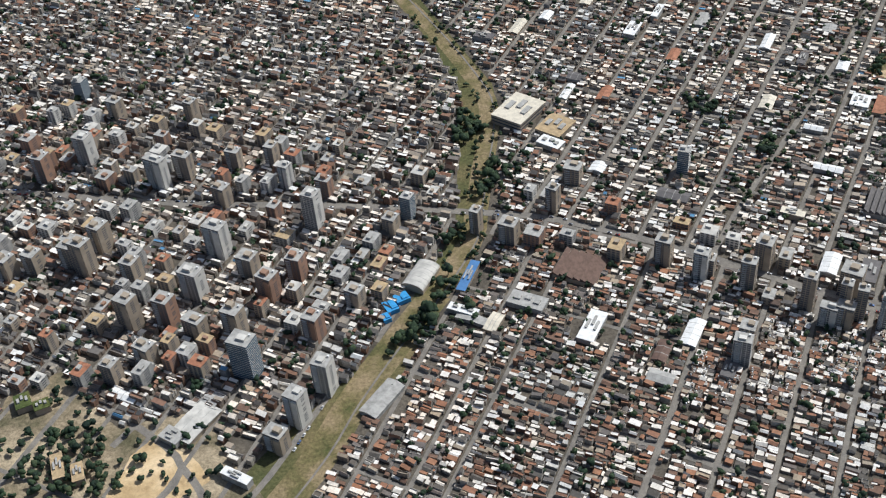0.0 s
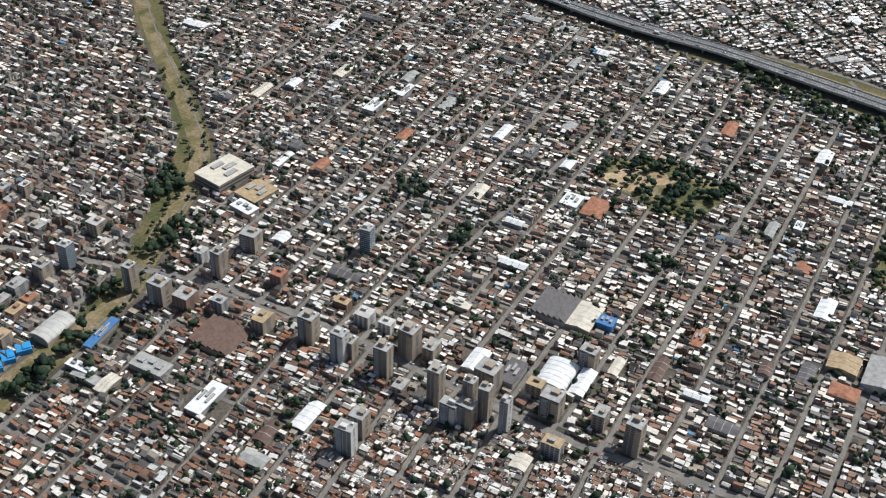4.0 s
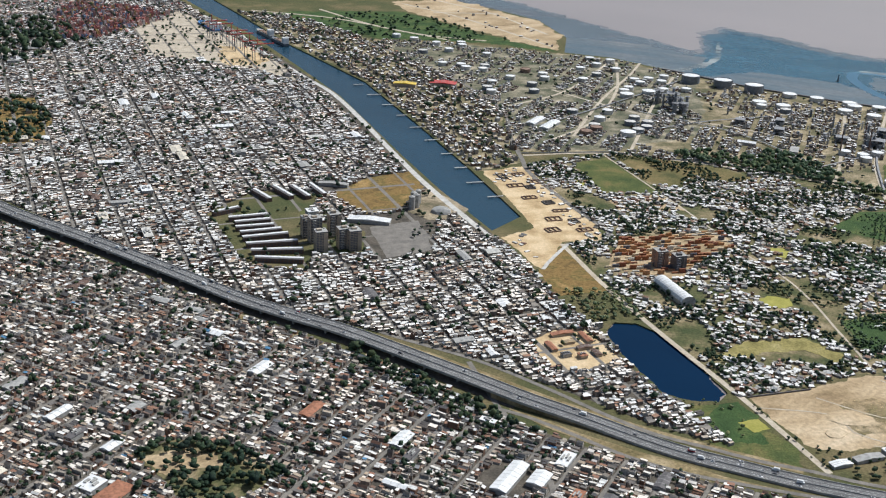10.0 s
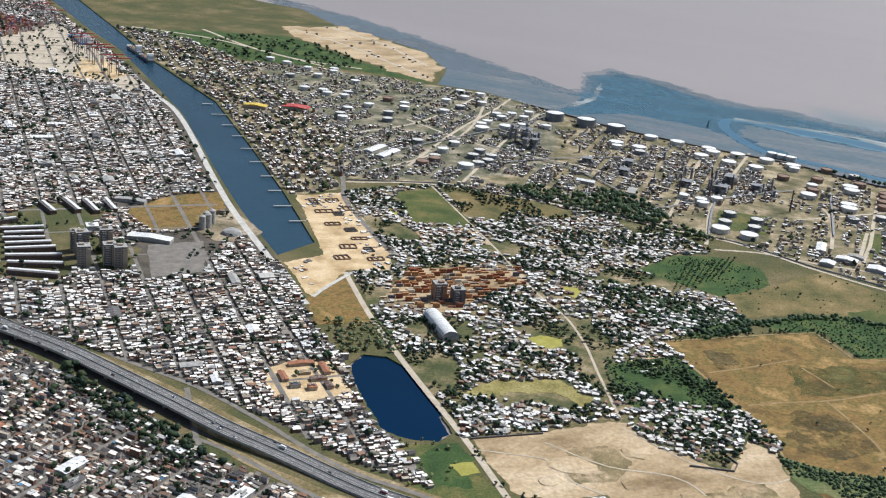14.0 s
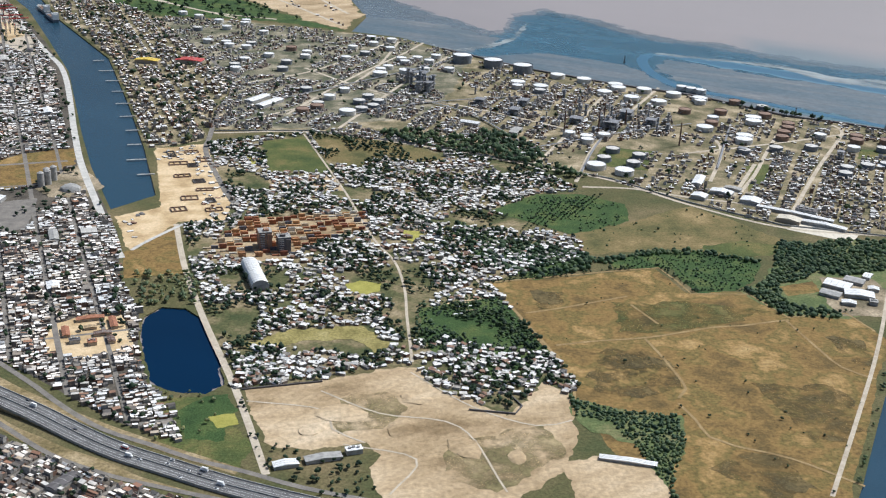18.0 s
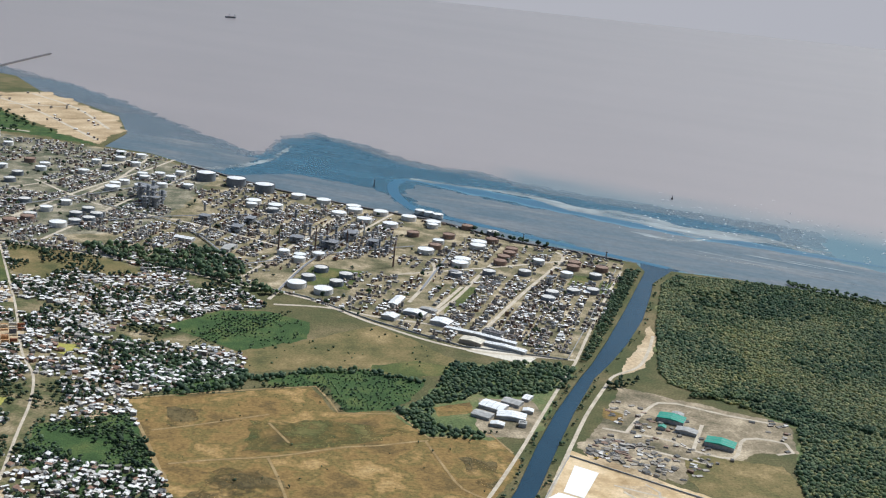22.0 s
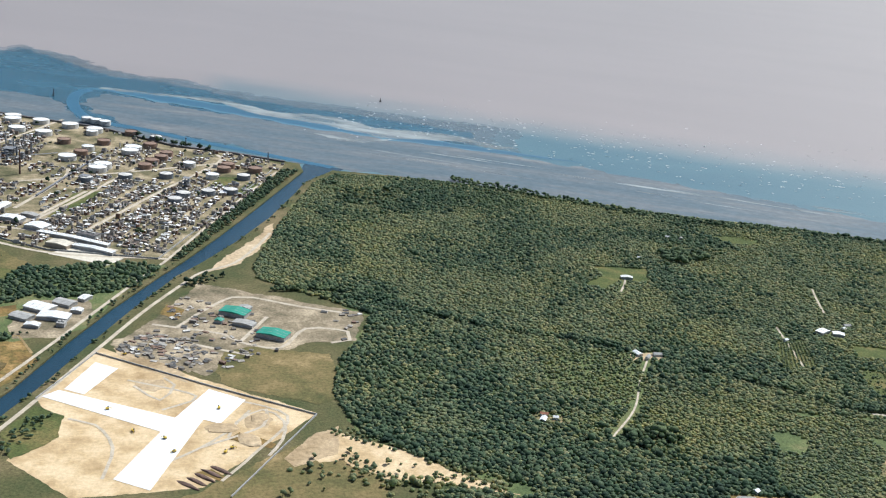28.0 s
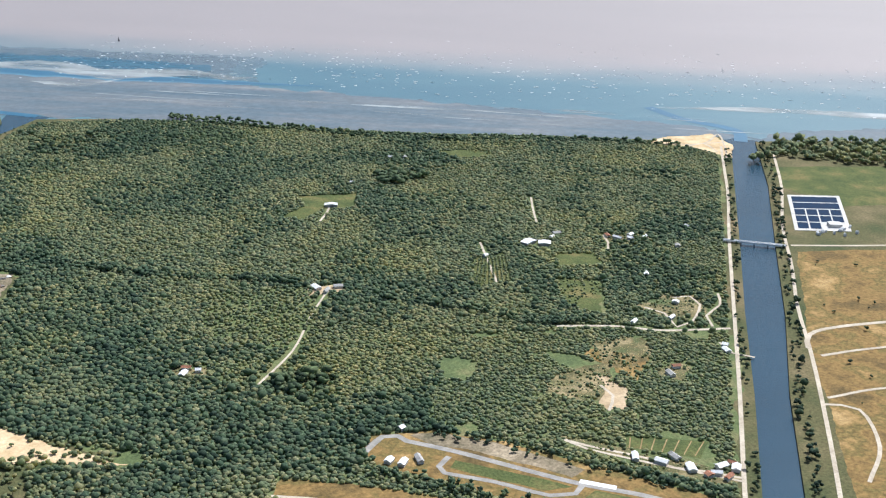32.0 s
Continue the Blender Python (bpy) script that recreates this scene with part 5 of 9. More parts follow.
# x, y, width, depth, height, turn, kind, material
SHEDS = [
    (22, 437, 12, 19, 5.0, GRID - 1.57, "arch", "quay", "grey arched sports hall roof"),
    (252, 390, 15, 19, 5.0, GRID - 1.57, "arch", "white", "white arched market hall"),
    (263, 384, 7, 18, 4.0, GRID - 1.57, "gable", "white", "white gabled annex"),
    (95, 562, 20, 26, 6.0, GRID - 1.75, "block", "cream", "large cream factory block"),
    (113, 545, 16, 18, 3.0, GRID - 1.75, "shed", "tan", "tan tiled workshop roof"),
    (107, 530, 14, 8, 3.0, GRID - 1.75, "shed", "white", "long white workshop roof"),
    (260, 438, 18, 20, 4.0, GRID - 1.57, "saw", "dark", "dark grey sawtooth factory"),
    (273, 430, 12, 20, 3.5, GRID - 1.57, "gable", "cream", "pale ribbed factory shed"),
    (282, 424, 8, 7, 4.0, GRID - 1.57, "block", "blue", "blue walled workshop"),
    (402, 378, 18, 22, 6.0, GRID - 1.57, "gable", "grey", "grey gabled hangar"),
    (386, 388, 14, 12, 5.0, GRID - 1.57, "gable", "tan", "ribbed brown hall"),
    (380, 371, 13, 9, 3.0, GRID - 1.57, "hip", "red", "red tiled school building"),
    (296, 520, 12, 18, 3.2, GRID - 1.57, "hip", "red", "red tiled school building"),
    (284, 527, 10, 12, 3.0, GRID - 1.57, "block", "white", "white school wing"),
    (492, 522, 9, 30, 4.0, GRID + 1.57, "gable", "white", "long white warehouse"),
    (507, 520, 9, 14, 3.5, GRID + 1.57, "gable", "white", "white warehouse"),
    (100, 426, 22, 20, 3.5, GRID - 1.57, "saw", "brown", "brown sawtooth factory"),
    (-5, 361, 9, 22, 3.5, 0.84 - 1.57, "gable", "grey", "long grey railway shed"),
    (45, 432, 4.5, 22, 2.5, -0.5, "shed", "blue", "long blue roof beside the railway"),
    (39, 409, 15, 4.5, 2.6, GRID - 1.57, "shed", "white", "long pale workshop roof"),
    (42, 403, 15, 4.5, 2.6, GRID - 1.57, "gable", "grey", "long grey workshop roof"),
    (690, 531, 18, 5, 2.8, 0.23, "gable", "grey", "grey yard shed"),
    (672, 526, 12, 5, 2.8, 0.23, "gable", "white", "white yard shed"),
    (705, 537, 8, 4, 2.6, 0.23, "shed", "white", "white yard shed"),
    (70, 408, 18, 9, 3.0, GRID - 1.57, "shed", "grey", "grey workshop roof"),
    (52, 398, 12, 6, 3.0, GRID, "gable", "cream", "long cream shed"),
    (96, 385, 8, 20, 3.0, GRID - 1.57, "shed", "white", "white workshop roof"),
    (232, 392, 8, 16, 4.0, GRID - 1.57, "block", "dark", "dark flat hall"),
    (217, 402, 8, 15, 4.0, GRID - 1.57, "gable", "white", "white hall roof"),
    (650, 752, 11, 40, 7.0, 0.22, "arch", "white", "pale barrel-vaulted warehouse"),
    (445, 900, 34, 9, 4.0, -0.25, "gable", "white", "long white dock shed"),
    (400, 915, 9, 9, 5.0, GRID_N, "block", "white", "white cube of a sports hall"),
    (1169, 446, 16, 58, 5.5, 1.01, "gable", "white", "large white warehouse"),
    (1160, 719, 18, 11, 4.0, -0.6, "gable", "green", "green-roofed works hall"),
    (1178, 680, 19, 11, 4.0, -0.6, "gable", "green", "green-roofed works hall"),
    (1168, 727, 8, 5, 3.0, -0.6, "gable", "grey", "grey ribbed shed"),
    (1163, 700, 14, 7, 3.0, -0.6, "gable", "grey", "grey ribbed sheds"),
    (1148, 706, 5, 4, 3.0, -0.6, "gable", "green", "small green hut"),
    (1029, 723, 9, 13, 3.0, 0.9, "gable", "grey", "grey works shed"),
    (1062, 730, 7, 5, 3.0, -0.35, "gable", "white", "small white works shed"),
    (1068, 752, 9, 5, 3.0, 0.9, "gable", "white", "small white works shed"),
    (1035, 708, 9, 5, 3.0, -0.35, "gable", "white", "small white works shed"),
    (1052, 708, 5, 5, 2.6, -0.35, "shed", "grey", "small grey lean-to"),
    (1040, 737, 12, 17, 3.5, 0.9, "gable", "white", "white works shed"),
    (1048, 721, 19, 10, 3.4, -0.35, "gable", "white", "white works shed"),
    (1055, 744, 9, 13, 3.2, 0.9, "gable", "grey", "grey works shed"),
    (839, 523.5, 28, 3.6, 2.0, -0.31, "gable", "white", "long white yard shed"),
    (1471, 770, 9, 4, 2.6, -0.3, "gable", "white", "white farm shed"),
    (1568, 652, 10, 6, 2.6, 0.4, "gable", "white", "white farm roof"),
    (1577, 646, 8, 6, 2.6, -0.5, "gable", "white", "white farm roof"),
    (420, 990, 26, 6, 3.5, -0.25, "gable", "grey", "grey dock building"),
    (1078, 850, 34, 5, 3.5, -0.62, "gable", "white", "long white refinery store"),
    (1055, 862, 18, 10, 4.0, -0.62, "gable", "cream", "cream refinery store"),
    (1040, 905, 16, 12, 4.0, -0.62, "gable", "white", "white refinery offices"),
    (650, 1180, 10, 34, 4.0, -0.6, "gable", "white", "white refinery warehouse"),
    (638, 1195, 10, 30, 4.0, -0.6, "gable", "white", "white refinery warehouse"),
    (560, 1350, 30, 14, 5.0, -0.25, "gable", "redpaint", "red-roofed dock warehouse"),
    (515, 1345, 26, 10, 5.0, -0.25, "gable", "yellow", "yellow-roofed dock warehouse"),
]
for b in SHEDS:
    BIG.append((b[0], b[1], 0.5 * max(b[2], b[3]) + 1.0))


def arch_body(w, d, h, n=10):
    bm = bmesh.new()
    rows = []
    for j in (-d / 2, d / 2):
        rows.append([bm.verts.new((-w / 2, j, 0))] + [bm.verts.new((-w / 2 * math.cos(math.pi * k / n), j, h * 0.45 + h * 0.55 * math.sin(math.pi * k / n))) for k in range(n + 1)] + [bm.verts.new((w / 2, j, 0))])
    a, b = rows
    for k in range(len(a) - 1):
        f = bm.faces.new((a[k], b[k], b[k + 1], a[k + 1]))
        f.material_index = 1 if k in (0, len(a) - 2) else 0
    bm.faces.new(a).material_index = 1
    bm.faces.new(list(reversed(b))).material_index = 1
    bmesh.ops.recalc_face_normals(bm, faces=bm.faces)
    return bm


def large_building(x, y, w, d, h, turn, style, material, label):
    ob = tagged(new("hall" if style == "arch" else "warehouse"), label + {"arch": " with vaulted ribs", "block": " with a flat roof", "shed": " with a flat roof", "saw": " with rows of ridges"}.get(style, " with a pitched roof"), "building")
    ob.matrix_basis = pose(x, y, 0.03, 0, 0, math.degrees(turn))
    wall = M["grey"] if material in ("white", "grey", "dark", "green") else M["facade"]
    if material == "blue" and style == "block":
        wall = M["blue"]
    if style == "arch":
        part("vault", arch_body(w, d, h), [M[material], wall], ob)
        bm = bmesh.new()
        n = max(4, int(d / 3))
        for k in range(n + 1):
            j = -d / 2 + d * k / n
            prev = None
            for i in range(11):
                a = math.pi * i / 10
                q = [bm.verts.new((-w / 2 * math.cos(a) * 1.015, j + e, h * 0.45 + h * 0.56 * math.sin(a) + 0.02)) for e in (-0.12, 0.12)]
                if prev:
                    bm.faces.new((prev[0], prev[1], q[1], q[0]))
                prev = q
        tagged(part("roof_rib", bm, M["grey"], ob), kind="stuff")
        return ob
    bm = bmesh.new()
    box(bm, 0, 0, 0, w, d, h * (0.72 if style in ("gable", "hip", "saw") else 1.0))
    part("wall", bm, wall, ob)
    e, o = h * 0.72, 0.25
    bm = bmesh.new()
    if style in ("gable", "hip"):
        cut = d * 0.28 if style == "hip" else 0
        vs = [bm.verts.new(p) for p in ((-w / 2 - o, -d / 2 - o, e), (w / 2 + o, -d / 2 - o, e), (w / 2 + o, d / 2 + o, e), (-w / 2 - o, d / 2 + o, e), (0, -d / 2 - o + cut, h), (0, d / 2 + o - cut, h))]
        for q in ((1, 2, 5, 4), (3, 0, 4, 5), (0, 1, 4), (2, 3, 5), (0, 3, 2, 1)):
            bm.faces.new([vs[i] for i in q])
        part("roof", bm, M[material], ob)
        bm = bmesh.new()
        n = max(3, int(d / 3.5))
        for k in range(1, n):
            j = -d / 2 + d * k / n
            if abs(j) > d / 2 - cut:
                continue
            for sgn in (-1, 1):
                a = [(0, j - 0.12, h + 0.05), (0, j + 0.12, h + 0.05), (sgn * (w / 2 + o), j + 0.12, e + 0.06), (sgn * (w / 2 + o), j - 0.12, e + 0.06)]
                bm.faces.new([bm.verts.new(p) for p in (a if sgn > 0 else a[::-1])])
        if material not in ("red",):
            tagged(part("roof_rib", bm, M["dark" if material == "tan" else "grey"], ob), kind="stuff")
        else:
            bm.free()
    elif style == "saw":
        bm.free()
        n, low = 6, h * 0.72
        for k in range(n):
            x0, x1 = -w / 2 + w * k / n, -w / 2 + w * (k + 1) / n
            bm = bmesh.new()
            vs = [bm.verts.new(p) for p in ((x0, -d / 2, low), (x1, -d / 2, low), (x0, -d / 2, h * 1.25), (x0, d / 2, low), (x1, d / 2, low), (x0, d / 2, h * 1.25))]
            for q in ((2, 1, 4, 5), (0, 2, 5, 3), (0, 1, 2), (3, 5, 4)):
                bm.faces.new([vs[i] for i in q]).material_index = 1 if q == (0, 2, 5, 3) else 0
            bmesh.ops.recalc_face_normals(bm, faces=bm.faces)
            part("roof_bay", bm, [M[material], M["quay" if material == "dark" else "dark"]], ob)
    else:
        box(bm, 0, 0, h, w + 0.4, d + 0.4, 0.3)
        part("roof", bm, M[material], ob)
        bm = bmesh.new()
        for k in range(3):
            box(bm, (k - 1) * w * 0.27, d * 0.15 * (k % 2), h + 0.3, w * 0.16, d * 0.3, 0.8)
        tagged(part("roof_light", bm, M["grey"], ob), kind="stuff")
        if style == "block" and w > 18:
            for k in range(2):
                bm = bmesh.new()
                box(bm, 0, 0, h * (0.3 + 0.35 * k), w + 0.1, d + 0.1, h * 0.14)
                part("window_band", bm, M["band"], ob)
    return ob


for b in SHEDS:
    large_building(*b)

for b in ((556, 690, 16, 4, 2.6, 0.25, "gable", "red", "low red brick building"), (570, 684, 4, 14, 2.6, 0.25, "gable", "red", "low red brick building"), (566, 670, 10, 4, 2.4, 0.25, "gable", "brown", "brown brick shed"), (545, 672, 4, 12, 2.4, 0.25, "gable", "red", "low red brick building"),
          (552, 660, 6, 4, 2.2, 0.25, "shed", "dark", "dark shed roof"), (562, 658, 5, 5, 2.2, 0.25, "shed", "red", "red shed roof"), (572, 662, 4, 8, 2.4, 0.25, "gable", "brown", "brown brick shed"), (558, 678, 7, 3.5, 2.2, 0.25, "gable", "tan", "tan shed roof")):
    large_building(*b)

# ---- towers: x, y, height, width, depth, material ----
TOWERS_W = [(-64, 391, 23, 11, 9, "glasswall"), (-42, 357, 19, 8, 8, "facade3"), (-29, 373, 20, 8, 8, "facade3"), (-52, 344, 11, 9, 7, "facade"), (-120, 435, 19, 9, 8, "facade"), (-102, 433, 17, 9, 8, "facade2"),
            (-153, 487, 15, 8, 8, "facade"), (-145, 480, 21, 9, 8, "facade"), (-138, 497, 17, 8, 9, "facade"), (-77, 479, 20, 11, 8, "facade3"), (-89, 449, 18, 11, 8, "facade3"), (-69, 418, 17, 9, 8, "facade"), (-32, 408, 15, 8, 8, "facade2")]
TOWERS_X = [(-11, 426, 11, 8, 7, "facade"), (-52, 439, 17, 9, 8, "facade2"), (-38, 452, 15, 8, 8, "facade2"), (-40, 528, 15, 6, 6, "facade3"), (-27, 490, 23, 8, 8, "facade3"), (-110, 544, 20, 12, 6, "facade3"), (-96, 550, 16, 10, 6, "facade"), (-175, 565, 18, 8, 8, "facade2"),
            (-92, 601, 17, 6, 7, "facade"), (-161, 646, 14, 7, 7, "glasswall"), (-68, 550, 14, 8, 6, "facade"), (-47, 550, 14, 6, 7, "facade"), (-138, 618, 14, 8, 7, "facade"), (-152, 576, 20, 9, 8, "facade3")]
TOWERS_Y = [(-172, 487, 13, 8, 8, "facade"), (-185, 485, 14, 8, 8, "facade"), (-62, 460, 13, 9, 8, "facade"), (-126, 399, 13, 7, 7, "facade"), (-111, 408, 12, 9, 7, "facade"), (-88, 421, 12, 10, 7, "facade"), (22, 486, 15, 6, 6, "glasswall"), (55, 467, 15, 5, 6, "facade"), (70, 456, 13, 9, 8, "facade"), (12, 476, 11, 7, 7, "facade"),
            (-120, 466, 16, 8, 8, "facade"), (-20, 515, 12, 8, 6, "facade2"), (-75, 520, 13, 8, 7, "facade")]
TOWERS_E = [(141, 424, 15, 8, 7, "facade"), (155, 409, 17, 7, 6, "facade3"), (174, 397, 18, 7, 6, "facade"), (187, 411, 16, 8, 8, "facade"), (196, 378, 21, 6, 6, "facade"), (210, 370, 21, 5, 5, "facade"), (216, 366, 20, 5, 5, "facade"), (201, 366, 12, 8, 5, "facade3"), (224, 359, 19, 4, 5, "facade3"), (220, 385, 14, 10, 9, "facade"),
            (246, 368, 12, 9, 8, "facade"), (277, 344, 17, 7, 7, "facade"), (156, 352, 15, 8, 6, "facade3")]
TOWERS_F = [(162, 362, 12, 7, 7, "facade"), (171, 491, 15, 6, 6, "glasswall"), (97, 476, 15, 6, 6, "facade"), (112, 496, 11, 9, 8, "facade"), (268, 397, 11, 8, 6, "facade"), (159, 411, 11, 7, 6, "facade"), (208, 364, 13, 8, 6, "facade"),
            (405, 840, 16, 9, 8, "facade"), (422, 846, 16, 9, 8, "facade"), (401, 858, 20, 9, 8, "facade"), (416, 872, 18, 9, 8, "facade"), (430, 842, 16, 9, 8, "facade"), (395, 870, 16, 8, 8, "facade"), (655, 805, 13, 9, 9, "facade2"), (668, 800, 11, 9, 8, "dark")]
TOWERS = TOWERS_W + TOWERS_X + TOWERS_Y + TOWERS_E + TOWERS_F
for b in TOWERS:
    BIG.append((b[0], b[1], 0.55 * max(b[3], b[4]) + 0.8))


def tower(x, y, h, w, d, material, turn, seed):
    r = random.Random(seed)
    words = {"facade": "pale rendered", "facade2": "brown brick", "facade3": "white rendered", "glasswall": "blue glass", "dark": "dark brick"}[material]
    ob = tagged(new("apartment_tower"), f"{words} apartment tower with flat roof", "tower", "city towers")
    ob.matrix_basis = pose(x, y, 0.03, 0, 0, math.degrees(turn))
    bm = bmesh.new()
    box(bm, 0, 0, 0, w, d, h)
    if r.random() < 0.5:
        box(bm, w * 0.3, -d * 0.5, 0, w * 0.34, d * 0.16, h - 1.2)
    body = part("body", bm, M[material], ob)
    floors = max(4, int(h / 1.25))
    bm = bmesh.new()
    if material == "glasswall":
        for k in range(1, floors):
            box(bm, 0, 0, h * k / floors, w + 0.12, d + 0.12, 0.18)
        tagged(part("floor_band", bm, M["facade3"], body), kind="stuff")
    else:
        cols = max(2, int(w / 1.9))
        for k in range(floors):
            z = h * (k + 0.35) / floors
            for i in range(cols):
                u = -w / 2 + w * (i + 0.5) / cols
                for sgn in (-1, 1):
                    # larger dark panes on the -y face put its shade into the colour
                    box(bm, u, sgn * d / 2, z, w / cols * (0.84 if sgn < 0 else 0.6), 0.1, h / floors * (0.66 if sgn < 0 else 0.5))
            if r.random() < 0.75:
                for sgn in (-1, 1):
                    box(bm, sgn * w / 2, 0, z, 0.1, d * 0.3, h / floors * 0.4)
        tagged(part("glazing", bm, M["band"], body), kind="stuff")
        if r.random() < 0.7:
            bm = bmesh.new()
            for k in range(1, floors):
                box(bm, -w * 0.22, -d / 2 - 0.35, h * k / floors, w * 0.32, 0.7, 0.14)
            tagged(part("loggia_column", bm, M["facade3"], body), kind="stuff")
    bm = bmesh.new()
    box(bm, 0, 0, h, w + 0.15, d + 0.15, 0.2)
    part("roof", bm, M["grey"], ob)
    bm = bmesh.new()
    box(bm, r.uniform(-0.15, 0.15) * w, r.uniform(-0.15, 0.15) * d, h + 0.2, w * 0.4, d * 0.38, r.uniform(1.0, 2.0))
    part("lift_house", bm, M[material if material != "glasswall" else "facade3"], ob)
    bm = bmesh.new()
    box(bm, w * 0.3, d * 0.28, h + 0.2, 0.9, 0.9, 0.9)
    part("water_tank", bm, M["white"], ob)
    return ob


for k, b in enumerate(TOWERS):
    tower(*b, (GRID - 1.57 if b[1] < 700 else GRID_N - 1.57) + random.Random(k).uniform(-0.08, 0.08), k)

PLAZA = [(-175, 405), (-150, 410), (-125, 370), (-85, 372), (-72, 340), (-60, 318), (-110, 270), (-200, 300)]
PORT = [(430, 905), (472, 925), (500, 985), (530, 930), (500, 900), (488, 830), (448, 818)]
FARPARK = [(61, 1271), (117, 1276), (153, 1192), (154, 1115), (97, 1094), (0, 1150)]
# ---- mid-rise blocks of downtown and along the avenue ----


def midrise(x, y, w, d, h, turn, key, seed):
    r = random.Random(seed)
    words = {"facade": "beige", "facade2": "brown brick", "facade3": "white", "grey": "grey concrete"}[key]
    ob = tagged(new("apartment_block"), f"{words} apartment block of several storeys", "building", "downtown blocks")
    ob.matrix_basis = pose(x, y, 0.03, 0, 0, math.degrees(turn))
    bm = bmesh.new()
    box(bm, 0, 0, 0, w, d, h)
    if r.random() < 0.5:
        box(bm, w * 0.1, d * 0.5, 0, w * 0.5, d * 0.5, h * 0.7)
    body = part("body", bm, M[key], ob)
    bm = bmesh.new()
    n = max(3, int(h / 1.3))
    for k in range(n):
        for sgn in (-1, 1):
            for i in range(max(2, int(w / 2))):
                # panes oversized at -y, so that this shaded side is painted darker
                box(bm, -w / 2 + (i + 0.5) * w / max(2, int(w / 2)), sgn * d / 2, h * (k + 0.3) / n, 1.45 if sgn < 0 else 1.0, 0.1, 0.8 if sgn < 0 else 0.55)
        box(bm, w / 2, 0, h * (k + 0.35) / n, 0.1, d * 0.4, 0.5)
    tagged(part("glazing", bm, M["band"], body), kind="stuff")
    bm = bmesh.new()
    box(bm, 0, 0, h, w + 0.1, d + 0.1, 0.12)
    part("roof", bm, M[r.choice(["grey", "red", "grey", "tan", "grey", "quay"])], ob)
    bm = bmesh.new()
    box(bm, r.uniform(-0.2, 0.2) * w, r.uniform(-0.2, 0.2) * d, h + 0.12, w * 0.35, d * 0.3, 1.2)
    part("stair_house", bm, M[key], ob)
    return ob


rm = random.Random(44)
DOWNTOWN = [(-210, 420), (-150, 395), (-95, 390), (-20, 400), (40, 470), (52, 500), (-20, 560), (-120, 620), (-210, 640)]
placed = 0
for k in range(900):
    x, y = rm.uniform(-210, 55), rm.uniform(385, 640)
    if placed >= 110 or not inside(np.array([x]), np.array([y]), DOWNTOWN)[0] or near_line(np.array([x]), np.array([y]), RAIL, 15)[0] or near_line(np.array([x]), np.array([y]), AVENUE, 9)[0]:
        continue
    w, d = rm.uniform(4.5, 8), rm.uniform(5, 9)
    rad = 0.55 * max(w, d)
    if any((x - q[0]) ** 2 + (y - q[1]) ** 2 < (rad + q[2]) ** 2 for q in BIG):
        continue
    midrise(x, y, w, d, rm.uniform(3.5, 10) * (1.15 if x < -40 else 0.9), GRID - 1.57, rm.choice(["facade", "facade", "facade2", "facade3", "grey"]), k)
    BIG.append((x, y, rad + 0.3))
    placed += 1
for k in range(40):
    i = rm.randrange(4, len(AVENUE) - 2)
    a, c = Vector(AVENUE[i]), Vector(AVENUE[i + 1])
    p = a.lerp(c, rm.random())
    n = Vector((-(c - a).y, (c - a).x)).normalized() * rm.choice([-1, 1]) * rm.uniform(10, 20)
    p = p + n
    w, d = rm.uniform(5, 9), rm.uniform(5, 9)
    rad = 0.55 * max(w, d)
    if any((p.x - q[0]) ** 2 + (p.y - q[1]) ** 2 < (rad + q[2]) ** 2 for q in BIG) or near_line(np.array([p.x]), np.array([p.y]), RAIL, 16)[0]:
        continue
    midrise(p.x, p.y, w, d, rm.uniform(3.5, 9), GRID - 1.57, rm.choice(["facade", "facade2", "facade3", "grey"]), 300 + k)
    BIG.append((p.x, p.y, rad + 0.3))
# mid-size workshops among the houses
for k in range(150):
    x, y = rm.uniform(60, 640), rm.uniform(330, 800)
    q = (np.array([x]), np.array([y]))
    if not inside(*q, CITY_A)[0] or any(near_line(*q, pts, dist + 6)[0] for pts, dist in ((RAIL, 13), (HIGHWAY, 20), (AVENUE, 6))) or inside(*q, PARK)[0] or inside(*q, PARK_B)[0]:
        continue
    w, d = rm.uniform(4, 8), rm.uniform(8, 18)
    rad = 0.5 * max(w, d)
    if any((x - b[0]) ** 2 + (y - b[1]) ** 2 < (rad + b[2]) ** 2 for b in BIG):
        continue
    key = rm.choice(["white", "white", "grey", "brown", "dark", "white", "red", "cream"])
    large_building(x, y, w, d, rm.uniform(2.4, 3.8), GRID - 1.57 + (1.57 if rm.random() < 0.25 else 0), rm.choice(["gable", "gable", "shed", "gable"]), key, {"white": "white-roofed", "grey": "grey-roofed", "brown": "brown-roofed", "dark": "dark-roofed", "red": "red-roofed", "cream": "cream-roofed"}[key] + " workshop among houses")
    BIG.append((x, y, rad * 0.8))

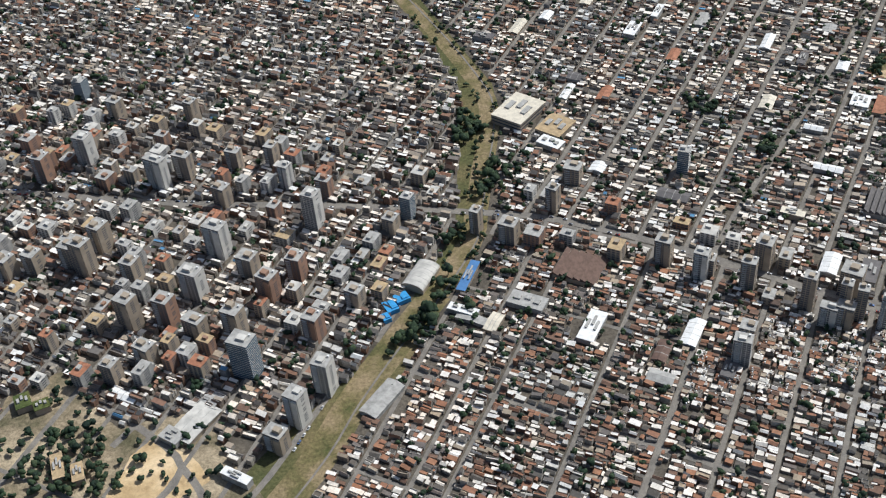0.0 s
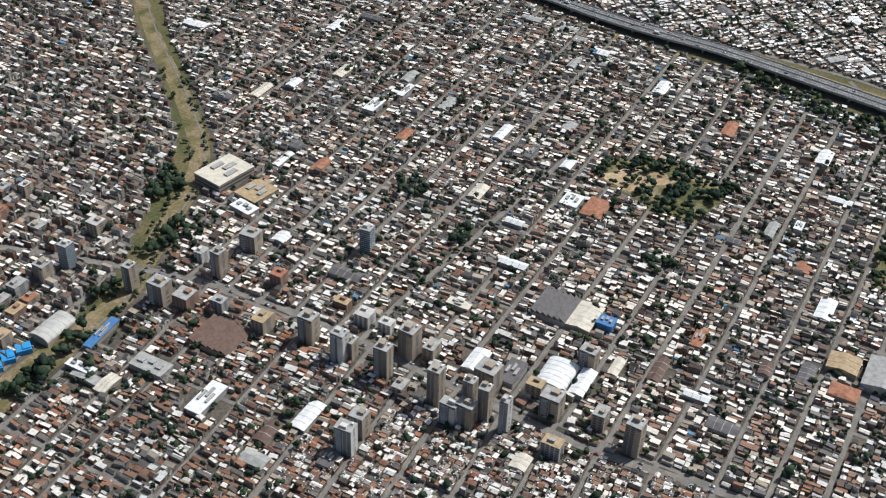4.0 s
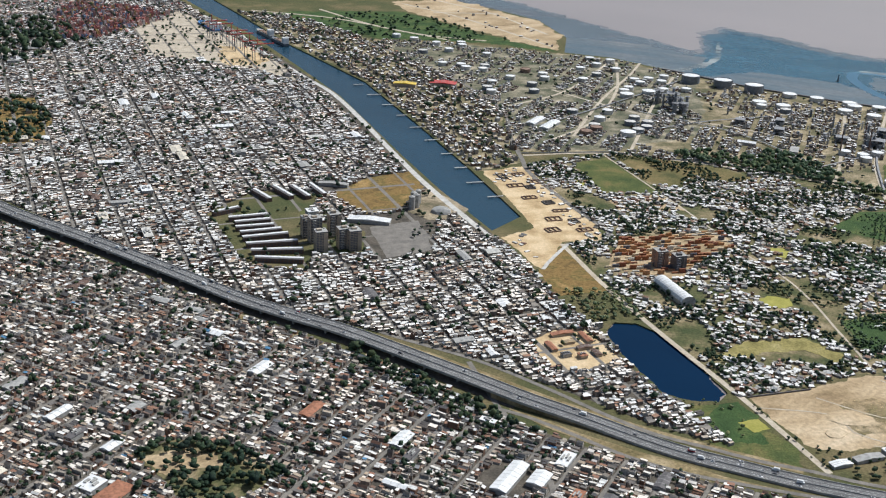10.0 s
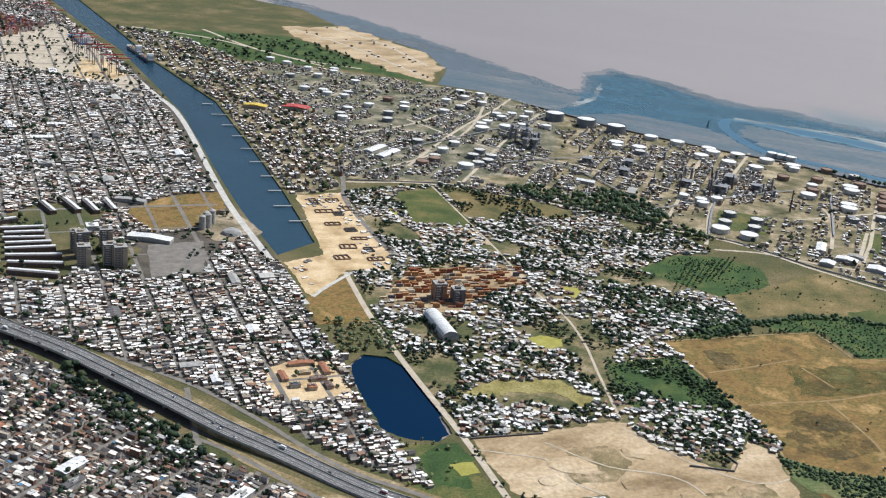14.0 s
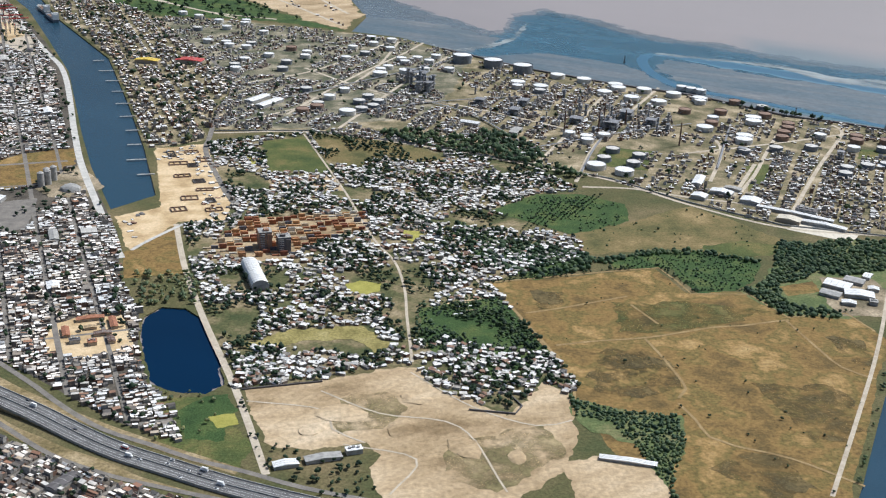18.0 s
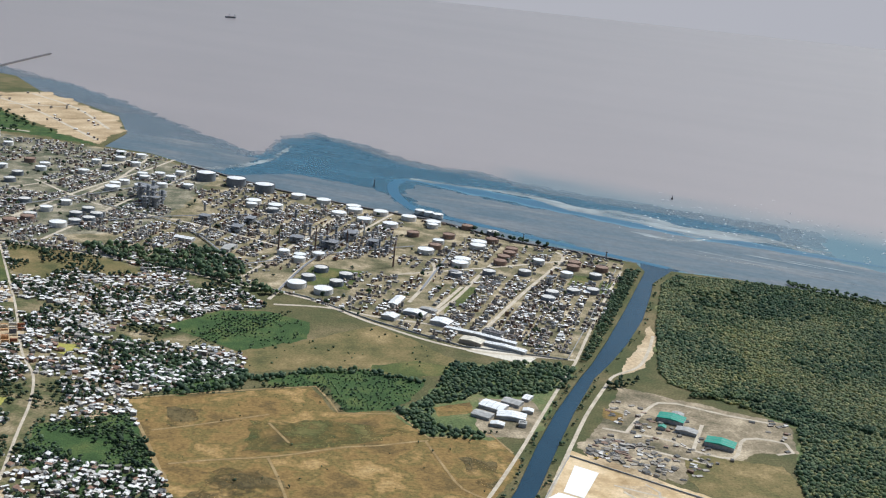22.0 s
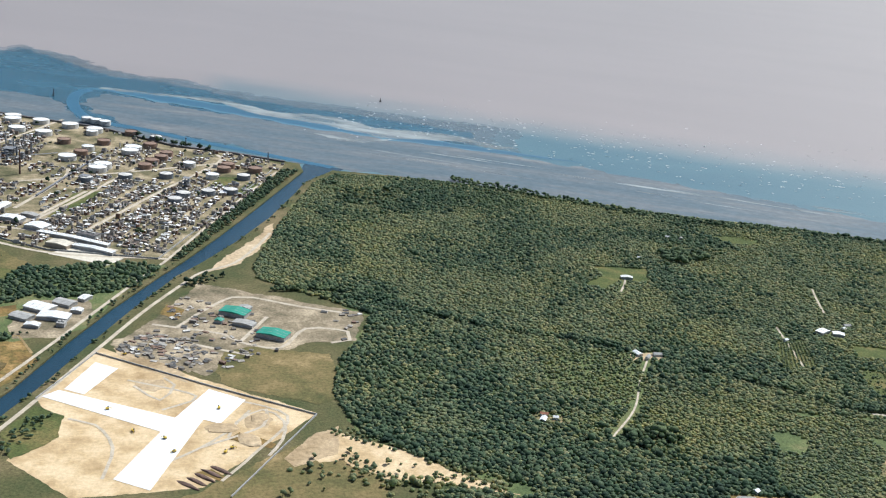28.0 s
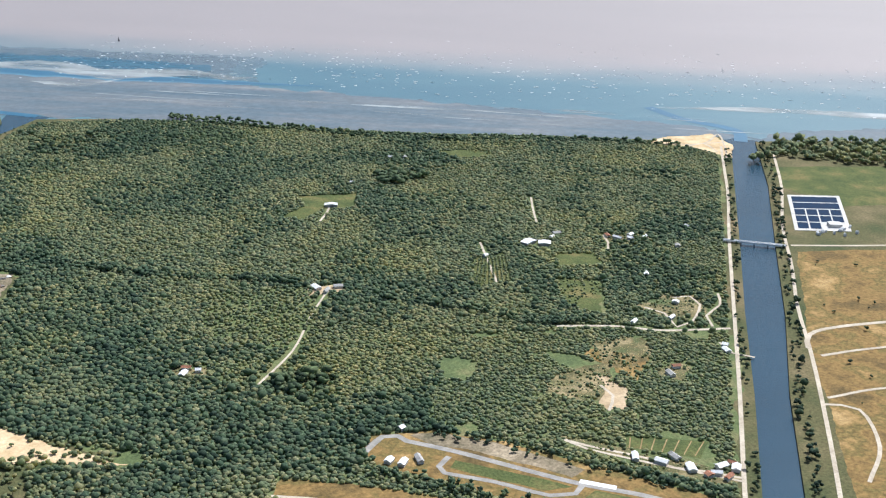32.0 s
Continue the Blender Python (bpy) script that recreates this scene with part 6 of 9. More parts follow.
for k in range(150):
    x, y = rm.uniform(60, 600), rm.uniform(640, 1500)
    q = (np.array([x]), np.array([y]))
    if not inside(*q, CITY_C)[0] or any(near_line(*q, pts, dist + 6)[0] for pts, dist in ((HIGHWAY, 20), (COAST[3:12], 14), (LAKE, 8))) or math.dist((x, y), (400, 890)) < 110:
        continue
    w, d = rm.uniform(5, 10), rm.uniform(9, 24)
    rad = 0.5 * max(w, d)
    if any((x - b[0]) ** 2 + (y - b[1]) ** 2 < (rad + b[2]) ** 2 for b in BIG):
        continue
    key = rm.choice(["white", "grey", "white", "grey", "brown", "dark", "cream", "quay"])
    large_building(x, y, w, d, rm.uniform(2.6, 4.0), GRID_N - 1.57 + (1.57 if rm.random() < 0.3 else 0), rm.choice(["gable", "gable", "shed"]), key, {"white": "white-roofed", "grey": "grey-roofed", "brown": "brown-roofed", "dark": "dark-roofed", "quay": "pale-roofed", "cream": "cream-roofed"}[key] + " store near the docks")
    BIG.append((x, y, rad * 0.8))

NEAR = [(10, 330), (120, 330), (330, 300), (420, 330), (250, 380), (130, 372)]
xa, ya, wa, da = rows_of_houses(CITY_A, PLAN_A, 2.2, 2.8, 0.06, 0.88, 11, STREET_LINES + COMMON, BLOCKED, (1.8, 6.4))
near = inside(xa, ya, NEAR) & (da > 3.0)
pick = np.where(near)[0][:280]
rest = np.ones(len(xa), bool)
rest[pick] = False
warm = (xa - 276.6) * math.cos(GRID) + (ya - 366) * math.sin(GRID) < -24 + 30 * np.sin(xa * 0.021)
for sel, key, words, seed in ((rest & ~warm, "roof", "dense low houses with white, grey and red roofs", 21), (rest & warm, "warm", "dense low houses with red tiled and white roofs", 28)):
    house_stuff("city_houses", xa[sel], ya[sel], wa[sel], da[sel], GRID, 1.2, 2.4, M[key], M["wall"], words, seed, sway=0.09)
xb, yb, wb, db = rows_of_houses(CITY_B, PLAN_A, 2.3, 2.4, 0.08, 0.86, 12, COMMON, (PLAZA,))
house_stuff("city_houses", xb, yb, wb, db, GRID, 1.6, 3.4, M["roof"], M["wall"], "dense low houses round the towers of downtown", 22)
ROWS = [(316, 920), (352, 975), (412, 975), (400, 930), (398, 905), (440, 880), (438, 832), (398, 832), (396, 802), (352, 812)]
GFIELD = [(418, 967), (451, 1013), (494, 1031), (498, 985), (472, 927), (443, 919)]
BOXYARD = [(54, 1753), (86, 1827), (145, 1805), (221, 1739), (200, 1680), (172, 1640), (138, 1570), (95, 1563)]
SANDPORT = [(294, 1550), (333, 1540), (361, 1462), (350, 1440), (307, 1426)]
xc, yc, wc, dc = rows_of_houses(CITY_C, PLAN_C, 2.3, 2.8, 0.08, 0.84, 13, COMMON[1:2] + [(COAST[3:12], 14)], (ROWS, GFIELD, LAKE, SANDPORT, PORT, FARPARK, PORT_APRON, BRICKYARD, BOXYARD), (1.9, 5.6))
house_stuff("city_houses", xc, yc, wc, dc, GRID_N, 1.2, 2.4, M["tin"], M["wall"], "dense low houses with pale metal roofs", 23, sway=0.14)


def settlement(outline, count, seed, clear_polys, label, low=1.0, high=1.9, clear=(), roof=None, gather=-0.12):
    r = np.random.RandomState(seed)
    xs, ys = [p[0] for p in outline], [p[1] for p in outline]
    x, y = r.uniform(min(xs), max(xs), count * 3), r.uniform(min(ys), max(ys), count * 3)
    keep = inside(x, y, outline)
    # houses gather in clusters
    cl = np.array([noise.noise(Vector((a * 0.018, b * 0.018, seed))) for a, b in zip(x, y)])
    keep &= cl > gather
    for pts in clear_polys:
        keep &= ~inside(x, y, pts)
    for pts, dist in clear:
        keep &= ~near_line(x, y, pts, dist)
    for bx, by, br in BIG:
        keep &= (x - bx) ** 2 + (y - by) ** 2 > br * br
    x, y = x[keep][:count], y[keep][:count]
    w, d = r.uniform(1.4, 3.1, len(x)), r.uniform(1.9, 4.6, len(x))
    return house_stuff("settlement_houses", x, y, w, d, 1.1, low, high, roof or (M["hut"] if high < 2.5 else M["tin"]), M["wall"], label, seed + 5, (0.05, 0.3, 0.35, 0.3), 0.5)


PONDS = [[(707, 743), (718, 749), (731, 744), (730, 731), (720, 724), (710, 730)], [(648, 656), (673, 675), (716, 680), (733, 652), (722, 640), (680, 650)], [(751, 841), (768, 838), (761, 817)]]
CONTAINERS = [(615, 802), (640, 862), (726, 876), (729, 842), (690, 812), (668, 782), (650, 782)]
OPEN_D = PONDS + [CONTAINERS, SAND_S, SAND_N, [(646, 1057), (686, 1076), (706, 972), (654, 969)], [(748, 665), (755, 705), (805, 722), (826, 640)], [(824, 882), (866, 920), (934, 899), (884, 826)], [(688, 1084), (710, 1086), (750, 1069), (794, 1036), (806, 1008), (782, 1001), (745, 1012), (731, 985), (704, 1000)]]
DIRT_D = [([(683, 1081), (701, 991), (716, 915), (731, 823), (743, 780), (746, 735), (744, 692), (742, 632)], 2.2), (DYKE, 3.5)]
settlement(VILLA, 4700, 31, OPEN_D, "small tin-roofed huts of a crowded settlement", clear=DIRT_D, gather=-0.3)
settlement([(640, 600), (650, 640), (690, 645), (688, 612)], 70, 32, [SAND_S], "small huts inside a walled plot")
settlement([(760, 600), (800, 612), (828, 640), (826, 600), (790, 565)], 110, 33, [], "small huts at the edge of the sand")
xd, yd, wd, dd = lots(DOCKS, 1.83, 4.8, 12, 46, 4.5, 0.4, 0.55, 34, (), (), (520, 1200))
house_stuff("dock_sheds", xd, yd, wd, dd, 1.83, 1.5, 3.4, M["tin"], M["wall"], "low dockside sheds with metal roofs", 39, (0.2, 0.35, 0.25, 0.2))
PLANT_ROADS = [[(1023, 957), (1049, 1012), (1065, 1054), (1068, 1079)], [(1040, 930), (1070, 978), (1111, 1054), (1166, 1151)], [(1068, 886), (1077, 901), (1137, 1000), (1206, 1108), (1208, 1137)], [(1031, 921), (1080, 1006)], [(667, 1145), (734, 1293), (798, 1411), (830, 1478)], [(715, 1100), (735, 1147), (791, 1279), (852, 1405)],
               [(685, 1335), (726, 1276), (768, 1229), (850, 1180), (930, 1110)], [(906, 952), (957, 1077), (1069, 1276)], [(880, 1000), (905, 1045), (985, 1210), (1010, 1260)], [(1020, 1034), (1119, 1069), (1215, 1108)], [(640, 1130), (700, 1200), (760, 1330), (800, 1480)], [(620, 1260), (700, 1330), (790, 1480)], [(909, 940), (951, 936), (991, 916), (1033, 901), (1060, 878), (1095, 850)]]
CLEAR_PLANT = [(p, 3.6) for p in PLANT_ROADS] + [(COAST[28:], 6)]
xr, yr, wr, dr = lots(REFINERY, 1.1, 2.8, 11, 70, 5.0, 0.4, 0.7, 35, CLEAR_PLANT, (), (900, 1150))
PROCESS = [(851, 1206), (903, 1219), (955, 1256), (994, 1262), (1031, 1211), (1053, 1178), (1033, 1094), (980, 1076), (934, 1058), (891, 1076), (846, 1142)]
thin = np.random.RandomState(77).rand(len(xr))
knots = np.array([noise.noise(Vector((a * 0.02, b * 0.02, 3.3))) for a, b in zip(xr, yr)])
cl = (inside(xr, yr, PROCESS) & (knots > -0.6)) | ((knots > -0.08) & (thin < np.where(xr < 850, 0.95, 0.55)) & (yr < 1380))
cl |= (knots > -0.2) & (thin < 0.5) & (yr >= 1380)
house_stuff("plant_equipment", xr[cl], yr[cl], wr[cl], dr[cl], 1.1, 0.8, 2.6, M["plant"], M["wall"], "rows of pumps, sheds and pipework in the refinery", 36, (0.2, 0.25, 0.2, 0.35))
UNITS = [(1040, 930), (1044, 988), (1094, 1047), (1160, 1040), (1190, 985), (1128, 845), (1060, 868)]
xu, yu, wu, du = lots(UNITS, 1.1, 3.4, 8.5, 52, 5.0, 0.5, 0.62, 37, CLEAR_PLANT, (), (1100, 950))
house_stuff("plant_equipment", xu, yu, wu, du, 1.1, 0.8, 2.2, M["plant"], M["wall"], "close rows of small bunds, tanks and huts", 38, (0.2, 0.25, 0.2, 0.35))
settlement(YARD, 170, 37, [], "stacked scrap and huts in a works yard", 0.4, 1.2, roof=M["scrap"])
xb, yb, wb, db = lots(BOXYARD, 1.83, 6.0, 9, 40, 4.0, 0.3, 0.85, 91, (), (), (140, 1690))
house_stuff("container_stacks", xb, yb, wb, db, 1.83, 2.0, 5.0, M["boxes"], M["boxes"], "stacks of red, rusty and blue shipping containers", 92, (1.0, 0.0, 0.0, 0.0))
settlement([(200, 1990), (-250, 2100), (-250, 1560), (60, 1560), (180, 1600)], 900, 38, [], "far container stacks and port sheds", 2, 5, roof=M["boxes"])

# ---- near houses, each on its own ----


def house_model(w, d, h, style, seed):
    r = random.Random(seed)
    ob = tagged(new("house"), "small city house with flat roof" if style == 0 else "small city house with pitched roof", "house", "houses of the near blocks")
    bm = bmesh.new()
    top = h * (0.72 if style == 1 else 1.0)
    box(bm, 0, 0, 0, w, d, top)
    part("wall", bm, M["wall_one"], ob)
    bm = bmesh.new()
    if style == 1:
        a, b = (w / 2 + 0.12, d / 2 + 0.12)
        vs = [bm.verts.new(p) for p in ((-a, -b, top), (a, -b, top), (a, b, top), (-a, b, top), (0, -b, h), (0, b, h))]
        for q in ((1, 2, 5, 4), (3, 0, 4, 5), (0, 1, 4), (2, 3, 5), (0, 3, 2, 1)):
            bm.faces.new([vs[i] for i in q])
        part("roof", bm, M["roof_one"], ob)
    else:
        box(bm, 0, 0, top, w * 0.94, d * 0.94, 0.06)
        part("roof", bm, M["roof_one"], ob)
        bm = bmesh.new()
        for sx, sy, bw, bd in ((0, -1, w, 0.14), (0, 1, w, 0.14), (-1, 0, 0.14, d - 0.28), (1, 0, 0.14, d - 0.28)):
            box(bm, sx * (w / 2 - 0.07), sy * (d / 2 - 0.07), top, bw, bd, 0.3)
        part("parapet", bm, M["wall_one"], ob)
        bm = bmesh.new()
        box(bm, w * 0.2, d * 0.25, top + 0.06, w * 0.4, d * 0.3, 0.9)
        part("roof_room", bm, M["wall_one"], ob)
    bm = bmesh.new()
    bmesh.ops.create_cone(bm, cap_ends=True, segments=8, radius1=0.35, radius2=0.3, depth=0.7, matrix=Matrix.Translation((-w * 0.25, d * 0.2, top + 0.4 + (0.5 if style == 1 else 0))))
    part("water_tank", bm, M["white"], ob)
    return ob


MODELS = [house_model(2.4 + 0.25 * (k % 4), 3.4 + 0.5 * (k % 5), 1.9 + 0.22 * (k % 3), k % 3 // 2, k) for k in range(12)]
for n, i in enumerate(pick):
    src = MODELS[n % 12]
    m = pose(xa[i], ya[i], 0.03, 0, 0, math.degrees(GRID) + (180 if n % 2 else 0))
    if n < 12:
        src.matrix_basis = m
    else:
        copy_thing(src, m)

# ---- trees ----


def clump(seed):
    """A lumpy crown piece: a low sphere, uneven."""
    r = random.Random(seed)
    bm = bmesh.new()
    bmesh.ops.create_icosphere(bm, subdivisions=1, radius=0.5)
    v = [tuple(c * r.uniform(0.8, 1.2) for c in p.co) for p in bm.verts]
    v = [(a, b, c + 0.5) for a, b, c in v]
    t = [tuple(p.index for p in f.verts) for f in bm.faces]
    bm.free()
    return v, [], t, [], [0] * len(t)


def tree_shape(seed, pieces):
    """A crown of several clumps on a thin trunk."""
    r = random.Random(seed)
    V, T, S = [], [], []
    for k in range(pieces):
        v, _, t, _, _ = clump(seed * 9 + k)
        a, rad = 2 * math.pi * k / pieces + r.uniform(-0.4, 0.4), 0 if k == 0 else r.uniform(0.2, 0.34)
        s = r.uniform(0.45, 0.7)
        o = (rad * math.cos(a), rad * math.sin(a), r.uniform(0.28, 0.5) if k else 0.42)
        n = len(V)
        V += [(p[0] * s + o[0], p[1] * s + o[1], p[2] * s * 0.8 + o[2] - 0.05) for p in v]
        T += [tuple(i + n for i in q) for q in t]
        S += [0] * len(t)
    n = len(V)
    V += [(0.04 * math.cos(a), 0.04 * math.sin(a), 0) for a in (0, 2.1, 4.2)] + [(0.02 * math.cos(a), 0.02 * math.sin(a), 0.5) for a in (0, 2.1, 4.2)]
    Q = [(n + k, n + (k + 1) % 3, n + 3 + (k + 1) % 3, n + 3 + k) for k in range(3)]
    return V, Q, T, [1, 1, 1], S


TREES = [tree_shape(k, 3) for k in range(4)]
CROWNS = [clump(30 + k) for k in range(7)]


def wood(name, x, y, low, high, leaf, label, seed, squat=1.0, shapes=TREES):
    r = np.random.RandomState(seed)
    n = len(x)
    s = (low + (high - low) * r.rand(n) ** 1.4) * np.where(r.rand(n) < 0.1, 1.3, 1.0)
    return scatter(name, shapes, r.randint(0, len(shapes), n), np.stack([x, y, np.full(n, 0.0)], -1), r.uniform(0, 6.28, n), np.stack([s, s * r.uniform(0.8, 1.2, n), s * squat * r.uniform(0.7, 1.2, n)], -1), [M[leaf], M["bark"]], label, "trees", jitter=r, flat=False)


def off_streets(xy, plan, half):
    """Keeps the places that lie clear of the streets of a plan."""
    x, y = xy
    turn, (cx, cy), bands, cross = plan
    c, s = math.cos(turn), math.sin(turn)
    u, v = (x - cx) * c + (y - cy) * s, -(x - cx) * s + (y - cy) * c
    keep = np.ones(len(x), bool)
    for lo, hi, shear, lines in bands:
        here = (u >= lo) & (u < hi)
        flat = v - shear * (u - hi)
        gap = np.min(np.abs(flat[:, None] - np.array(lines, float)[None]), axis=1)
        keep &= ~(here & (gap < half))
    return x[keep], y[keep]


def spots(outline, spacing, seed, clear_polys=(), clear=(), thin=1.0, patchy=0.0):
    r = np.random.RandomState(seed)
    xs, ys = [p[0] for p in outline], [p[1] for p in outline]
    gx, gy = np.meshgrid(np.arange(min(xs), max(xs), spacing), np.arange(min(ys), max(ys), spacing))
    x = gx.ravel() + r.uniform(-0.5, 0.5, gx.size) * spacing
    y = gy.ravel() + r.uniform(-0.5, 0.5, gx.size) * spacing
    keep = inside(x, y, outline) & (r.rand(len(x)) < thin)
    for pts in clear_polys:
        keep &= ~inside(x, y, pts)
    for pts, dist in clear:
        keep &= ~near_line(x, y, pts, dist)
    x, y = x[keep], y[keep]
    if patchy:
        cl = np.array([noise.noise(Vector((a * 0.03, b * 0.03, seed))) for a, b in zip(x, y)])
        x, y = x[cl > patchy - 0.5], y[cl > patchy - 0.5]
    return x, y


CLEAR = [([(1521, 501), (1555, 499), (1547, 478), (1522, 464), (1510, 478)], "olivesand"), ([(1486, 475), (1517, 473), (1504, 449), (1482, 443), (1469, 460)], "olivesand"), ([(1520, 639), (1544, 641), (1524, 596), (1497, 597)], "grass"), ([(1575, 536), (1600, 542), (1618, 536), (1612, 512), (1582, 510)], "olivesand"), ([(1534, 456), (1548, 468), (1558, 456), (1540, 443)], "olivesand"), ([(1486, 440), (1500, 462), (1510, 450), (1496, 428)], "sand"),
         ([(1510, 490), (1524, 496), (1542, 470), (1522, 458)], "drygrass"), ([(1452, 416), (1462, 412), (1510, 358), (1498, 352), (1472, 380)], "olivesand"), ([(1402, 632), (1426, 632), (1424, 620), (1402, 620)], "sand"),
         ([(1300, 556), (1320, 552), (1318, 540), (1302, 545)], "olivesand"), ([(1552, 591), (1578, 576), (1551, 529), (1537, 553)], "grass"), ([(1603, 874), (1640, 868), (1649, 845), (1612, 850)], "grass"), ([(1622, 650), (1645, 640), (1640, 628), (1618, 636)], "olivesand")]

FARMS = [[(1430, 760), (1455, 778), (1466, 768), (1442, 748)], [(1575, 628), (1600, 620), (1592, 600), (1566, 608)], [(1455, 800), (1500, 790), (1485, 760), (1455, 770)], [(1481, 407), (1516, 388), (1502, 377), (1475, 397)],
         [(1372, 453), (1400, 447), (1426, 425), (1452, 391), (1492, 342), (1540, 300), (1500, 290), (1470, 318), (1423, 358), (1385, 403), (1364, 425), (1362, 442)], DRY, [(1112, 480), (1148, 476), (1198, 449), (1213, 436), (1207, 414), (1190, 408), (1163, 430), (1131, 421), (1110, 425)], [(1345, 641), (1408, 633), (1394, 588), (1364, 556), (1337, 572), (1331, 606)], [(1464, 775), (1480, 772), (1474, 762), (1460, 766)], [(1560, 658), (1585, 652), (1580, 640), (1562, 645)], [(1790, 838), (1826, 848), (1868, 842), (1862, 806), (1835, 775), (1822, 812)]]
WOODTRACKS = [([(1412, 622), (1390, 590), (1367, 553), (1338, 522)], 3.0), ([(1516, 528), (1548, 515), (1570, 500), (1608, 488)], 3.0), ([(1503, 346), (1625, 506), (1700, 605), (1850, 806)], 4.0), ([(1176, 535), (1222, 503), (1262, 474)], 8)]
WOODLINES = [[(1579, 532), (1585, 520), (1580, 501), (1593, 504), (1613, 523), (1615, 536), (1604, 538)], [(1634, 533), (1624, 518), (1606, 508), (1600, 494)], [(1590, 475), (1588, 461), (1596, 452)], [(1499, 456), (1499, 444), (1488, 431)], [(1619, 738), (1606, 712), (1594, 686)], [(1538, 665), (1515, 598)],
             [(1453, 414), (1458, 404), (1478, 382), (1496, 364), (1508, 352)], [(1470, 770), (1462, 756), (1452, 742)], [(1625, 648), (1620, 634), (1612, 622)]]
HEDGES = [[(1194, 762), (1239, 756), (1282, 717), (1331, 679), (1372, 658), (1400, 640)], [(1440, 601), (1456, 587), (1483, 566), (1506, 538), (1539, 528)]]
fx, fy = spots(FOREST, 1.95, 41, FARMS + [p for p, _ in CLEAR] + [[(1135, 478), (1170, 482), (1215, 440), (1192, 400), (1120, 430)]], WOODTRACKS + [(w, 2.2) for w in WOODLINES], 0.97)
tall = np.array([noise.noise(Vector((a * 0.006, b * 0.006, 1.7))) for a, b in zip(fx, fy)])
gaps = np.array([noise.noise(Vector((a * 0.035, b * 0.035, 8.1))) for a, b in zip(fx, fy)])
thin = inside(fx, fy, THIN)
low_growth = (tall < -0.18) | thin
keep = ~(thin & (gaps < -0.33))
deep = np.array([noise.noise(Vector((a * 0.02, b * 0.02, 5.5))) for a, b in zip(fx, fy)]) + 0.5 * np.sin(fx * 12.9898 + fy * 78.233) > 0.42
wood("tall_forest", fx[deep & ~thin], fy[deep & ~thin], 2.4, 4.0, "midleaf", "darker tall trees among the forest", 27, 0.72, CROWNS)
low_growth &= ~deep | thin
keep &= low_growth
wood("forest", fx[~low_growth & ~deep], fy[~low_growth & ~deep], 2.1, 3.6, "leaf", "dense green forest of broad crowns", 42, 0.58, CROWNS)
wood("young_wood", fx[low_growth & keep], fy[low_growth & keep], 1.8, 3.1, "leaf", "lower and lighter young wood", 40, 0.52, CROWNS)
wood("plantation", *spots([(1345, 641), (1408, 633), (1394, 588), (1364, 556), (1337, 572), (1331, 606)], 2.7, 33), 1.9, 3.0, "leaf", "low even plantation of young trees", 34, 0.6, CROWNS)
for h in HEDGES:
    for side in (-1.6, 1.6):
        hx, hy = zip(*[(p.x + side, p.y + side) for p in spline(h, 3.4)])
        wood("tree_row", np.array(hx), np.array(hy), 3.6, 5.6, "midleaf", "dark row of taller trees in the wood", 39, 0.8)
wood("dark_grove", *spots([(1293, 1050), (1319, 1015), (1360, 1030), (1344, 974), (1314, 962), (1290, 985)], 5.2, 31, (), (), 0.6), 4.5, 6.5, "midleaf", "grove of tall dark trees", 32, 0.7)
wood("shore_wood", *spots([(1424, 1062), (1494, 1010), (1549, 959), (1600, 925), (1720, 880), (1820, 826), (1815, 818), (1712, 872), (1596, 912), (1480, 995), (1424, 1040)], 4.6, 29), 4.0, 6.0, "midleaf", "dark tall trees along the shore", 30, 0.75)
wood("dark_grove", *spots([(1529, 830), (1573, 831), (1561, 803), (1526, 801)], 5.0, 38), 6.0, 9.0, "midleaf", "grove of tall dark trees", 37, 0.8)
wood("dark_grove", *spots([(1345, 525), (1375, 530), (1380, 512), (1350, 505)], 5.0, 36), 5.0, 8.0, "midleaf", "grove of tall dark trees", 35, 0.8)
wood("settlement_trees", *spots(VILLA, 3.3, 43, OPEN_D[:7], DIRT_D, 0.6, 0.47), 2.2, 4.4, "darkleaf", "dark green trees between huts", 44)
CROP = [(752, 713), (770, 724), (803, 730), (811, 688), (821, 640), (784, 643), (745, 650)]
wood("thicket", *spots(CROP, 2.4, 45, (), (), 0.8, 0.25), 1.2, 2.6, "midleaf", "dark green rows of low crops", 46, 0.6, CROWNS)
for k, (x, y, n) in enumerate(((778, 712, 14), (781, 707, 11), (784, 701, 9), (776, 696, 6), (786, 716, 8))):
    ribbon("crop_cover", [(x - n / 2, y - 0.4), (x + n / 2, y + 1.2)], 1.3, 0.2, M["slab"] if k % 2 else M["ochre"], "pale cover over a crop bed", "cover", smooth=False)
wood("scrub_wood", *spots([(1028, 820), (1051, 815), (1096, 825), (1122, 814), (1101, 774), (1077, 761), (1054, 755), (1033, 759), (1019, 746), (1004, 744), (992, 718), (1001, 705), (1022, 698), (1023, 686), (983, 693), (979, 710), (972, 732), (990, 744), (1008, 771)], 3.0, 47, (), (), 0.95), 2.6, 4.6, "midleaf", "dense scrubby wood by the refinery", 48, 0.65, CROWNS)
wood("scrub_hedge", *spots([(870, 790), (896, 786), (924, 801), (962, 803), (1004, 782), (1000, 776), (962, 795), (924, 792), (896, 778), (870, 775)], 3.0, 25, (), (), 0.9), 2.6, 4.2, "midleaf", "thick hedge between two fields", 26, 0.7, CROWNS)
wood("garden_trees", *spots([(795, 860), (820, 827), (846, 811), (882, 795), (876, 767), (836, 750), (808, 770), (790, 828)], 3.6, 23, (), (), 0.85), 2.6, 4.6, "midleaf", "dense green bushes beside the huts", 24, 0.65, CROWNS)
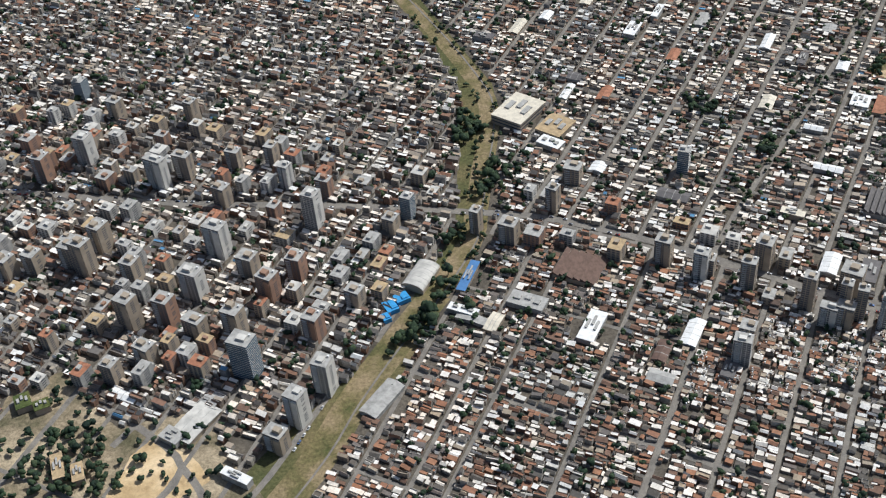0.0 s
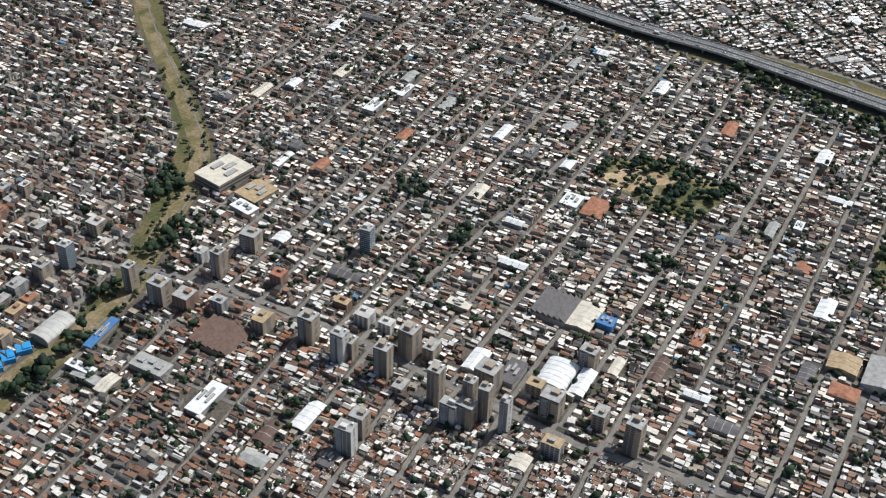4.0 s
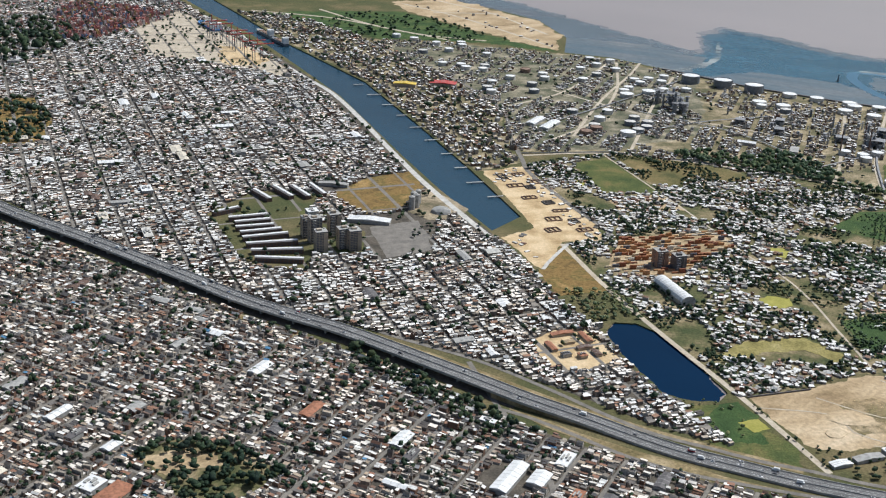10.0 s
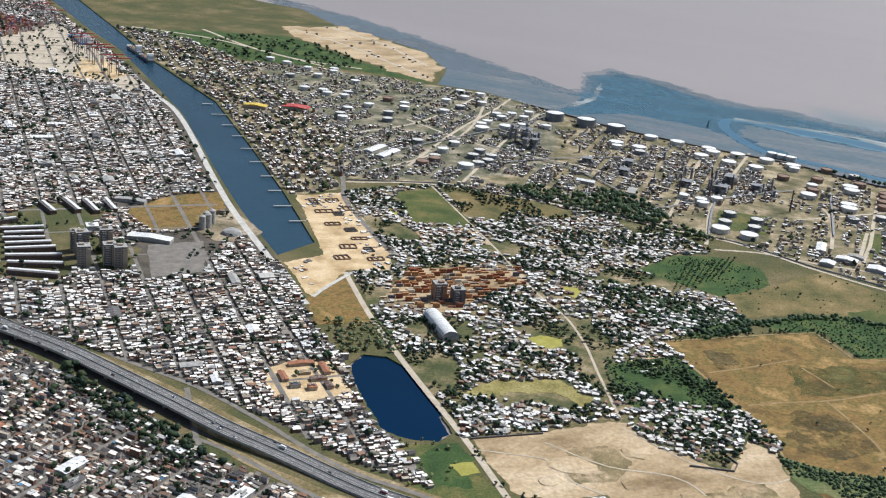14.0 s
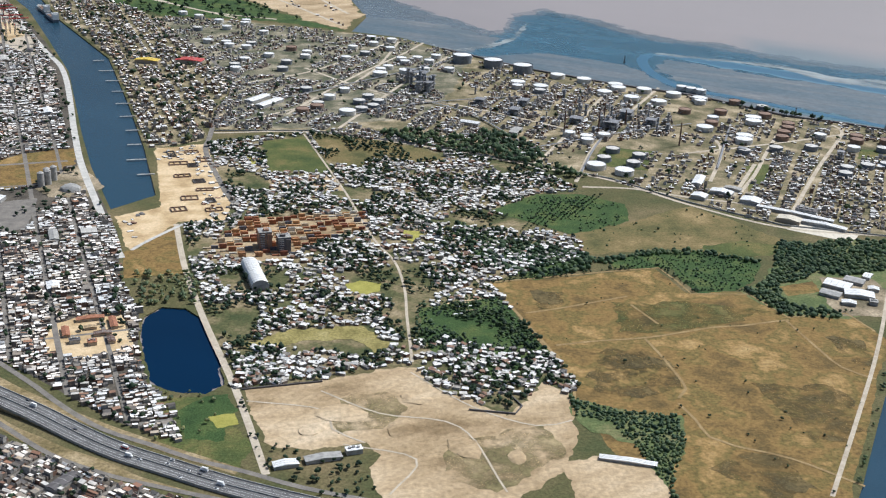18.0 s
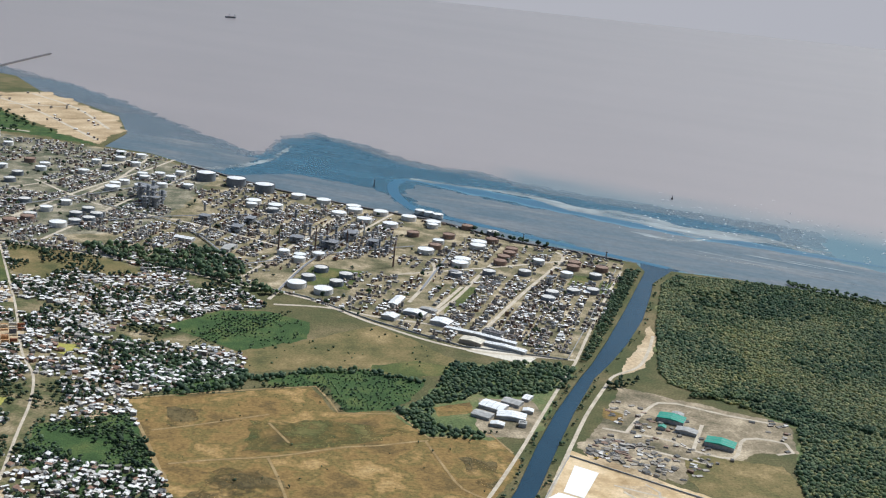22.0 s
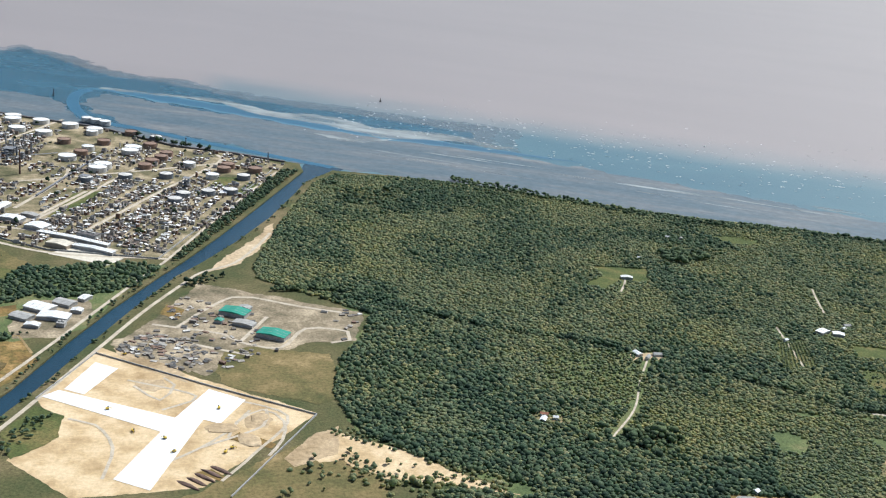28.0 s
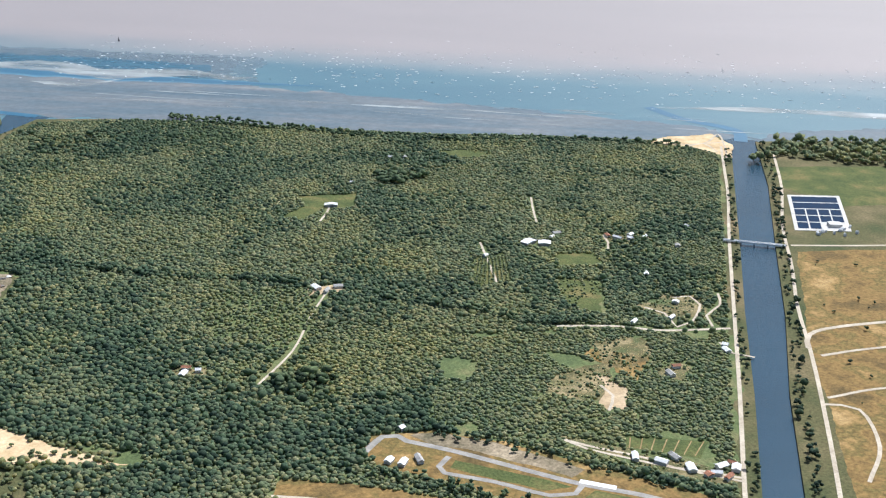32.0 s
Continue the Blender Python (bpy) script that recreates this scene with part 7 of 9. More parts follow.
wood("canal_trees", *spots([(1138, 828), (1169, 882), (1210, 956), (1247, 1024), (1277, 1080), (1262, 1080), (1211, 984), (1165, 892), (1131, 826)], 2.8, 49, (), (), 0.9), 2.6, 4.6, "midleaf", "dense trees on the canal bank", 50)
wood("refinery_trees", *spots([(752, 1094), (780, 1095), (813, 1070), (859, 1090), (892, 1047), (886, 990), (920, 965), (905, 960), (861, 1001), (830, 1023), (784, 1046), (754, 1070)], 5.0, 51, (), (), 0.85), 4.5, 7.5, "midleaf", "tall dark trees along the refinery fence", 52)
wood("east_wood", *spots([(1822, 745), (1905, 800), (2010, 765), (2300, 660), (2200, 560), (2000, 650), (1880, 760)], 7.0, 53, (), (), 0.95), 6.0, 9.0, "leaf", "wood along the shore", 54)
wood("park_trees", *spots(PARK, 5.0, 55, [[(305, 555), (338, 556), (347, 545), (317, 538)]], (), 0.75), 4.0, 7.0, "darkleaf", "tall dark park trees", 56)
wood("park_trees", *spots(PARK_B, 5.0, 57, [[(440, 465), (458, 455), (448, 435), (432, 446)]], (), 0.8), 4.0, 7.0, "darkleaf", "tall dark park trees", 58)
wood("street_trees", *off_streets(spots(CITY_A, 4.6, 59, (), COMMON, 0.45, 0.36), PLAN_A, 1.9), 2.4, 4.6, "darkleaf", "dark street and yard trees", 60)
wood("street_trees", *off_streets(spots(CITY_B, 5.0, 61, (), COMMON, 0.42, 0.38), PLAN_A, 1.9), 3.0, 5.0, "darkleaf", "dark street and yard trees", 62)
wood("street_trees", *spots(CITY_C, 7.0, 63, (LAKE, GFIELD), COMMON[1:2], 0.36, 0.4), 3.0, 5.5, "darkleaf", "dark street and yard trees", 64)
wood("corridor_trees", *spots([(-2, 378), (14, 398), (32, 420), (48, 445), (38, 442), (20, 414), (-2, 390)], 5.0, 65, (), (), 0.75), 4.5, 7.0, "darkleaf", "dense dark trees by the railway", 66)
wood("corridor_trees", *spots([(70, 500), (84, 530), (94, 525), (78, 495)], 5.0, 67, (), (), 0.8), 4.5, 7.0, "darkleaf", "dense dark trees by the railway", 68)
wood("corridor_trees", *spots([(60, 540), (72, 575), (60, 580), (52, 545)], 5.0, 69, (), (), 0.8), 4.5, 7.0, "darkleaf", "dense dark trees by the railway", 70)
for n, pts in enumerate(([(56, 557), (70, 565), (75, 551), (71, 543), (59, 547)], [(61, 509), (68, 522), (76, 522), (74, 506), (68, 497), (61, 495)], [(36, 465), (43, 472), (48, 472), (49, 461), (41, 457)], [(2, 396), (12, 404), (20, 416), (30, 416), (30, 400), (8, 390)])):
    wood("corridor_trees", *spots(pts, 4.0, 130 + n, (), (), 0.95), 4.5, 7.5, "darkleaf", "dense dark trees by the railway", 140 + n)
for n, pts in enumerate(([(210, 498), (225, 513), (229, 502), (221, 490)], [(191, 557), (201, 560), (208, 540), (194, 535)], [(312, 475), (326, 480), (329, 470), (315, 463)])):
    wood("yard_grove", *spots(pts, 4.0, 150 + n, (), (), 0.9), 3.8, 6.0, "darkleaf", "grove of dark trees among houses", 160 + n)
wood("corridor_bushes", *spots([(p[0] + 8, p[1]) for p in RAIL[4:13]] + [(p[0] - 8, p[1]) for p in reversed(RAIL[4:13])], 4.0, 170, (), [(RAIL, 3.0)], 0.5), 2.2, 4.2, "darkleaf", "bushes along the railway", 171)
wood("verge_trees", *spots([(417, 684), (442, 655), (471, 620), (496, 598), (508, 572), (494, 560), (471, 590), (446, 624), (419, 660)], 4.0, 71, (), (), 0.85), 3.5, 6.0, "darkleaf", "trees along the motorway verge", 72)
wood("far_trees", *spots([(60, 1400), (130, 1560), (60, 1700), (-250, 1700), (-250, 1400)], 12.0, 73, (), (), 0.8), 7.0, 12.0, "darkleaf", "far trees by the port", 74)
wood("field_bushes", *spots(FIELD, 14.0, 75, (), (), 0.25), 0.8, 2.0, "darkleaf", "low dark bushes in the dry field", 76)
wood("lake_trees", *spots([(570, 760), (608, 760), (622, 712), (600, 716), (584, 705)], 4.5, 77, (), (), 0.7), 3.0, 5.0, "leaf", "trees at the head of the pond", 78)

# ---- refinery tanks ----


def tank_model(radius, h, side, top, label):
    ob = tagged(new("storage_tank"), label, "tank", "refinery tanks")
    n = 28
    bm = bmesh.new()
    bmesh.ops.create_cone(bm, cap_ends=False, segments=n, radius1=radius, radius2=radius, depth=h, matrix=Matrix.Translation((0, 0, h / 2)))
    shell = part("shell", bm, side, ob)
    bm = bmesh.new()
    bmesh.ops.create_cone(bm, cap_ends=True, segments=n, radius1=radius * 0.985, radius2=radius * 0.2, depth=h * 0.12, matrix=Matrix.Translation((0, 0, h * 0.97)))
    part("roof", bm, top, ob)
    bm = bmesh.new()
    a = [bm.verts.new((radius * 1.03 * math.cos(6.2832 * k / n), radius * 1.03 * math.sin(6.2832 * k / n), h * 0.9)) for k in range(n)]
    b = [bm.verts.new(v.co + Vector((0, 0, 0.25))) for v in a]
    for k in range(n):
        bm.faces.new((a[k], a[(k + 1) % n], b[(k + 1) % n], b[k]))
    part("wind_girder", bm, side, shell)
    bm = bmesh.new()
    prev = None
    for k in range(11):
        ang, z = 0.09 * k - 2.0, h * k / 10
        ring = [bm.verts.new((r * math.cos(ang), r * math.sin(ang), z + up)) for r, up in ((radius, 0.0), (radius + 0.7, 0.0), (radius + 0.7, 0.7), (radius + 0.6, 0.7), (radius + 0.6, 0.1), (radius, 0.1))]
        if prev:
            for i in range(6):
                bm.faces.new((prev[i], prev[(i + 1) % 6], ring[(i + 1) % 6], ring[i]))
        prev = ring
    bmesh.ops.recalc_face_normals(bm, faces=bm.faces)
    part("stair", bm, M["metal"], shell)
    return ob


BIG_TANK = tank_model(11, 9.5, M["tankdark"], M["white"], "large dark-sided oil tank with a pale roof")
WHITE_TANK = tank_model(8.2, 4.6, M["tankside"], M["white"], "white-roofed oil storage tank")
RUST_TANK = tank_model(6.4, 4.6, M["rust"], M["rust"], "rust-brown oil storage tank")
SMALL_TANK = tank_model(6.0, 4.5, M["tankside"], M["white"], "small white-roofed oil tank")
DARK_TANK = tank_model(6.2, 4.5, M["tankdark"], M["tankside"], "small dark-sided oil tank")


def set_tanks(model, places):
    for k, (x, y) in enumerate(places):
        m = pose(x, y, 0.03, 0, 0, 37 * k)
        if k:
            copy_thing(model, m)
        else:
            model.matrix_basis = m


set_tanks(BIG_TANK, [(865, 1379), (898, 1358), (928, 1335)])
set_tanks(WHITE_TANK, [(964, 1313), (990, 1296), (1020, 1275), (1047, 1256), (1075, 1240), (1098, 1222), (1000, 1242), (1024, 1221), (1049, 1206), (913, 1277), (935, 1261), (1068, 1112), (932, 990), (953, 975), (1130, 1149), (1098, 1084)])
set_tanks(SMALL_TANK, [(929, 1087), (943, 1076), (961, 1082), (1088, 1148), (529, 1617), (551, 1597), (578, 1571), (612, 1575), (594, 1446), (619, 1361), (636, 1508), (725, 1234), (709, 1205), (768, 1325), (795, 1379), (742, 1435), (767, 1491), (791, 1480), (814, 1384), (688, 1403), (645, 1385), (572, 1453)])
set_tanks(RUST_TANK, [(1133, 1212), (1104, 1172), (1147, 1162), (1212, 1089), (1235, 1074), (1159, 1129), (1143, 1100), (682, 1153)])
set_tanks(DARK_TANK, [(967, 998), (978, 1020), (958, 1037), (944, 1011), (1220, 1049), (1181, 998), (1159, 991), (1151, 1052), (1115, 1047), (697, 1178), (755, 1405), (665, 1353), (623, 1443), (609, 1334)])
for model, places in ((WHITE_TANK, [(766, 1306), (1126, 1136), (1093, 1072), (796, 1320), (1020, 1261), (725, 1150)]), (SMALL_TANK, [(611, 1559), (590, 1532), (618, 1424), (598, 1432), (611, 1317), (686, 1383), (732, 1378), (798, 1364), (768, 1458), (786, 1432), (826, 1370), (837, 1396), (817, 1331), (777, 1338), (845, 1333), (910, 1262), (1176, 1091), (1192, 1051), (1095, 1211), (941, 1065)]),
                      (DARK_TANK, [(555, 1521), (661, 1321), (686, 1234), (738, 1189), (748, 1209), (757, 1190), (739, 1161), (751, 1172), (931, 1244), (1150, 974), (1201, 1002), (1081, 1038), (1156, 1193)]), (RUST_TANK, [(696, 1167), (670, 1422), (1153, 1115), (1206, 1075), (1135, 1083), (1081, 1130), (1067, 1174)])):
    for k, (x, y) in enumerate(places):
        copy_thing(model, pose(x, y, 0.03, 0, 0, 53 * k))
wood("edge_bushes", *spots([(824, 590), (838, 581), (851, 574), (877, 568), (875, 543), (862, 517), (850, 490), (855, 490), (846, 539), (840, 562), (822, 570)], 2.0, 201, (), (), 0.9), 1.3, 2.7, "midleaf", "dense bushes at the edge of the field", 202, 0.7, CROWNS)
wood("strip_bushes", *spots([(1150, 512), (1199, 497), (1222, 492), (1262, 474), (1255, 462), (1215, 470), (1198, 485)], 4.0, 203, (), (), 0.6), 2.0, 4.2, "leaf", "green bushes below the sand strip", 204, 0.7, CROWNS)
wood("strip_edge_bushes", *spots([(1186, 556), (1212, 538), (1235, 514), (1262, 478), (1250, 470), (1222, 482), (1196, 490), (1180, 510), (1190, 520), (1204, 500), (1240, 488), (1214, 522), (1184, 545)], 3.0, 211, (), (), 0.7), 1.4, 3.2, "leaf", "bushes along the bare sand strip", 212, 0.7, CROWNS)
wood("warehouse_trees", *spots([(1142, 440), (1163, 427), (1190, 404), (1230, 395), (1216, 370), (1140, 405)], 3.6, 205, (), (), 0.9), 2.8, 4.8, "midleaf", "dense trees in front of the warehouse", 206, 0.65, CROWNS)
wood("circuit_hedge", *spots([(1396, 451), (1424, 430), (1456, 394), (1500, 345), (1494, 338), (1446, 388), (1420, 420), (1392, 444)], 3.0, 207, (), (), 0.6), 1.8, 3.4, "midleaf", "row of small trees along the circuit", 208)
wood("circuit_grove", *spots([(1364, 428), (1385, 408), (1400, 394), (1424, 364), (1440, 352), (1425, 345), (1398, 380), (1372, 404), (1355, 420)], 3.4, 209, (), (), 0.65), 2.2, 4.2, "midleaf", "trees below the circuit", 210)
wood("field_shrubs", *spots([(898, 780), (924, 794), (962, 796), (1000, 777), (985, 747), (967, 734), (941, 730), (934, 768)], 2.6, 221, (), (), 0.6), 0.8, 1.7, "midleaf", "low shrubs over the green field", 222, 0.8, CROWNS)
wood("meadow_shrubs", *spots([(877, 832), (944, 870), (984, 895), (1020, 850), (1040, 820), (1001, 800), (935, 808), (881, 796)], 7.0, 223, (), (), 0.4, 0.5), 0.9, 2.2, "midleaf", "scattered shrubs on the dry meadow", 224, 0.8, CROWNS)
wood("garden_shrubs", *spots([(828, 880), (866, 916), (903, 918), (930, 896), (925, 863), (884, 830)], 3.0, 225, (), (), 0.5, 0.3), 0.9, 2.0, "midleaf", "low crop shrubs in the dark field", 226, 0.8, CROWNS)

# ---- building site by the canal ----
for pts in ([(1051, 617), (1069, 651), (1081, 641), (1061, 609)], [(1039, 609), (1048, 616), (1107, 574), (1098, 559)], [(1070, 514), (1105, 574), (1128, 608), (1146, 592), (1128, 565), (1120, 571), (1086, 501)]):
    patch("concrete_slab", pts, 0.16, M["slab"], "fresh white concrete slab on sand", "slab")
patch("spoil_yard", [(1080, 670), (1116, 638), (1118, 617), (1085, 650)], 0.12, M["sand"], "pale rubble yard behind a wall", "lot", 1)
patch("rough_grass", [(1019, 567), (1035, 598), (1049, 585), (1047, 560), (1024, 540)], 0.12, M["grass"], "green plot in the building site", "ground", 1.5)


def wall_run(name, pts, h, thick, material, label, category="wall"):
    ob = ribbon(name, pts, thick, h, material, label, category, thick=h - 0.02, smooth=False)
    return ob


wall_run("site_wall", [(1036, 606), (1070, 664), (1131, 610), (1181, 569), (1122, 489)], 1.0, 0.5, M["grey"], "grey wall round the building site")
wall_run("plot_wall", [(648, 602), (691, 610), (691, 629)], 1.0, 0.6, M["dark"], "dark wall round a plot of huts")
wall_run("plot_wall", [(767, 577), (791, 572), (796, 580), (787, 605), (812, 612)], 1.0, 0.6, M["dark"], "dark wall round a plot of huts")
wall_run("refinery_fence", [(603, 1086), (690, 1091), (800, 1047), (882, 996), (938, 961), (985, 906), (1046, 853), (1122, 830), (1157, 896), (1203, 986), (1252, 1080)], 1.2, 0.4, M["grey"], "grey boundary wall of the refinery")
wall_run("sea_wall", [(850, 1446), (865, 1430), (934, 1353), (1020, 1288), (1104, 1240), (1172, 1167), (1226, 1142), (1270, 1112)], 1.6, 3.0, M["dark"], "dark stone sea wall of the refinery")


def heap(name, x, y, r, h, material, label, seed, stretch=1.0, turn=0.0):
    rnd = random.Random(seed)
    bm = bmesh.new()
    bmesh.ops.create_icosphere(bm, subdivisions=2, radius=1.0)
    for v in bm.verts:
        k = rnd.uniform(0.85, 1.15)
        v.co = Vector((v.co.x * r * k, v.co.y * r * k * stretch, max(v.co.z, -0.05) * h * k))
    ob = part(name, bm, material)
    ob.matrix_basis = pose(x, y, 0.08, 0, 0, math.degrees(turn))
    return tagged(ob, label, "heap")


for k in range(5):
    heap("sand_ridge", 1104 + k * 4.2, 503 + k * 3.2, 1.4, 0.9, M["brown"], "long ridge of dark soil on sand", k, 5.0, 0.7)
for k, (x, y, r) in enumerate([(1128, 560, 9), (1150, 570, 7), (1140, 545, 8), (700, 575, 14), (730, 560, 10), (760, 540, 12), (740, 590, 9), (685, 560, 8), (785, 530, 7), (505, 922, 9)]):
    heap("mound", x, y, r, 0.9 if k < 9 else 5.0, M["sand"] if k < 9 else M["grey"], "low heap of bare bulldozed sand" if k < 9 else "grey covered heap of grain", 20 + k, 0.7, k)
for pts in ([(651, 590), (690, 580), (695, 560), (711, 546)], [(740, 620), (770, 580), (800, 560), (820, 565)], [(690, 600), (720, 575), (760, 560), (775, 500)], [(720, 500), (735, 530), (700, 545)]):
    ribbon("sand_track", pts, 1.1, 0.12, M["dirt"], "wheel track over bare sand", "track")
for pts in ([(1130, 549), (1137, 566), (1153, 579), (1162, 564), (1157, 543), (1147, 527)], [(1098, 528), (1112, 538), (1129, 554), (1146, 579)], [(1052, 581), (1065, 572), (1072, 546), (1065, 515)], [(1088, 617), (1100, 597), (1110, 616), (1105, 626)], [(1085, 625), (1120, 600), (1100, 585)], [(1130, 600), (1165, 570), (1140, 530), (1120, 505)], [(1115, 540), (1150, 560), (1155, 580)]):
    ribbon("sand_track", pts, 1.8, 0.12, M["dirt"], "wheel track over the building site", "track")
for pts in ([(1106, 706), (1120, 700), (1147, 687), (1156, 673), (1179, 662), (1201, 691), (1227, 684), (1225, 670), (1212, 667)], [(1120, 699), (1144, 731), (1163, 750), (1176, 749), (1205, 730), (1235, 715)], [(1156, 673), (1180, 713)], [(1104, 688), (1140, 664), (1160, 652)]):
    ribbon("works_road", pts, 2.6, 0.14, M["dirt"], "pale road through the works yard", "road")

for pts, key in (([(1091, 624), (1104, 624), (1106, 616), (1098, 609), (1087, 615)], "sand"), ([(1142, 570), (1152, 577), (1158, 565), (1152, 556), (1142, 559)], "sand"), ([(1129, 547), (1136, 555), (1154, 539), (1149, 535)], "drygrass"), ([(1110, 515), (1116, 518), (1124, 508), (1119, 505)], "drygrass"), ([(1154, 523), (1173, 546), (1190, 553), (1182, 524), (1158, 514)], "sand"),
                 ([(1118, 739), (1129, 729), (1124, 713), (1111, 723)], "drygrass")):
    patch("turned_earth", pts, 0.11, M[key], "darker turned earth on the sand", "earth", 1.2)
wood("site_bushes", *spots([(994, 522), (1027, 550), (1046, 586), (1034, 587), (1016, 554), (1000, 533)], 3.4, 22, (), (), 0.7), 1.8, 3.8, "midleaf", "dark bushes between site and canal", 21)


def digger(x, y, turn):
    ob = tagged(new("excavator"), "small yellow excavator on the building site", "excavator", "site machines")
    ob.matrix_basis = pose(x, y, 0.25, 0, 0, turn)
    for s in (-1, 1):
        bm = bmesh.new()
        box(bm, 0, s * 0.55, 0, 2.0, 0.35, 0.5, taper=0.85)
        part("track", bm, M["dark"], ob)
    bm = bmesh.new()
    box(bm, -0.2, 0, 0.5, 1.6, 1.3, 0.7)
    part("body", bm, M["yellow"], ob)
    bm = bmesh.new()
    box(bm, 0.35, 0.35, 1.2, 0.6, 0.5, 0.6)
    part("cab", bm, M["band"], ob)
    bm = bmesh.new()
    box(bm, 1.3, -0.1, 0.9, 1.6, 0.22, 0.25)
    box(bm, 2.0, -0.1, 0.1, 0.22, 0.22, 1.0)
    part("arm", bm, M["yellow"], ob)


for k, (x, y) in enumerate(((1072, 589), (1130, 583), (1098, 552), (1101, 537), (1083, 562), (1130, 537), (1126, 533), (1094, 665), (1086, 660))):
    digger(x, y, 70 * k)

# ---- water works ----


def water_plant():
    ob = tagged(new("water_plant"), "rectangular blue settling basins of a water plant", "basins")
    a = Vector((1811, 671, 0))
    e1, e2 = Vector((33, -15, 0)) / 4, Vector((-47, -62, 0)) / 5
    bm = bmesh.new()
    q = [bm.verts.new(a + e1 * i + e2 * j + Vector((0, 0, 0.3))) for i, j in ((-0.25, -0.2), (4.25, -0.2), (4.25, 5.2), (-0.25, 5.2))]
    bm.faces.new(q)
    bmesh.ops.recalc_face_normals(bm, faces=bm.faces)
    part("apron", bm, M["quay"], ob)
    for j in range(5):
        for i in range(4 if j > 1 else 1):
            w = 1 if j > 1 else 4
            if j == 4 and i > 1:
                continue
            bm = bmesh.new()
            p = [a + e1 * (i + (0.06 if k in (0, 3) else w - 0.06)) + e2 * (j + (0.06 if k < 2 else 0.94)) for k in range(4)]
            bm.faces.new([bm.verts.new(v + Vector((0, 0, 0.36))) for v in p])
            bmesh.ops.recalc_face_normals(bm, faces=bm.faces)
            part("basin", bm, M["lake"], ob, "deep blue water basin")
    bm = bmesh.new()
    c = a + e1 * 3 + e2 * 4.5
    box(bm, c.x, c.y, 0.3, 9, 7, 2.4, -0.42)
    part("pump_house", bm, M["facade3"], ob, "white flat pump house")
    return ob


water_plant()
for k in range(9):
    rnd = random.Random(k)
    bm = bmesh.new()
    w = rnd.uniform(1.5, 3.5)
    box(bm, 0, 0, 0, w, w * 0.7, 1.6)
    vs = [bm.verts.new(p) for p in ((-w / 2, -w * 0.35, 1.6), (w / 2, -w * 0.35, 1.6), (w / 2, w * 0.35, 1.6), (-w / 2, w * 0.35, 1.6), (-w / 2, 0, 2.3), (w / 2, 0, 2.3))]
    for f in ((0, 1, 5, 4), (2, 3, 4, 5), (1, 2, 5), (3, 0, 4)):
        bm.faces.new([vs[i] for i in f])
    ob = part("hut", bm, M["white"])
    ob.matrix_basis = pose(1770 + 4 * k, 590 + rnd.uniform(-6, 8), 0.1, 0, 0, rnd.uniform(0, 180))
    tagged(ob, "small white hut beside the water plant", "hut")


# ---- bridge over the wide canal ----
def bridge():
    ob = tagged(new("road_bridge"), "narrow white concrete bridge over the canal", "bridge")
    ob.matrix_basis = pose(1713, 594.5, 0, 0, 0, math.degrees(math.atan2(-17, 22)))
    bm = bmesh.new()
    box(bm, 0, 0, 0.9, 42, 2.6, 0.5)
    part("deck", bm, M["slab"], ob)
    for s in (-1, 1):
        bm = bmesh.new()
        box(bm, 0, s * 1.2, 1.4, 42, 0.2, 0.6)
        part("parapet", bm, M["slab"], ob)
    for k in (-1, 0, 1):
        bm = bmesh.new()
        box(bm, k * 9, 0, -1.2, 0.8, 2.2, 2.2)
        part("pier", bm, M["grey"], ob)
    return ob


bridge()
ribbon("dirt_road", [(1736, 584), (1800, 560), (1950, 512), (2100, 462)], 2.6, 0.14, M["dirt"], "pale road past the water plant", "road")
ribbon("dirt_road", [(1632, 440), (1668, 436), (1740, 420), (1860, 380)], 2.2, 0.14, M["dirt"], "earth track over the dry field", "road")
ribbon("dirt_road", [(1600, 400), (1640, 396), (1700, 372), (1800, 340)], 2.0, 0.14, M["dirt"], "earth track over the dry field", "road")
ribbon("dirt_road", [(1592, 396), (1606, 384), (1588, 352), (1560, 330)], 2.0, 0.14, M["dirt"], "earth loop beside the canal road", "road")
for pts in ([(1801, 831), (1840, 818), (1873, 840), (1850, 800), (1831, 774)], [(1815, 813), (1840, 818), (1835, 791)], [(1840, 818), (1862, 815)]):
    ribbon("sand_track", pts, 1.8, 0.16, M["dirt"], "pale track on the sandy spit", "track")

# ---- clearings, tracks and farms in the wood ----
for n, (pts, key) in enumerate(CLEAR):
    if key != "sand":
        wood("clearing_shrubs", *spots(pts, 2.3, 300 + n, (), [(w, 2.0) for w in WOODLINES], 0.55, 0.3), 0.9, 2.3, "leaf", "low shrubs scattered over a clearing", 320 + n, 0.7, CROWNS)
for k in range(9):
    ox = np.linspace(1500 + 3.2 * k, 1523 + 2.4 * k, 22)
    wood("orchard_row", ox, np.linspace(598, 637, 22), 1.3, 1.9, "leaf", "straight row of orchard trees", 340 + k, 0.8, CROWNS)
for pts, key in CLEAR:
    patch("clearing", pts, 0.13, M[key], "clearing of bare ground in the wood" if key != "grass" else "green clearing in the wood", "clearing", 4.5)
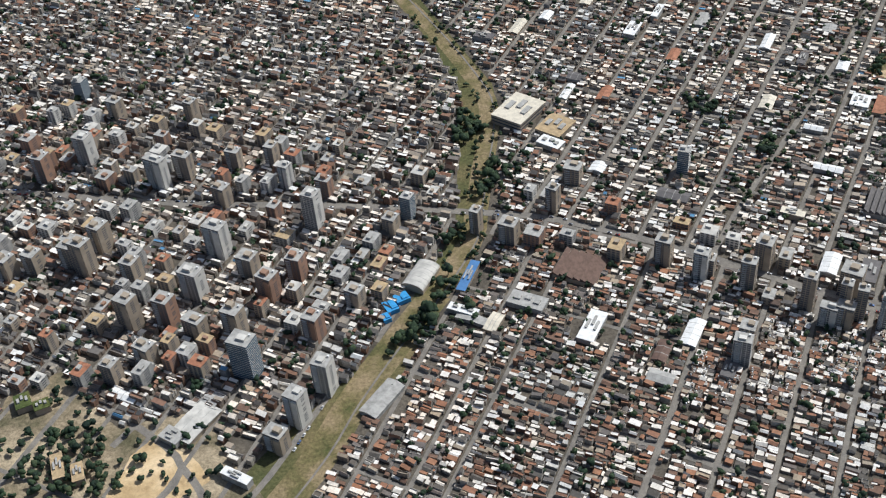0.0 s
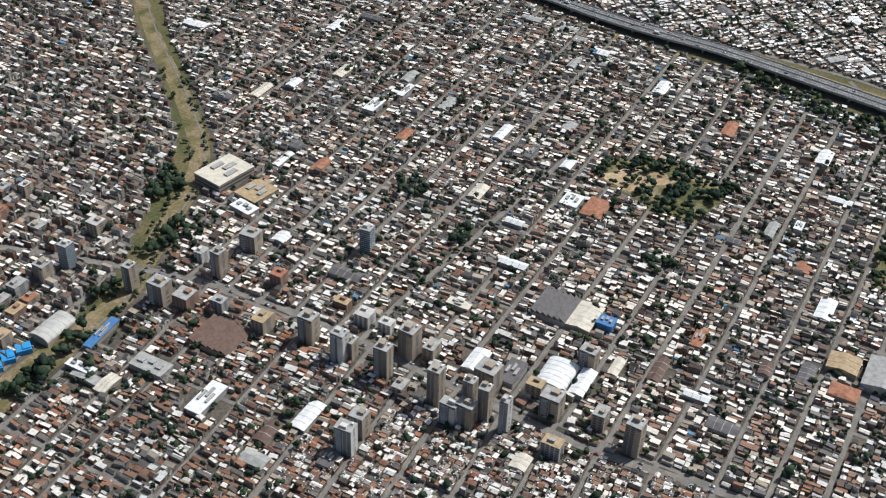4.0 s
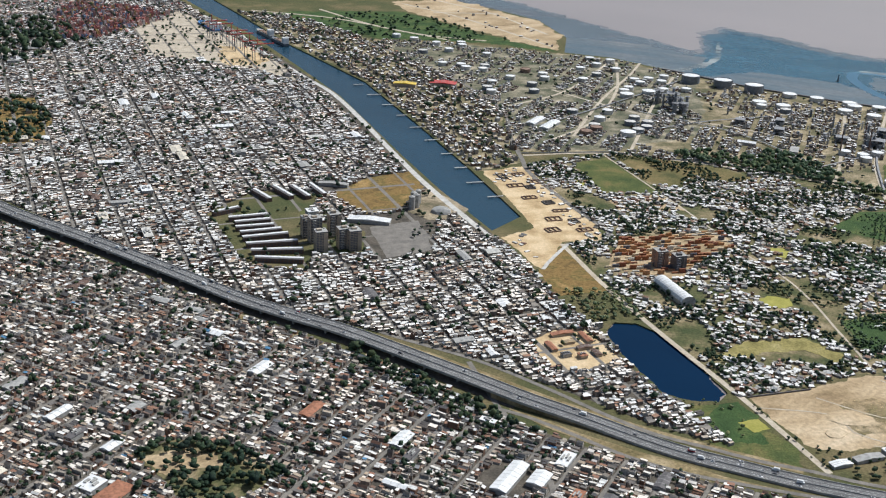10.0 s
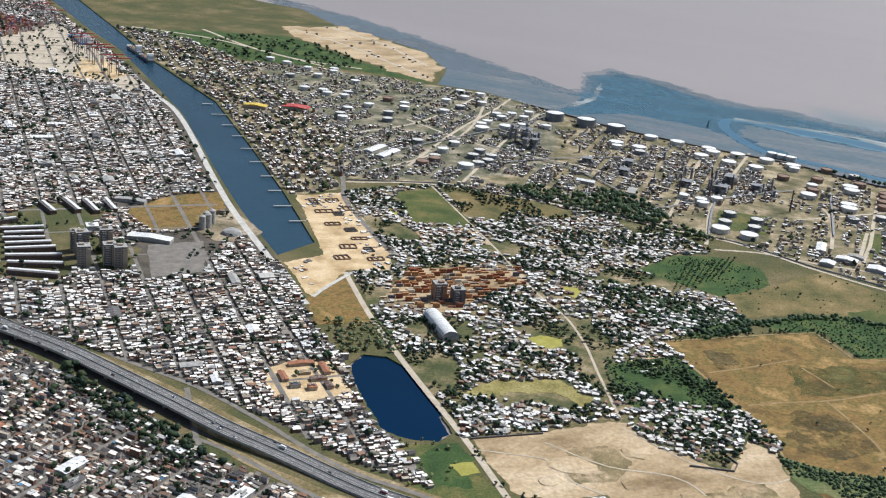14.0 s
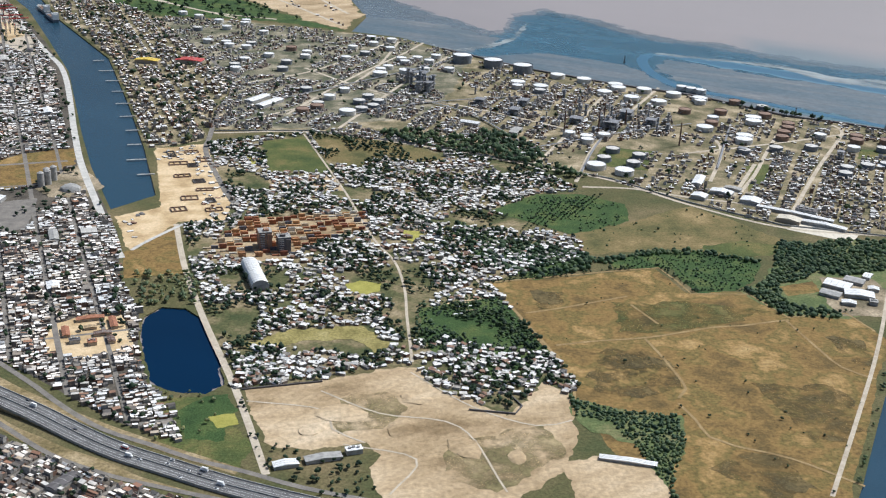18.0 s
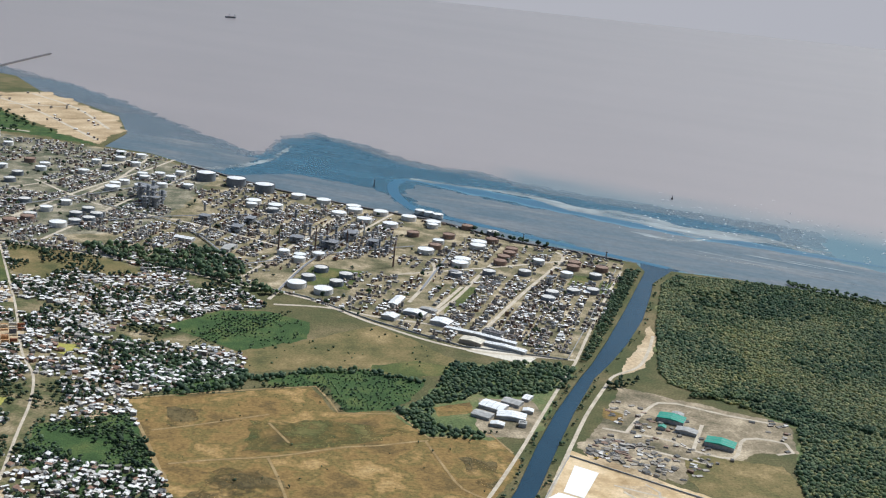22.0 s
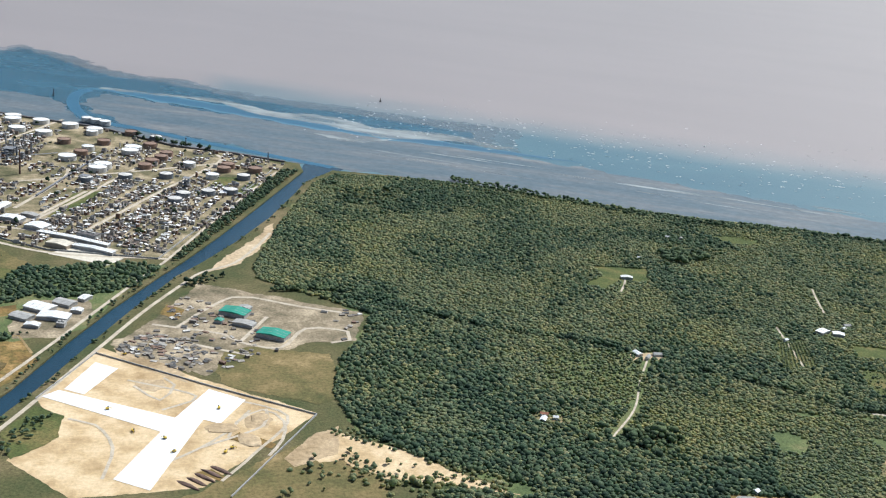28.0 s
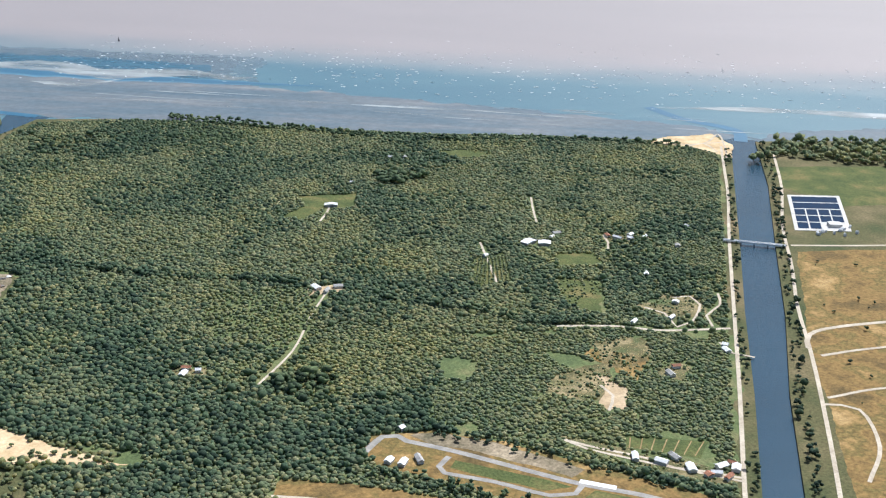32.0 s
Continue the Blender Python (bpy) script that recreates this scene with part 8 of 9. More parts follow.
for pts in ([(1579, 532), (1585, 520), (1580, 501), (1593, 504), (1613, 523), (1615, 536), (1604, 538)], [(1634, 533), (1624, 518), (1606, 508), (1600, 494)], [(1590, 475), (1588, 461), (1596, 452)], [(1499, 456), (1499, 444), (1488, 431)], [(1619, 738), (1606, 712), (1594, 686)], [(1538, 665), (1515, 598)],
            [(1453, 414), (1458, 404), (1478, 382), (1496, 364), (1508, 352)], [(1470, 770), (1462, 756), (1452, 742)], [(1625, 648), (1620, 634), (1612, 622)]):
    ribbon("wood_track", pts, 1.6, 0.17, M["dirt"], "pale sandy track through the wood", "track")


def farm_hut(x, y, w, d, turn, label="small white-roofed farm hut in the wood", roof="white"):
    ob = tagged(new("farm_hut"), label, "hut", "farm huts")
    ob.matrix_basis = pose(x, y, 0.12, 0, 0, turn)
    bm = bmesh.new()
    box(bm, 0, 0, 0, w, d, 1.5)
    part("wall", bm, M["facade3"], ob)
    bm = bmesh.new()
    a, b = w / 2 + 0.2, d / 2 + 0.2
    vs = [bm.verts.new(p) for p in ((-a, -b, 1.5), (a, -b, 1.5), (a, b, 1.5), (-a, b, 1.5), (0, -b, 2.4), (0, b, 2.4))]
    for q in ((1, 2, 5, 4), (3, 0, 4, 5), (0, 1, 4), (2, 3, 5), (0, 3, 2, 1)):
        bm.faces.new([vs[i] for i in q])
    part("roof", bm, M[roof], ob)
    return ob


# the huts round (1500, 362) stand in for white trucks on the track
FARM_PLACES = [(1421, 626), (1412, 622), (1408, 629), (1309, 552), (1314, 547), (1306, 546), (1595, 661), (1588, 655), (1630, 638), (1638, 634), (1642, 640), (1626, 644), (1648, 632), (1560, 515), (1584, 512), (1600, 530), (1548, 458), (1540, 452), (1500, 362), (1506, 366),
               (1511, 362), (1503, 357), (1496, 362), (1492, 370), (1483, 380), (1474, 388), (1590, 470), (1586, 464), (1529, 640), (1660, 610), (1690, 640), (1505, 815), (1560, 868), (1571, 864), (1610, 575), (1374, 424), (1382, 424), (1386, 453), (1369, 428), (1512, 366), (1491, 381)]
for k, (x, y) in enumerate(FARM_PLACES):
    rnd = random.Random(k)
    farm_hut(x, y, rnd.uniform(2, 4), rnd.uniform(2.5, 6.5), rnd.uniform(0, 180), roof=rnd.choice(["white", "white", "grey", "red"]), label=["small white-roofed farm hut in the wood", "small farm hut with a sheet roof"][k % 2])

# ---- race circuit ----
M["pale_asphalt"] = earth("pale_asphalt", [(0.35, (0.24, 0.23, 0.21)), (0.65, (0.36, 0.34, 0.31))], big=0.15, small=1.5, fine=(0.8, 1.15), relief=0.1)
for pts, w in (([(1362, 440), (1375, 450), (1382, 448), (1384, 442), (1393, 433), (1404, 421), (1422, 399), (1440, 378), (1459, 361), (1476, 341), (1500, 316), (1540, 285)], 3.4), ([(1396, 422), (1388, 416), (1388, 410), (1404, 396), (1422, 376), (1433, 373), (1440, 378)], 2.8)):
    ribbon("race_track", pts, w, 0.18, M["pale_asphalt"], "grey asphalt of a small race circuit", "track")
ribbon("pit_apron", [(1440, 381), (1452, 370)], 3.2, 0.21, M["slab"], "white concrete pit apron", "apron")
for pts in ([(1397, 418), (1411, 404), (1435, 378), (1422, 380), (1402, 401), (1392, 413)], [(1442, 372), (1458, 357), (1475, 338), (1468, 330), (1425, 362)]):
    patch("infield_grass", pts, 0.15, M["grass"], "mown green infield of the circuit", "grass", 0.6)
ribbon("pit_apron", [(1478, 337), (1484, 330)], 3.0, 0.21, M["slab"], "white concrete pit apron", "apron")

# ---- canal banks: reeds and trees ----
wood("bank_trees", *spots([(1506, 340), (1566, 418), (1632, 507), (1698, 593), (1776, 696), (1857, 803), (1853, 805), (1772, 698), (1694, 595), (1628, 509), (1562, 420), (1502, 342)], 4.0, 81, (), (), 0.55), 2.0, 4.0, "darkleaf", "low trees on the canal bank", 82)
wood("bank_trees", *spots([(1525.5, 330), (1585.5, 409), (1652.5, 490), (1724.5, 583), (1815.5, 699), (1891.5, 807), (1897, 803), (1821, 695), (1730, 579), (1658, 486), (1591, 405), (1531, 326)], 4.0, 83, (), (), 0.6), 2.2, 4.6, "darkleaf", "low trees on the canal bank", 84)
wood("bank_trees", *spots([(1134, 824), (1115, 795), (1078, 734), (1049, 681), (1019, 621), (985, 566), (945, 500), (880, 400), (884, 400), (949, 500), (989, 566), (1023, 621), (1053, 681), (1082, 734), (1119, 795), (1138, 824)], 4.0, 85, (), (), 0.55), 1.6, 3.4, "midleaf", "bushes on the canal bank", 86)
wood("bank_trees", *spots([(898, 393), (963, 494), (1004, 561), (1038, 619), (1069, 680), (1097, 733), (1132, 794), (1154, 823), (1185, 868), (1223, 931), (1260, 1005), (1277, 1042), (1313, 1084), (1317, 1084), (1281, 1042), (1264, 1005), (1227, 931), (1189, 868), (1158, 823), (1136, 794), (1101, 733), (1073, 680), (1042, 619), (1008, 561), (967, 494), (902, 393)], 4.0, 87, (), (), 0.5), 1.6, 3.4, "midleaf", "bushes on the canal bank", 88)
wood("yard_trees", *spots([(1128, 768), (1150, 775), (1166, 790), (1152, 794), (1136, 780)], 4.0, 89, (), (), 0.8), 3.0, 5.0, "darkleaf", "trees at the edge of the works yard", 90)
wood("sand_bushes", *spots([(1110, 440), (1180, 540), (1260, 470), (1230, 400), (1140, 430)], 7.0, 91, ([(1135, 478), (1170, 482), (1215, 440), (1192, 400), (1120, 430)],), (), 0.35), 2.0, 4.5, "leaf", "bushes on rough grass", 92)

wood("field_bushes", *spots([(1640, 440), (1735, 565), (1990, 480), (1900, 260), (1560, 300)], 16.0, 95, (), (), 0.3), 1.2, 3.0, "darkleaf", "dark bushes in the dry field", 96)
wood("hedge", *spots([(803, 748), (885, 768), (928, 775), (938, 748), (941, 732), (978, 734), (992, 694), (1034, 700), (1034, 696), (988, 690), (974, 730), (936, 728), (932, 746), (924, 770), (886, 763), (803, 743)], 2.6, 97, (), (), 0.75), 1.4, 2.6, "darkleaf", "dark hedge along the field", 98)
wood("dyke_trees", *spots([(660, 545), (668, 520), (664, 516), (644, 598), (648, 600)], 3.5, 99, (), (), 0.6), 1.6, 3.2, "darkleaf", "bushes along the dyke road", 100)
wood("marsh_trees", *spots([(598, 606), (636, 596), (640, 560), (612, 545), (596, 570)], 6.0, 101, (), (), 0.35), 1.6, 3.6, "leaf", "bushes in the marsh", 102)
wood("lot_trees", *spots([(664, 548), (706, 532), (720, 500), (690, 500), (668, 520)], 5.0, 103, (), (), 0.5), 2.0, 4.0, "darkleaf", "trees between yard sheds", 104)
wood("shore_trees", *spots([(1135, 1216), (1175, 1172), (1215, 1152), (1210, 1144), (1170, 1164), (1130, 1206)], 5.0, 105, (), (), 0.6), 4.0, 7.0, "darkleaf", "tall dark trees on the refinery shore", 106)
wood("orchard_rows", *[np.concatenate(a) for a in zip(*[(np.linspace(840 + 7 * k, 872 + 7 * k, 14), np.linspace(838 + 5 * k, 900 + 3 * k, 14)) for k in range(8)])], 1.6, 2.6, "darkleaf", "dark rows of shrubs in a field", 108)
wood("plaza_trees", *spots([(-168, 350), (-160, 372), (-140, 375), (-120, 360), (-118, 335), (-150, 330)], 4.5, 109, (), (), 0.7), 3.5, 6.0, "darkleaf", "dense trees beside the plaza", 110)
wood("dock_trees", *spots(DOCKS, 9.0, 113, (), (), 0.4, 0.35), 3.5, 6.5, "darkleaf", "trees between dockside sheds", 114)
wood("refinery_yard_trees", *spots(REFINERY, 14.0, 115, (), (), 0.2, 0.3), 3.0, 5.5, "darkleaf", "single trees in the refinery", 116)
wood("plaza_edge_trees", *spots(PLAZA, 12.0, 117, ([(-107, 359), (-90, 349), (-82, 332), (-99, 322), (-128, 326), (-117, 352)],), [([(-131, 384), (-113, 367), (-94, 341), (-111, 328)], 5)], 0.3), 3.0, 5.0, "darkleaf", "trees at the plaza", 118)
wood("far_park_trees", *spots(FARPARK, 8.0, 111, (), (), 0.8, 0.3), 6.0, 9.0, "darkleaf", "tall trees of a park by the motorway", 112)
patch("far_park", FARPARK, 0.07, M["drygrass"], "dry park among far houses", "park", 3)

# ---- plaza at the city's edge ----
patch("plaza_ground", PLAZA, 0.07, M["industry"], "grey paved ground at the city's edge", "ground", 1)
patch("plaza_lawn", [(-107, 359), (-90, 349), (-82, 332), (-99, 322), (-128, 326), (-117, 352)], 0.1, M["ochre"], "dry ochre lawn of a plaza", "lawn", 1)
for pts in ([(-131, 384), (-113, 367), (-94, 341), (-111, 318), (-130, 300)], [(-94, 341), (-86, 327), (-80, 300)], [(-125, 359), (-96, 391), (-64, 429)]):
    ribbon("street", pts, 3.4, 0.15, M["street"], "worn grey street past the plaza", "street")
for b in ((-88, 364, 22, 12, 3.4, 0.86, "gable", "quay", "large pale ribbed depot"), (-81, 376, 10, 8, 3.0, 0.86, "gable", "grey", "grey metal depot"), (-98, 358, 7, 10, 3.0, 0.86, "shed", "grey", "grey metal depot"), (-121, 387, 5, 14, 3.0, GRID, "gable", "white", "long white workshop"), (-167, 392, 7, 9, 3.5, 0.3, "block", "grass", "green-roofed school"), (-158, 388, 7, 6, 3.5, 0.3, "block", "grass", "green-roofed school"), (1346, 388, 9, 4, 2.4, -0.5, "gable", "green", "small green-roofed hall"), (1350, 358, 16, 6, 3.0, -0.6, "gable", "green", "green-roofed club house"),
          (-147, 350, 5, 14, 3.5, 0.2, "block", "tan", "pale flat school block"), (-70, 329, 4, 14, 4.0, 0.9, "block", "white", "long white flat building"), (-138, 345, 5, 10, 3.5, 0.2, "block", "tan", "pale flat school block")):
    large_building(*b)

# ---- pools by the railway and park grounds ----
M["pool"] = paint("bright_blue_sheet", (0.05, 0.3, 0.62), 0.5, 0.25, 0.6)
for x, y, w, d in ((5, 419, 6, 8), (11, 424, 7, 6), (2, 412, 4, 5)):
    bm = bmesh.new()
    box(bm, 0, 0, 0, w, d, 2.6)
    box(bm, w * 0.2, 0, 2.6, w * 0.5, d * 0.7, 0.5)
    ob = part("pool_hall", bm, M["pool"])
    ob.matrix_basis = pose(x, y, 0.05, 0, 0, 20)
    tagged(ob, "bright blue roof of a swimming pool", "roof")
patch("park_ground", PARK, 0.13, M["villa"], "grassy park ground", "park", 1)
patch("park_paths", [(303, 556), (322, 560), (340, 556), (348, 545), (332, 543), (317, 538)], 0.16, M["sand"], "pale sandy paths of the park", "path", 2)
patch("park_ground", PARK_B, 0.13, M["villa"], "grassy park ground", "park", 1)
patch("park_lawn", [(440, 465), (458, 455), (448, 435), (432, 446)], 0.16, M["drygrass"], "ochre pitch in the park", "lawn", 1)
patch("school_yard", [(372, 378), (384, 384), (404, 360), (392, 350), (378, 356)], 0.13, M["street"], "pale paved yard of the school", "yard", 0.6)

# ---- housing estate: long blocks ----


def long_block(p, q, h=3.4, d=5.0):
    x, y = (p[0] + q[0]) / 2, (p[1] + q[1]) / 2
    w, turn = math.dist(p, q), math.atan2(q[1] - p[1], q[0] - p[0])
    ob = tagged(new("housing_block"), "long dark housing block with pale roof edge", "housing", "estate blocks")
    ob.matrix_basis = pose(x, y, 0.05, 0, 0, math.degrees(turn))
    bm = bmesh.new()
    box(bm, 0, 0, 0, w, d, h)
    part("body", bm, M["brown"], ob)
    bm = bmesh.new()
    box(bm, 0, d * 0.25, h, w + 0.2, d * 0.5, 0.35)
    part("roof", bm, M["white"], ob)
    bm = bmesh.new()
    box(bm, 0, -d * 0.25, h, w, d * 0.48, 0.12)
    part("roof_terrace", bm, M["dark"], ob)
    bm = bmesh.new()
    for k in range(int(w / 2.5)):
        for f in range(2):
            box(bm, -w / 2 + 1.3 + k * 2.5, -d / 2, 0.6 + f * 1.5, 1.1, 0.1, 0.7)
    tagged(part("glazing", bm, M["band"], ob), kind="stuff")
    return ob


for p, q in (((335, 903), (365, 911)), ((340, 893), (367, 900)), ((341, 882), (370, 888)), ((345, 871), (376, 879)), ((347, 860), (381, 869)), ((350, 847), (388, 853)), ((354, 834), (392, 836)), ((357, 820), (392, 816)), ((322, 915), (342, 928)),
             ((368, 982), (384, 954)), ((384, 982), (398, 954)), ((399, 988), (411, 960)), ((352, 972), (366, 948))):
    long_block(p, q)
patch("football_pitch", [(390, 926), (414, 934), (416, 912), (391, 903)], 0.13, M["grass"], "green football pitch of the estate", "pitch", 0.5)
patch("estate_ground", ROWS, 0.09, M["land"], "worn grass between housing blocks", "ground", 1)
patch("depot_yard", [(444, 889), (484, 903), (490, 840), (453, 823)], 0.13, M["street"], "grey open depot yard", "yard", 1)
patch("grain_yard", [(478, 925), (500, 985), (530, 930), (520, 905), (492, 905)], 0.12, M["industry"], "pale yard by the quay", "yard", 1)
for k in range(4):
    bm = bmesh.new()
    bmesh.ops.create_cone(bm, cap_ends=True, segments=16, radius1=2.6, radius2=2.6, depth=11, matrix=Matrix.Translation((0, 0, 5.5)))
    bmesh.ops.create_cone(bm, cap_ends=True, segments=16, radius1=2.7, radius2=0.4, depth=1.2, matrix=Matrix.Translation((0, 0, 11.6)))
    ob = part("grain_silo", bm, M["grey"])
    ob.matrix_basis = pose(482 + 4.2 * (k % 2) + 2.5 * (k // 2), 930 + 5.2 * k, 0.1)
    tagged(ob, "grey concrete grain silo by the quay", "silo", "grain silos")

# ---- container yard ----
patch("container_ground", CONTAINERS, 0.12, M["sand"], "pale ground of the container yard", "yard", 1)


def container_mesh(n):
    """A stack of n steel boxes with ribs and corner posts."""
    bm = bmesh.new()
    for k in range(n):
        box(bm, 0, 0, k * 1.12, 5.0, 1.15, 1.08)
        for i in range(-4, 5, 2):
            box(bm, i * 0.55, -0.6, k * 1.12 + 0.08, 0.3, 0.06, 0.9)
    me = bpy.data.meshes.new("shipping_container")
    bm.to_mesh(me)
    bm.free()
    me.materials.append(M["container_one"])
    return me


M["container_one"] = medley("container_steel", [(0.0, (0.34, 0.14, 0.07)), (0.25, (0.5, 0.27, 0.12)), (0.45, (0.26, 0.1, 0.06)), (0.56, (0.56, 0.46, 0.32)), (0.72, (0.14, 0.14, 0.16)), (0.8, (0.46, 0.24, 0.12)), (0.93, (0.62, 0.58, 0.5))], "object")
STACKS = [container_mesh(n) for n in (1, 2, 3)]
rc = random.Random(5)
made = 0
for row in range(16):
    for col in range(22):
        x, y = 618 + col * 5.6 - row * 0.8, 786 + row * 5.4 + col * 0.6
        if made < 235 and inside(np.array([x]), np.array([y]), CONTAINERS)[0] and rc.random() < 0.78 and not any((x - b[0]) ** 2 + (y - b[1]) ** 2 < b[2] ** 2 for b in BIG):
            ob = new("shipping_container", rc.choice(STACKS))
            ob.matrix_basis = pose(x, y + rc.uniform(-0.6, 0.6), 0.13, 0, 0, 6 + rc.uniform(-2, 2))
            tagged(ob, "red and brown steel containers stacked in a row", "container", "containers in the yard")
            made += 1

# ---- refinery: columns, stacks, racks and roads ----


def column(x, y, r, h, material, label, collar=True):
    ob = tagged(new("process_column"), label, "column", "refinery columns")
    ob.matrix_basis = pose(x, y, 0.05)
    bm = bmesh.new()
    bmesh.ops.create_cone(bm, cap_ends=True, segments=12, radius1=r, radius2=r * (0.8 if collar else 0.6), depth=h, matrix=Matrix.Translation((0, 0, h / 2)))
    part("shaft", bm, material, ob)
    if collar:
        for k in (0.45, 0.75, 0.97):
            bm = bmesh.new()
            bmesh.ops.create_cone(bm, cap_ends=True, segments=12, radius1=r * 1.7, radius2=r * 1.7, depth=0.25, matrix=Matrix.Translation((0, 0, h * k)))
            part("platform", bm, M["metal"], ob)
    return ob


rr = random.Random(9)
for x, y, h in ((924, 1087, 24), (959, 1097, 24), (993, 1127, 15), (1027, 1060, 22), (975, 1140, 18)):
    column(x, y, 0.9, h, M["brown"], "tall slim brown flare stack", False)
for k in range(26):
    column(rr.uniform(955, 1040), rr.uniform(1095, 1185), rr.uniform(0.7, 1.6), rr.uniform(5, 13), M[rr.choice(["tankdark", "metal", "tankside"])], "dark steel process column with platforms")
for k in range(12):
    column(rr.uniform(792, 822), rr.uniform(1235, 1300), rr.uniform(1.0, 2.6), rr.uniform(8, 22), M[rr.choice(["tankdark", "metal", "tankdark"])], "dark steel process column with platforms")
for k in range(20):
    column(rr.uniform(860, 960), rr.uniform(1130, 1240), rr.uniform(0.5, 1.4), rr.uniform(3, 9), M[rr.choice(["tankdark", "metal", "tankside"])], "steel process column with platforms")


def frame_unit(x, y, w, d, h, turn):
    ob = tagged(new("process_frame"), "open steel process frame with vessels", "structure", "refinery frames")
    ob.matrix_basis = pose(x, y, 0.05, 0, 0, math.degrees(turn))
    for i in (-1, 1):
        for j in (-1, 0, 1):
            bm = bmesh.new()
            box(bm, i * w / 2, j * d / 2, 0, 0.35, 0.35, h)
            part("post", bm, M["metal"], ob)
    for k in (0.35, 0.68, 1.0):
        bm = bmesh.new()
        box(bm, 0, 0, h * k - 0.3, w + 0.5, d + 0.5, 0.3)
        part("floor", bm, M["metal"], ob)
    for k in range(3):
        bm = bmesh.new()
        bmesh.ops.create_cone(bm, cap_ends=True, segments=10, radius1=w * 0.16, radius2=w * 0.16, depth=h * 0.55, matrix=Matrix.Translation(((k - 1) * w * 0.3, (k % 2 - 0.5) * d * 0.4, h * (0.3 + 0.15 * k))))
        part("vessel", bm, M["tankdark" if k % 2 else "tankside"], ob)
    return ob


for x, y, w, d, h in ((806, 1262, 12, 14, 16), (812, 1240, 9, 9, 11), (798, 1285, 8, 8, 13), (975, 1112, 12, 14, 8), (1000, 1150, 14, 12, 8), (1018, 1125, 10, 10, 7), (945, 1130, 10, 12, 6), (890, 1160, 12, 10, 6), (860, 1195, 10, 10, 6), (905, 1195, 12, 9, 6), (1165, 1020, 6, 6, 9), (1080, 1040, 7, 7, 5)):
    frame_unit(x, y, w, d, h, 1.1)
for pts in PLANT_ROADS:
    ribbon("plant_road", pts, 3.4, 0.14, M["dirt"], "pale plant road of the refinery", "road")
for pts in ([(912, 965), (950, 1060), (1000, 1155)], [(690, 1120), (800, 1190), (930, 1230)], [(760, 1240), (840, 1160), (880, 1060)], [(1040, 990), (1100, 1130)], [(880, 1040), (990, 1100), (1060, 1130)], [(640, 1180), (760, 1290), (850, 1380)]):
    ob = ribbon("pipe_rack", pts, 1.8, 1.7, M["metal"], "long raised pipe rack of grey steel", "pipes", thick=0.35, kind="")
    tagged(ob, kind="structure")
for b in ((1065, 876, 60, 4.5, 3.0, -0.62, "gable", "white", "long white loading shed"), (1076, 880, 16, 8, 4.0, -0.62, "block", "dark", "dark flat plant hall"), (1022, 925, 18, 9, 4.0, -0.62, "gable", "white", "white plant office"), (1035, 935, 14, 6, 3.0, -0.62, "gable", "grey", "grey plant store"), (1000, 915, 12, 10, 4.0, -0.62, "gable", "white", "white plant office"), (1012, 955, 8, 24, 3.5, 1.1 - 1.57, "gable", "white", "long white plant store"),
          (880, 1095, 20, 8, 4.0, 1.1, "gable", "grey", "grey plant hall"), (840, 1120, 8, 18, 4.0, 1.1, "gable", "white", "white plant hall"), (1195, 1000, 8, 6, 3.0, 1.1, "gable", "white", "white pump house"), (1203, 1012, 6, 5, 3.0, 1.1, "gable", "white", "white pump house")):
    large_building(*b)
patch("loading_yard", [(1046, 845), (1062, 858), (1098, 832), (1086, 818)], 0.12, M["cream"], "cream concrete loading yard", "yard")
for k in range(3):
    copy_thing(SMALL_TANK, pose(1093 + 8.5 * k, 1270 - 7 * k, 0.03))

settlement([(560, 1880), (640, 1915), (690, 1830), (740, 1750), (755, 1650), (735, 1570), (680, 1650), (590, 1800)], 30, 122, [], "low white sheds on the sand fill", 1.5, 3.0)
for pts in ([(560, 1870), (640, 1760), (735, 1570)], [(620, 1900), (690, 1800), (745, 1650)], [(600, 1800), (700, 1800)], [(330, 1790), (450, 1740), (560, 1640), (650, 1600)], [(430, 1810), (500, 1700), (600, 1600)]):
    ribbon("fill_road", pts, 5.0, 0.16, M["dirt"], "pale road over the sand fill", "road")
wood("fill_trees", *spots([(420, 1720), (500, 1790), (600, 1750), (690, 1600), (600, 1590), (480, 1620)], 9.0, 123, (), (), 0.6, 0.4), 4.0, 7.0, "darkleaf", "trees on the green bank", 124)
settlement([(1081, 671), (1102, 694), (1148, 669), (1138, 652), (1121, 631), (1095, 654)], 120, 127, [], "heaps of scrap and rubble in a yard", 0.4, 1.1, roof=M["scrap"], gather=-0.5)
settlement(SAND_N, 90, 121, [], "low concrete footings and huts on the sand yard", 0.4, 1.2)


def footing(x, y, w, d, turn, material):
    """Low walls of a building that has been begun."""
    ob = tagged(new("foundation"), "low walls of an unfinished building on sand", "foundation", "foundations on the sand")
    ob.matrix_basis = pose(x, y, 0.1, 0, 0, turn)
    runs = [(0, -d / 2, w, 0.5), (0, d / 2, w, 0.5), (-w / 2, 0, 0.5, d - 0.6), (w / 2, 0, 0.5, d - 0.6), (w * 0.12, 0, 0.4, d - 0.6), (-w * 0.22, 0, 0.4, d - 0.6)]
    for a, b, lx, ly in runs:
        bm = bmesh.new()
        box(bm, a, b, 0, lx, ly, 1.0)
        part("wall", bm, material, ob)


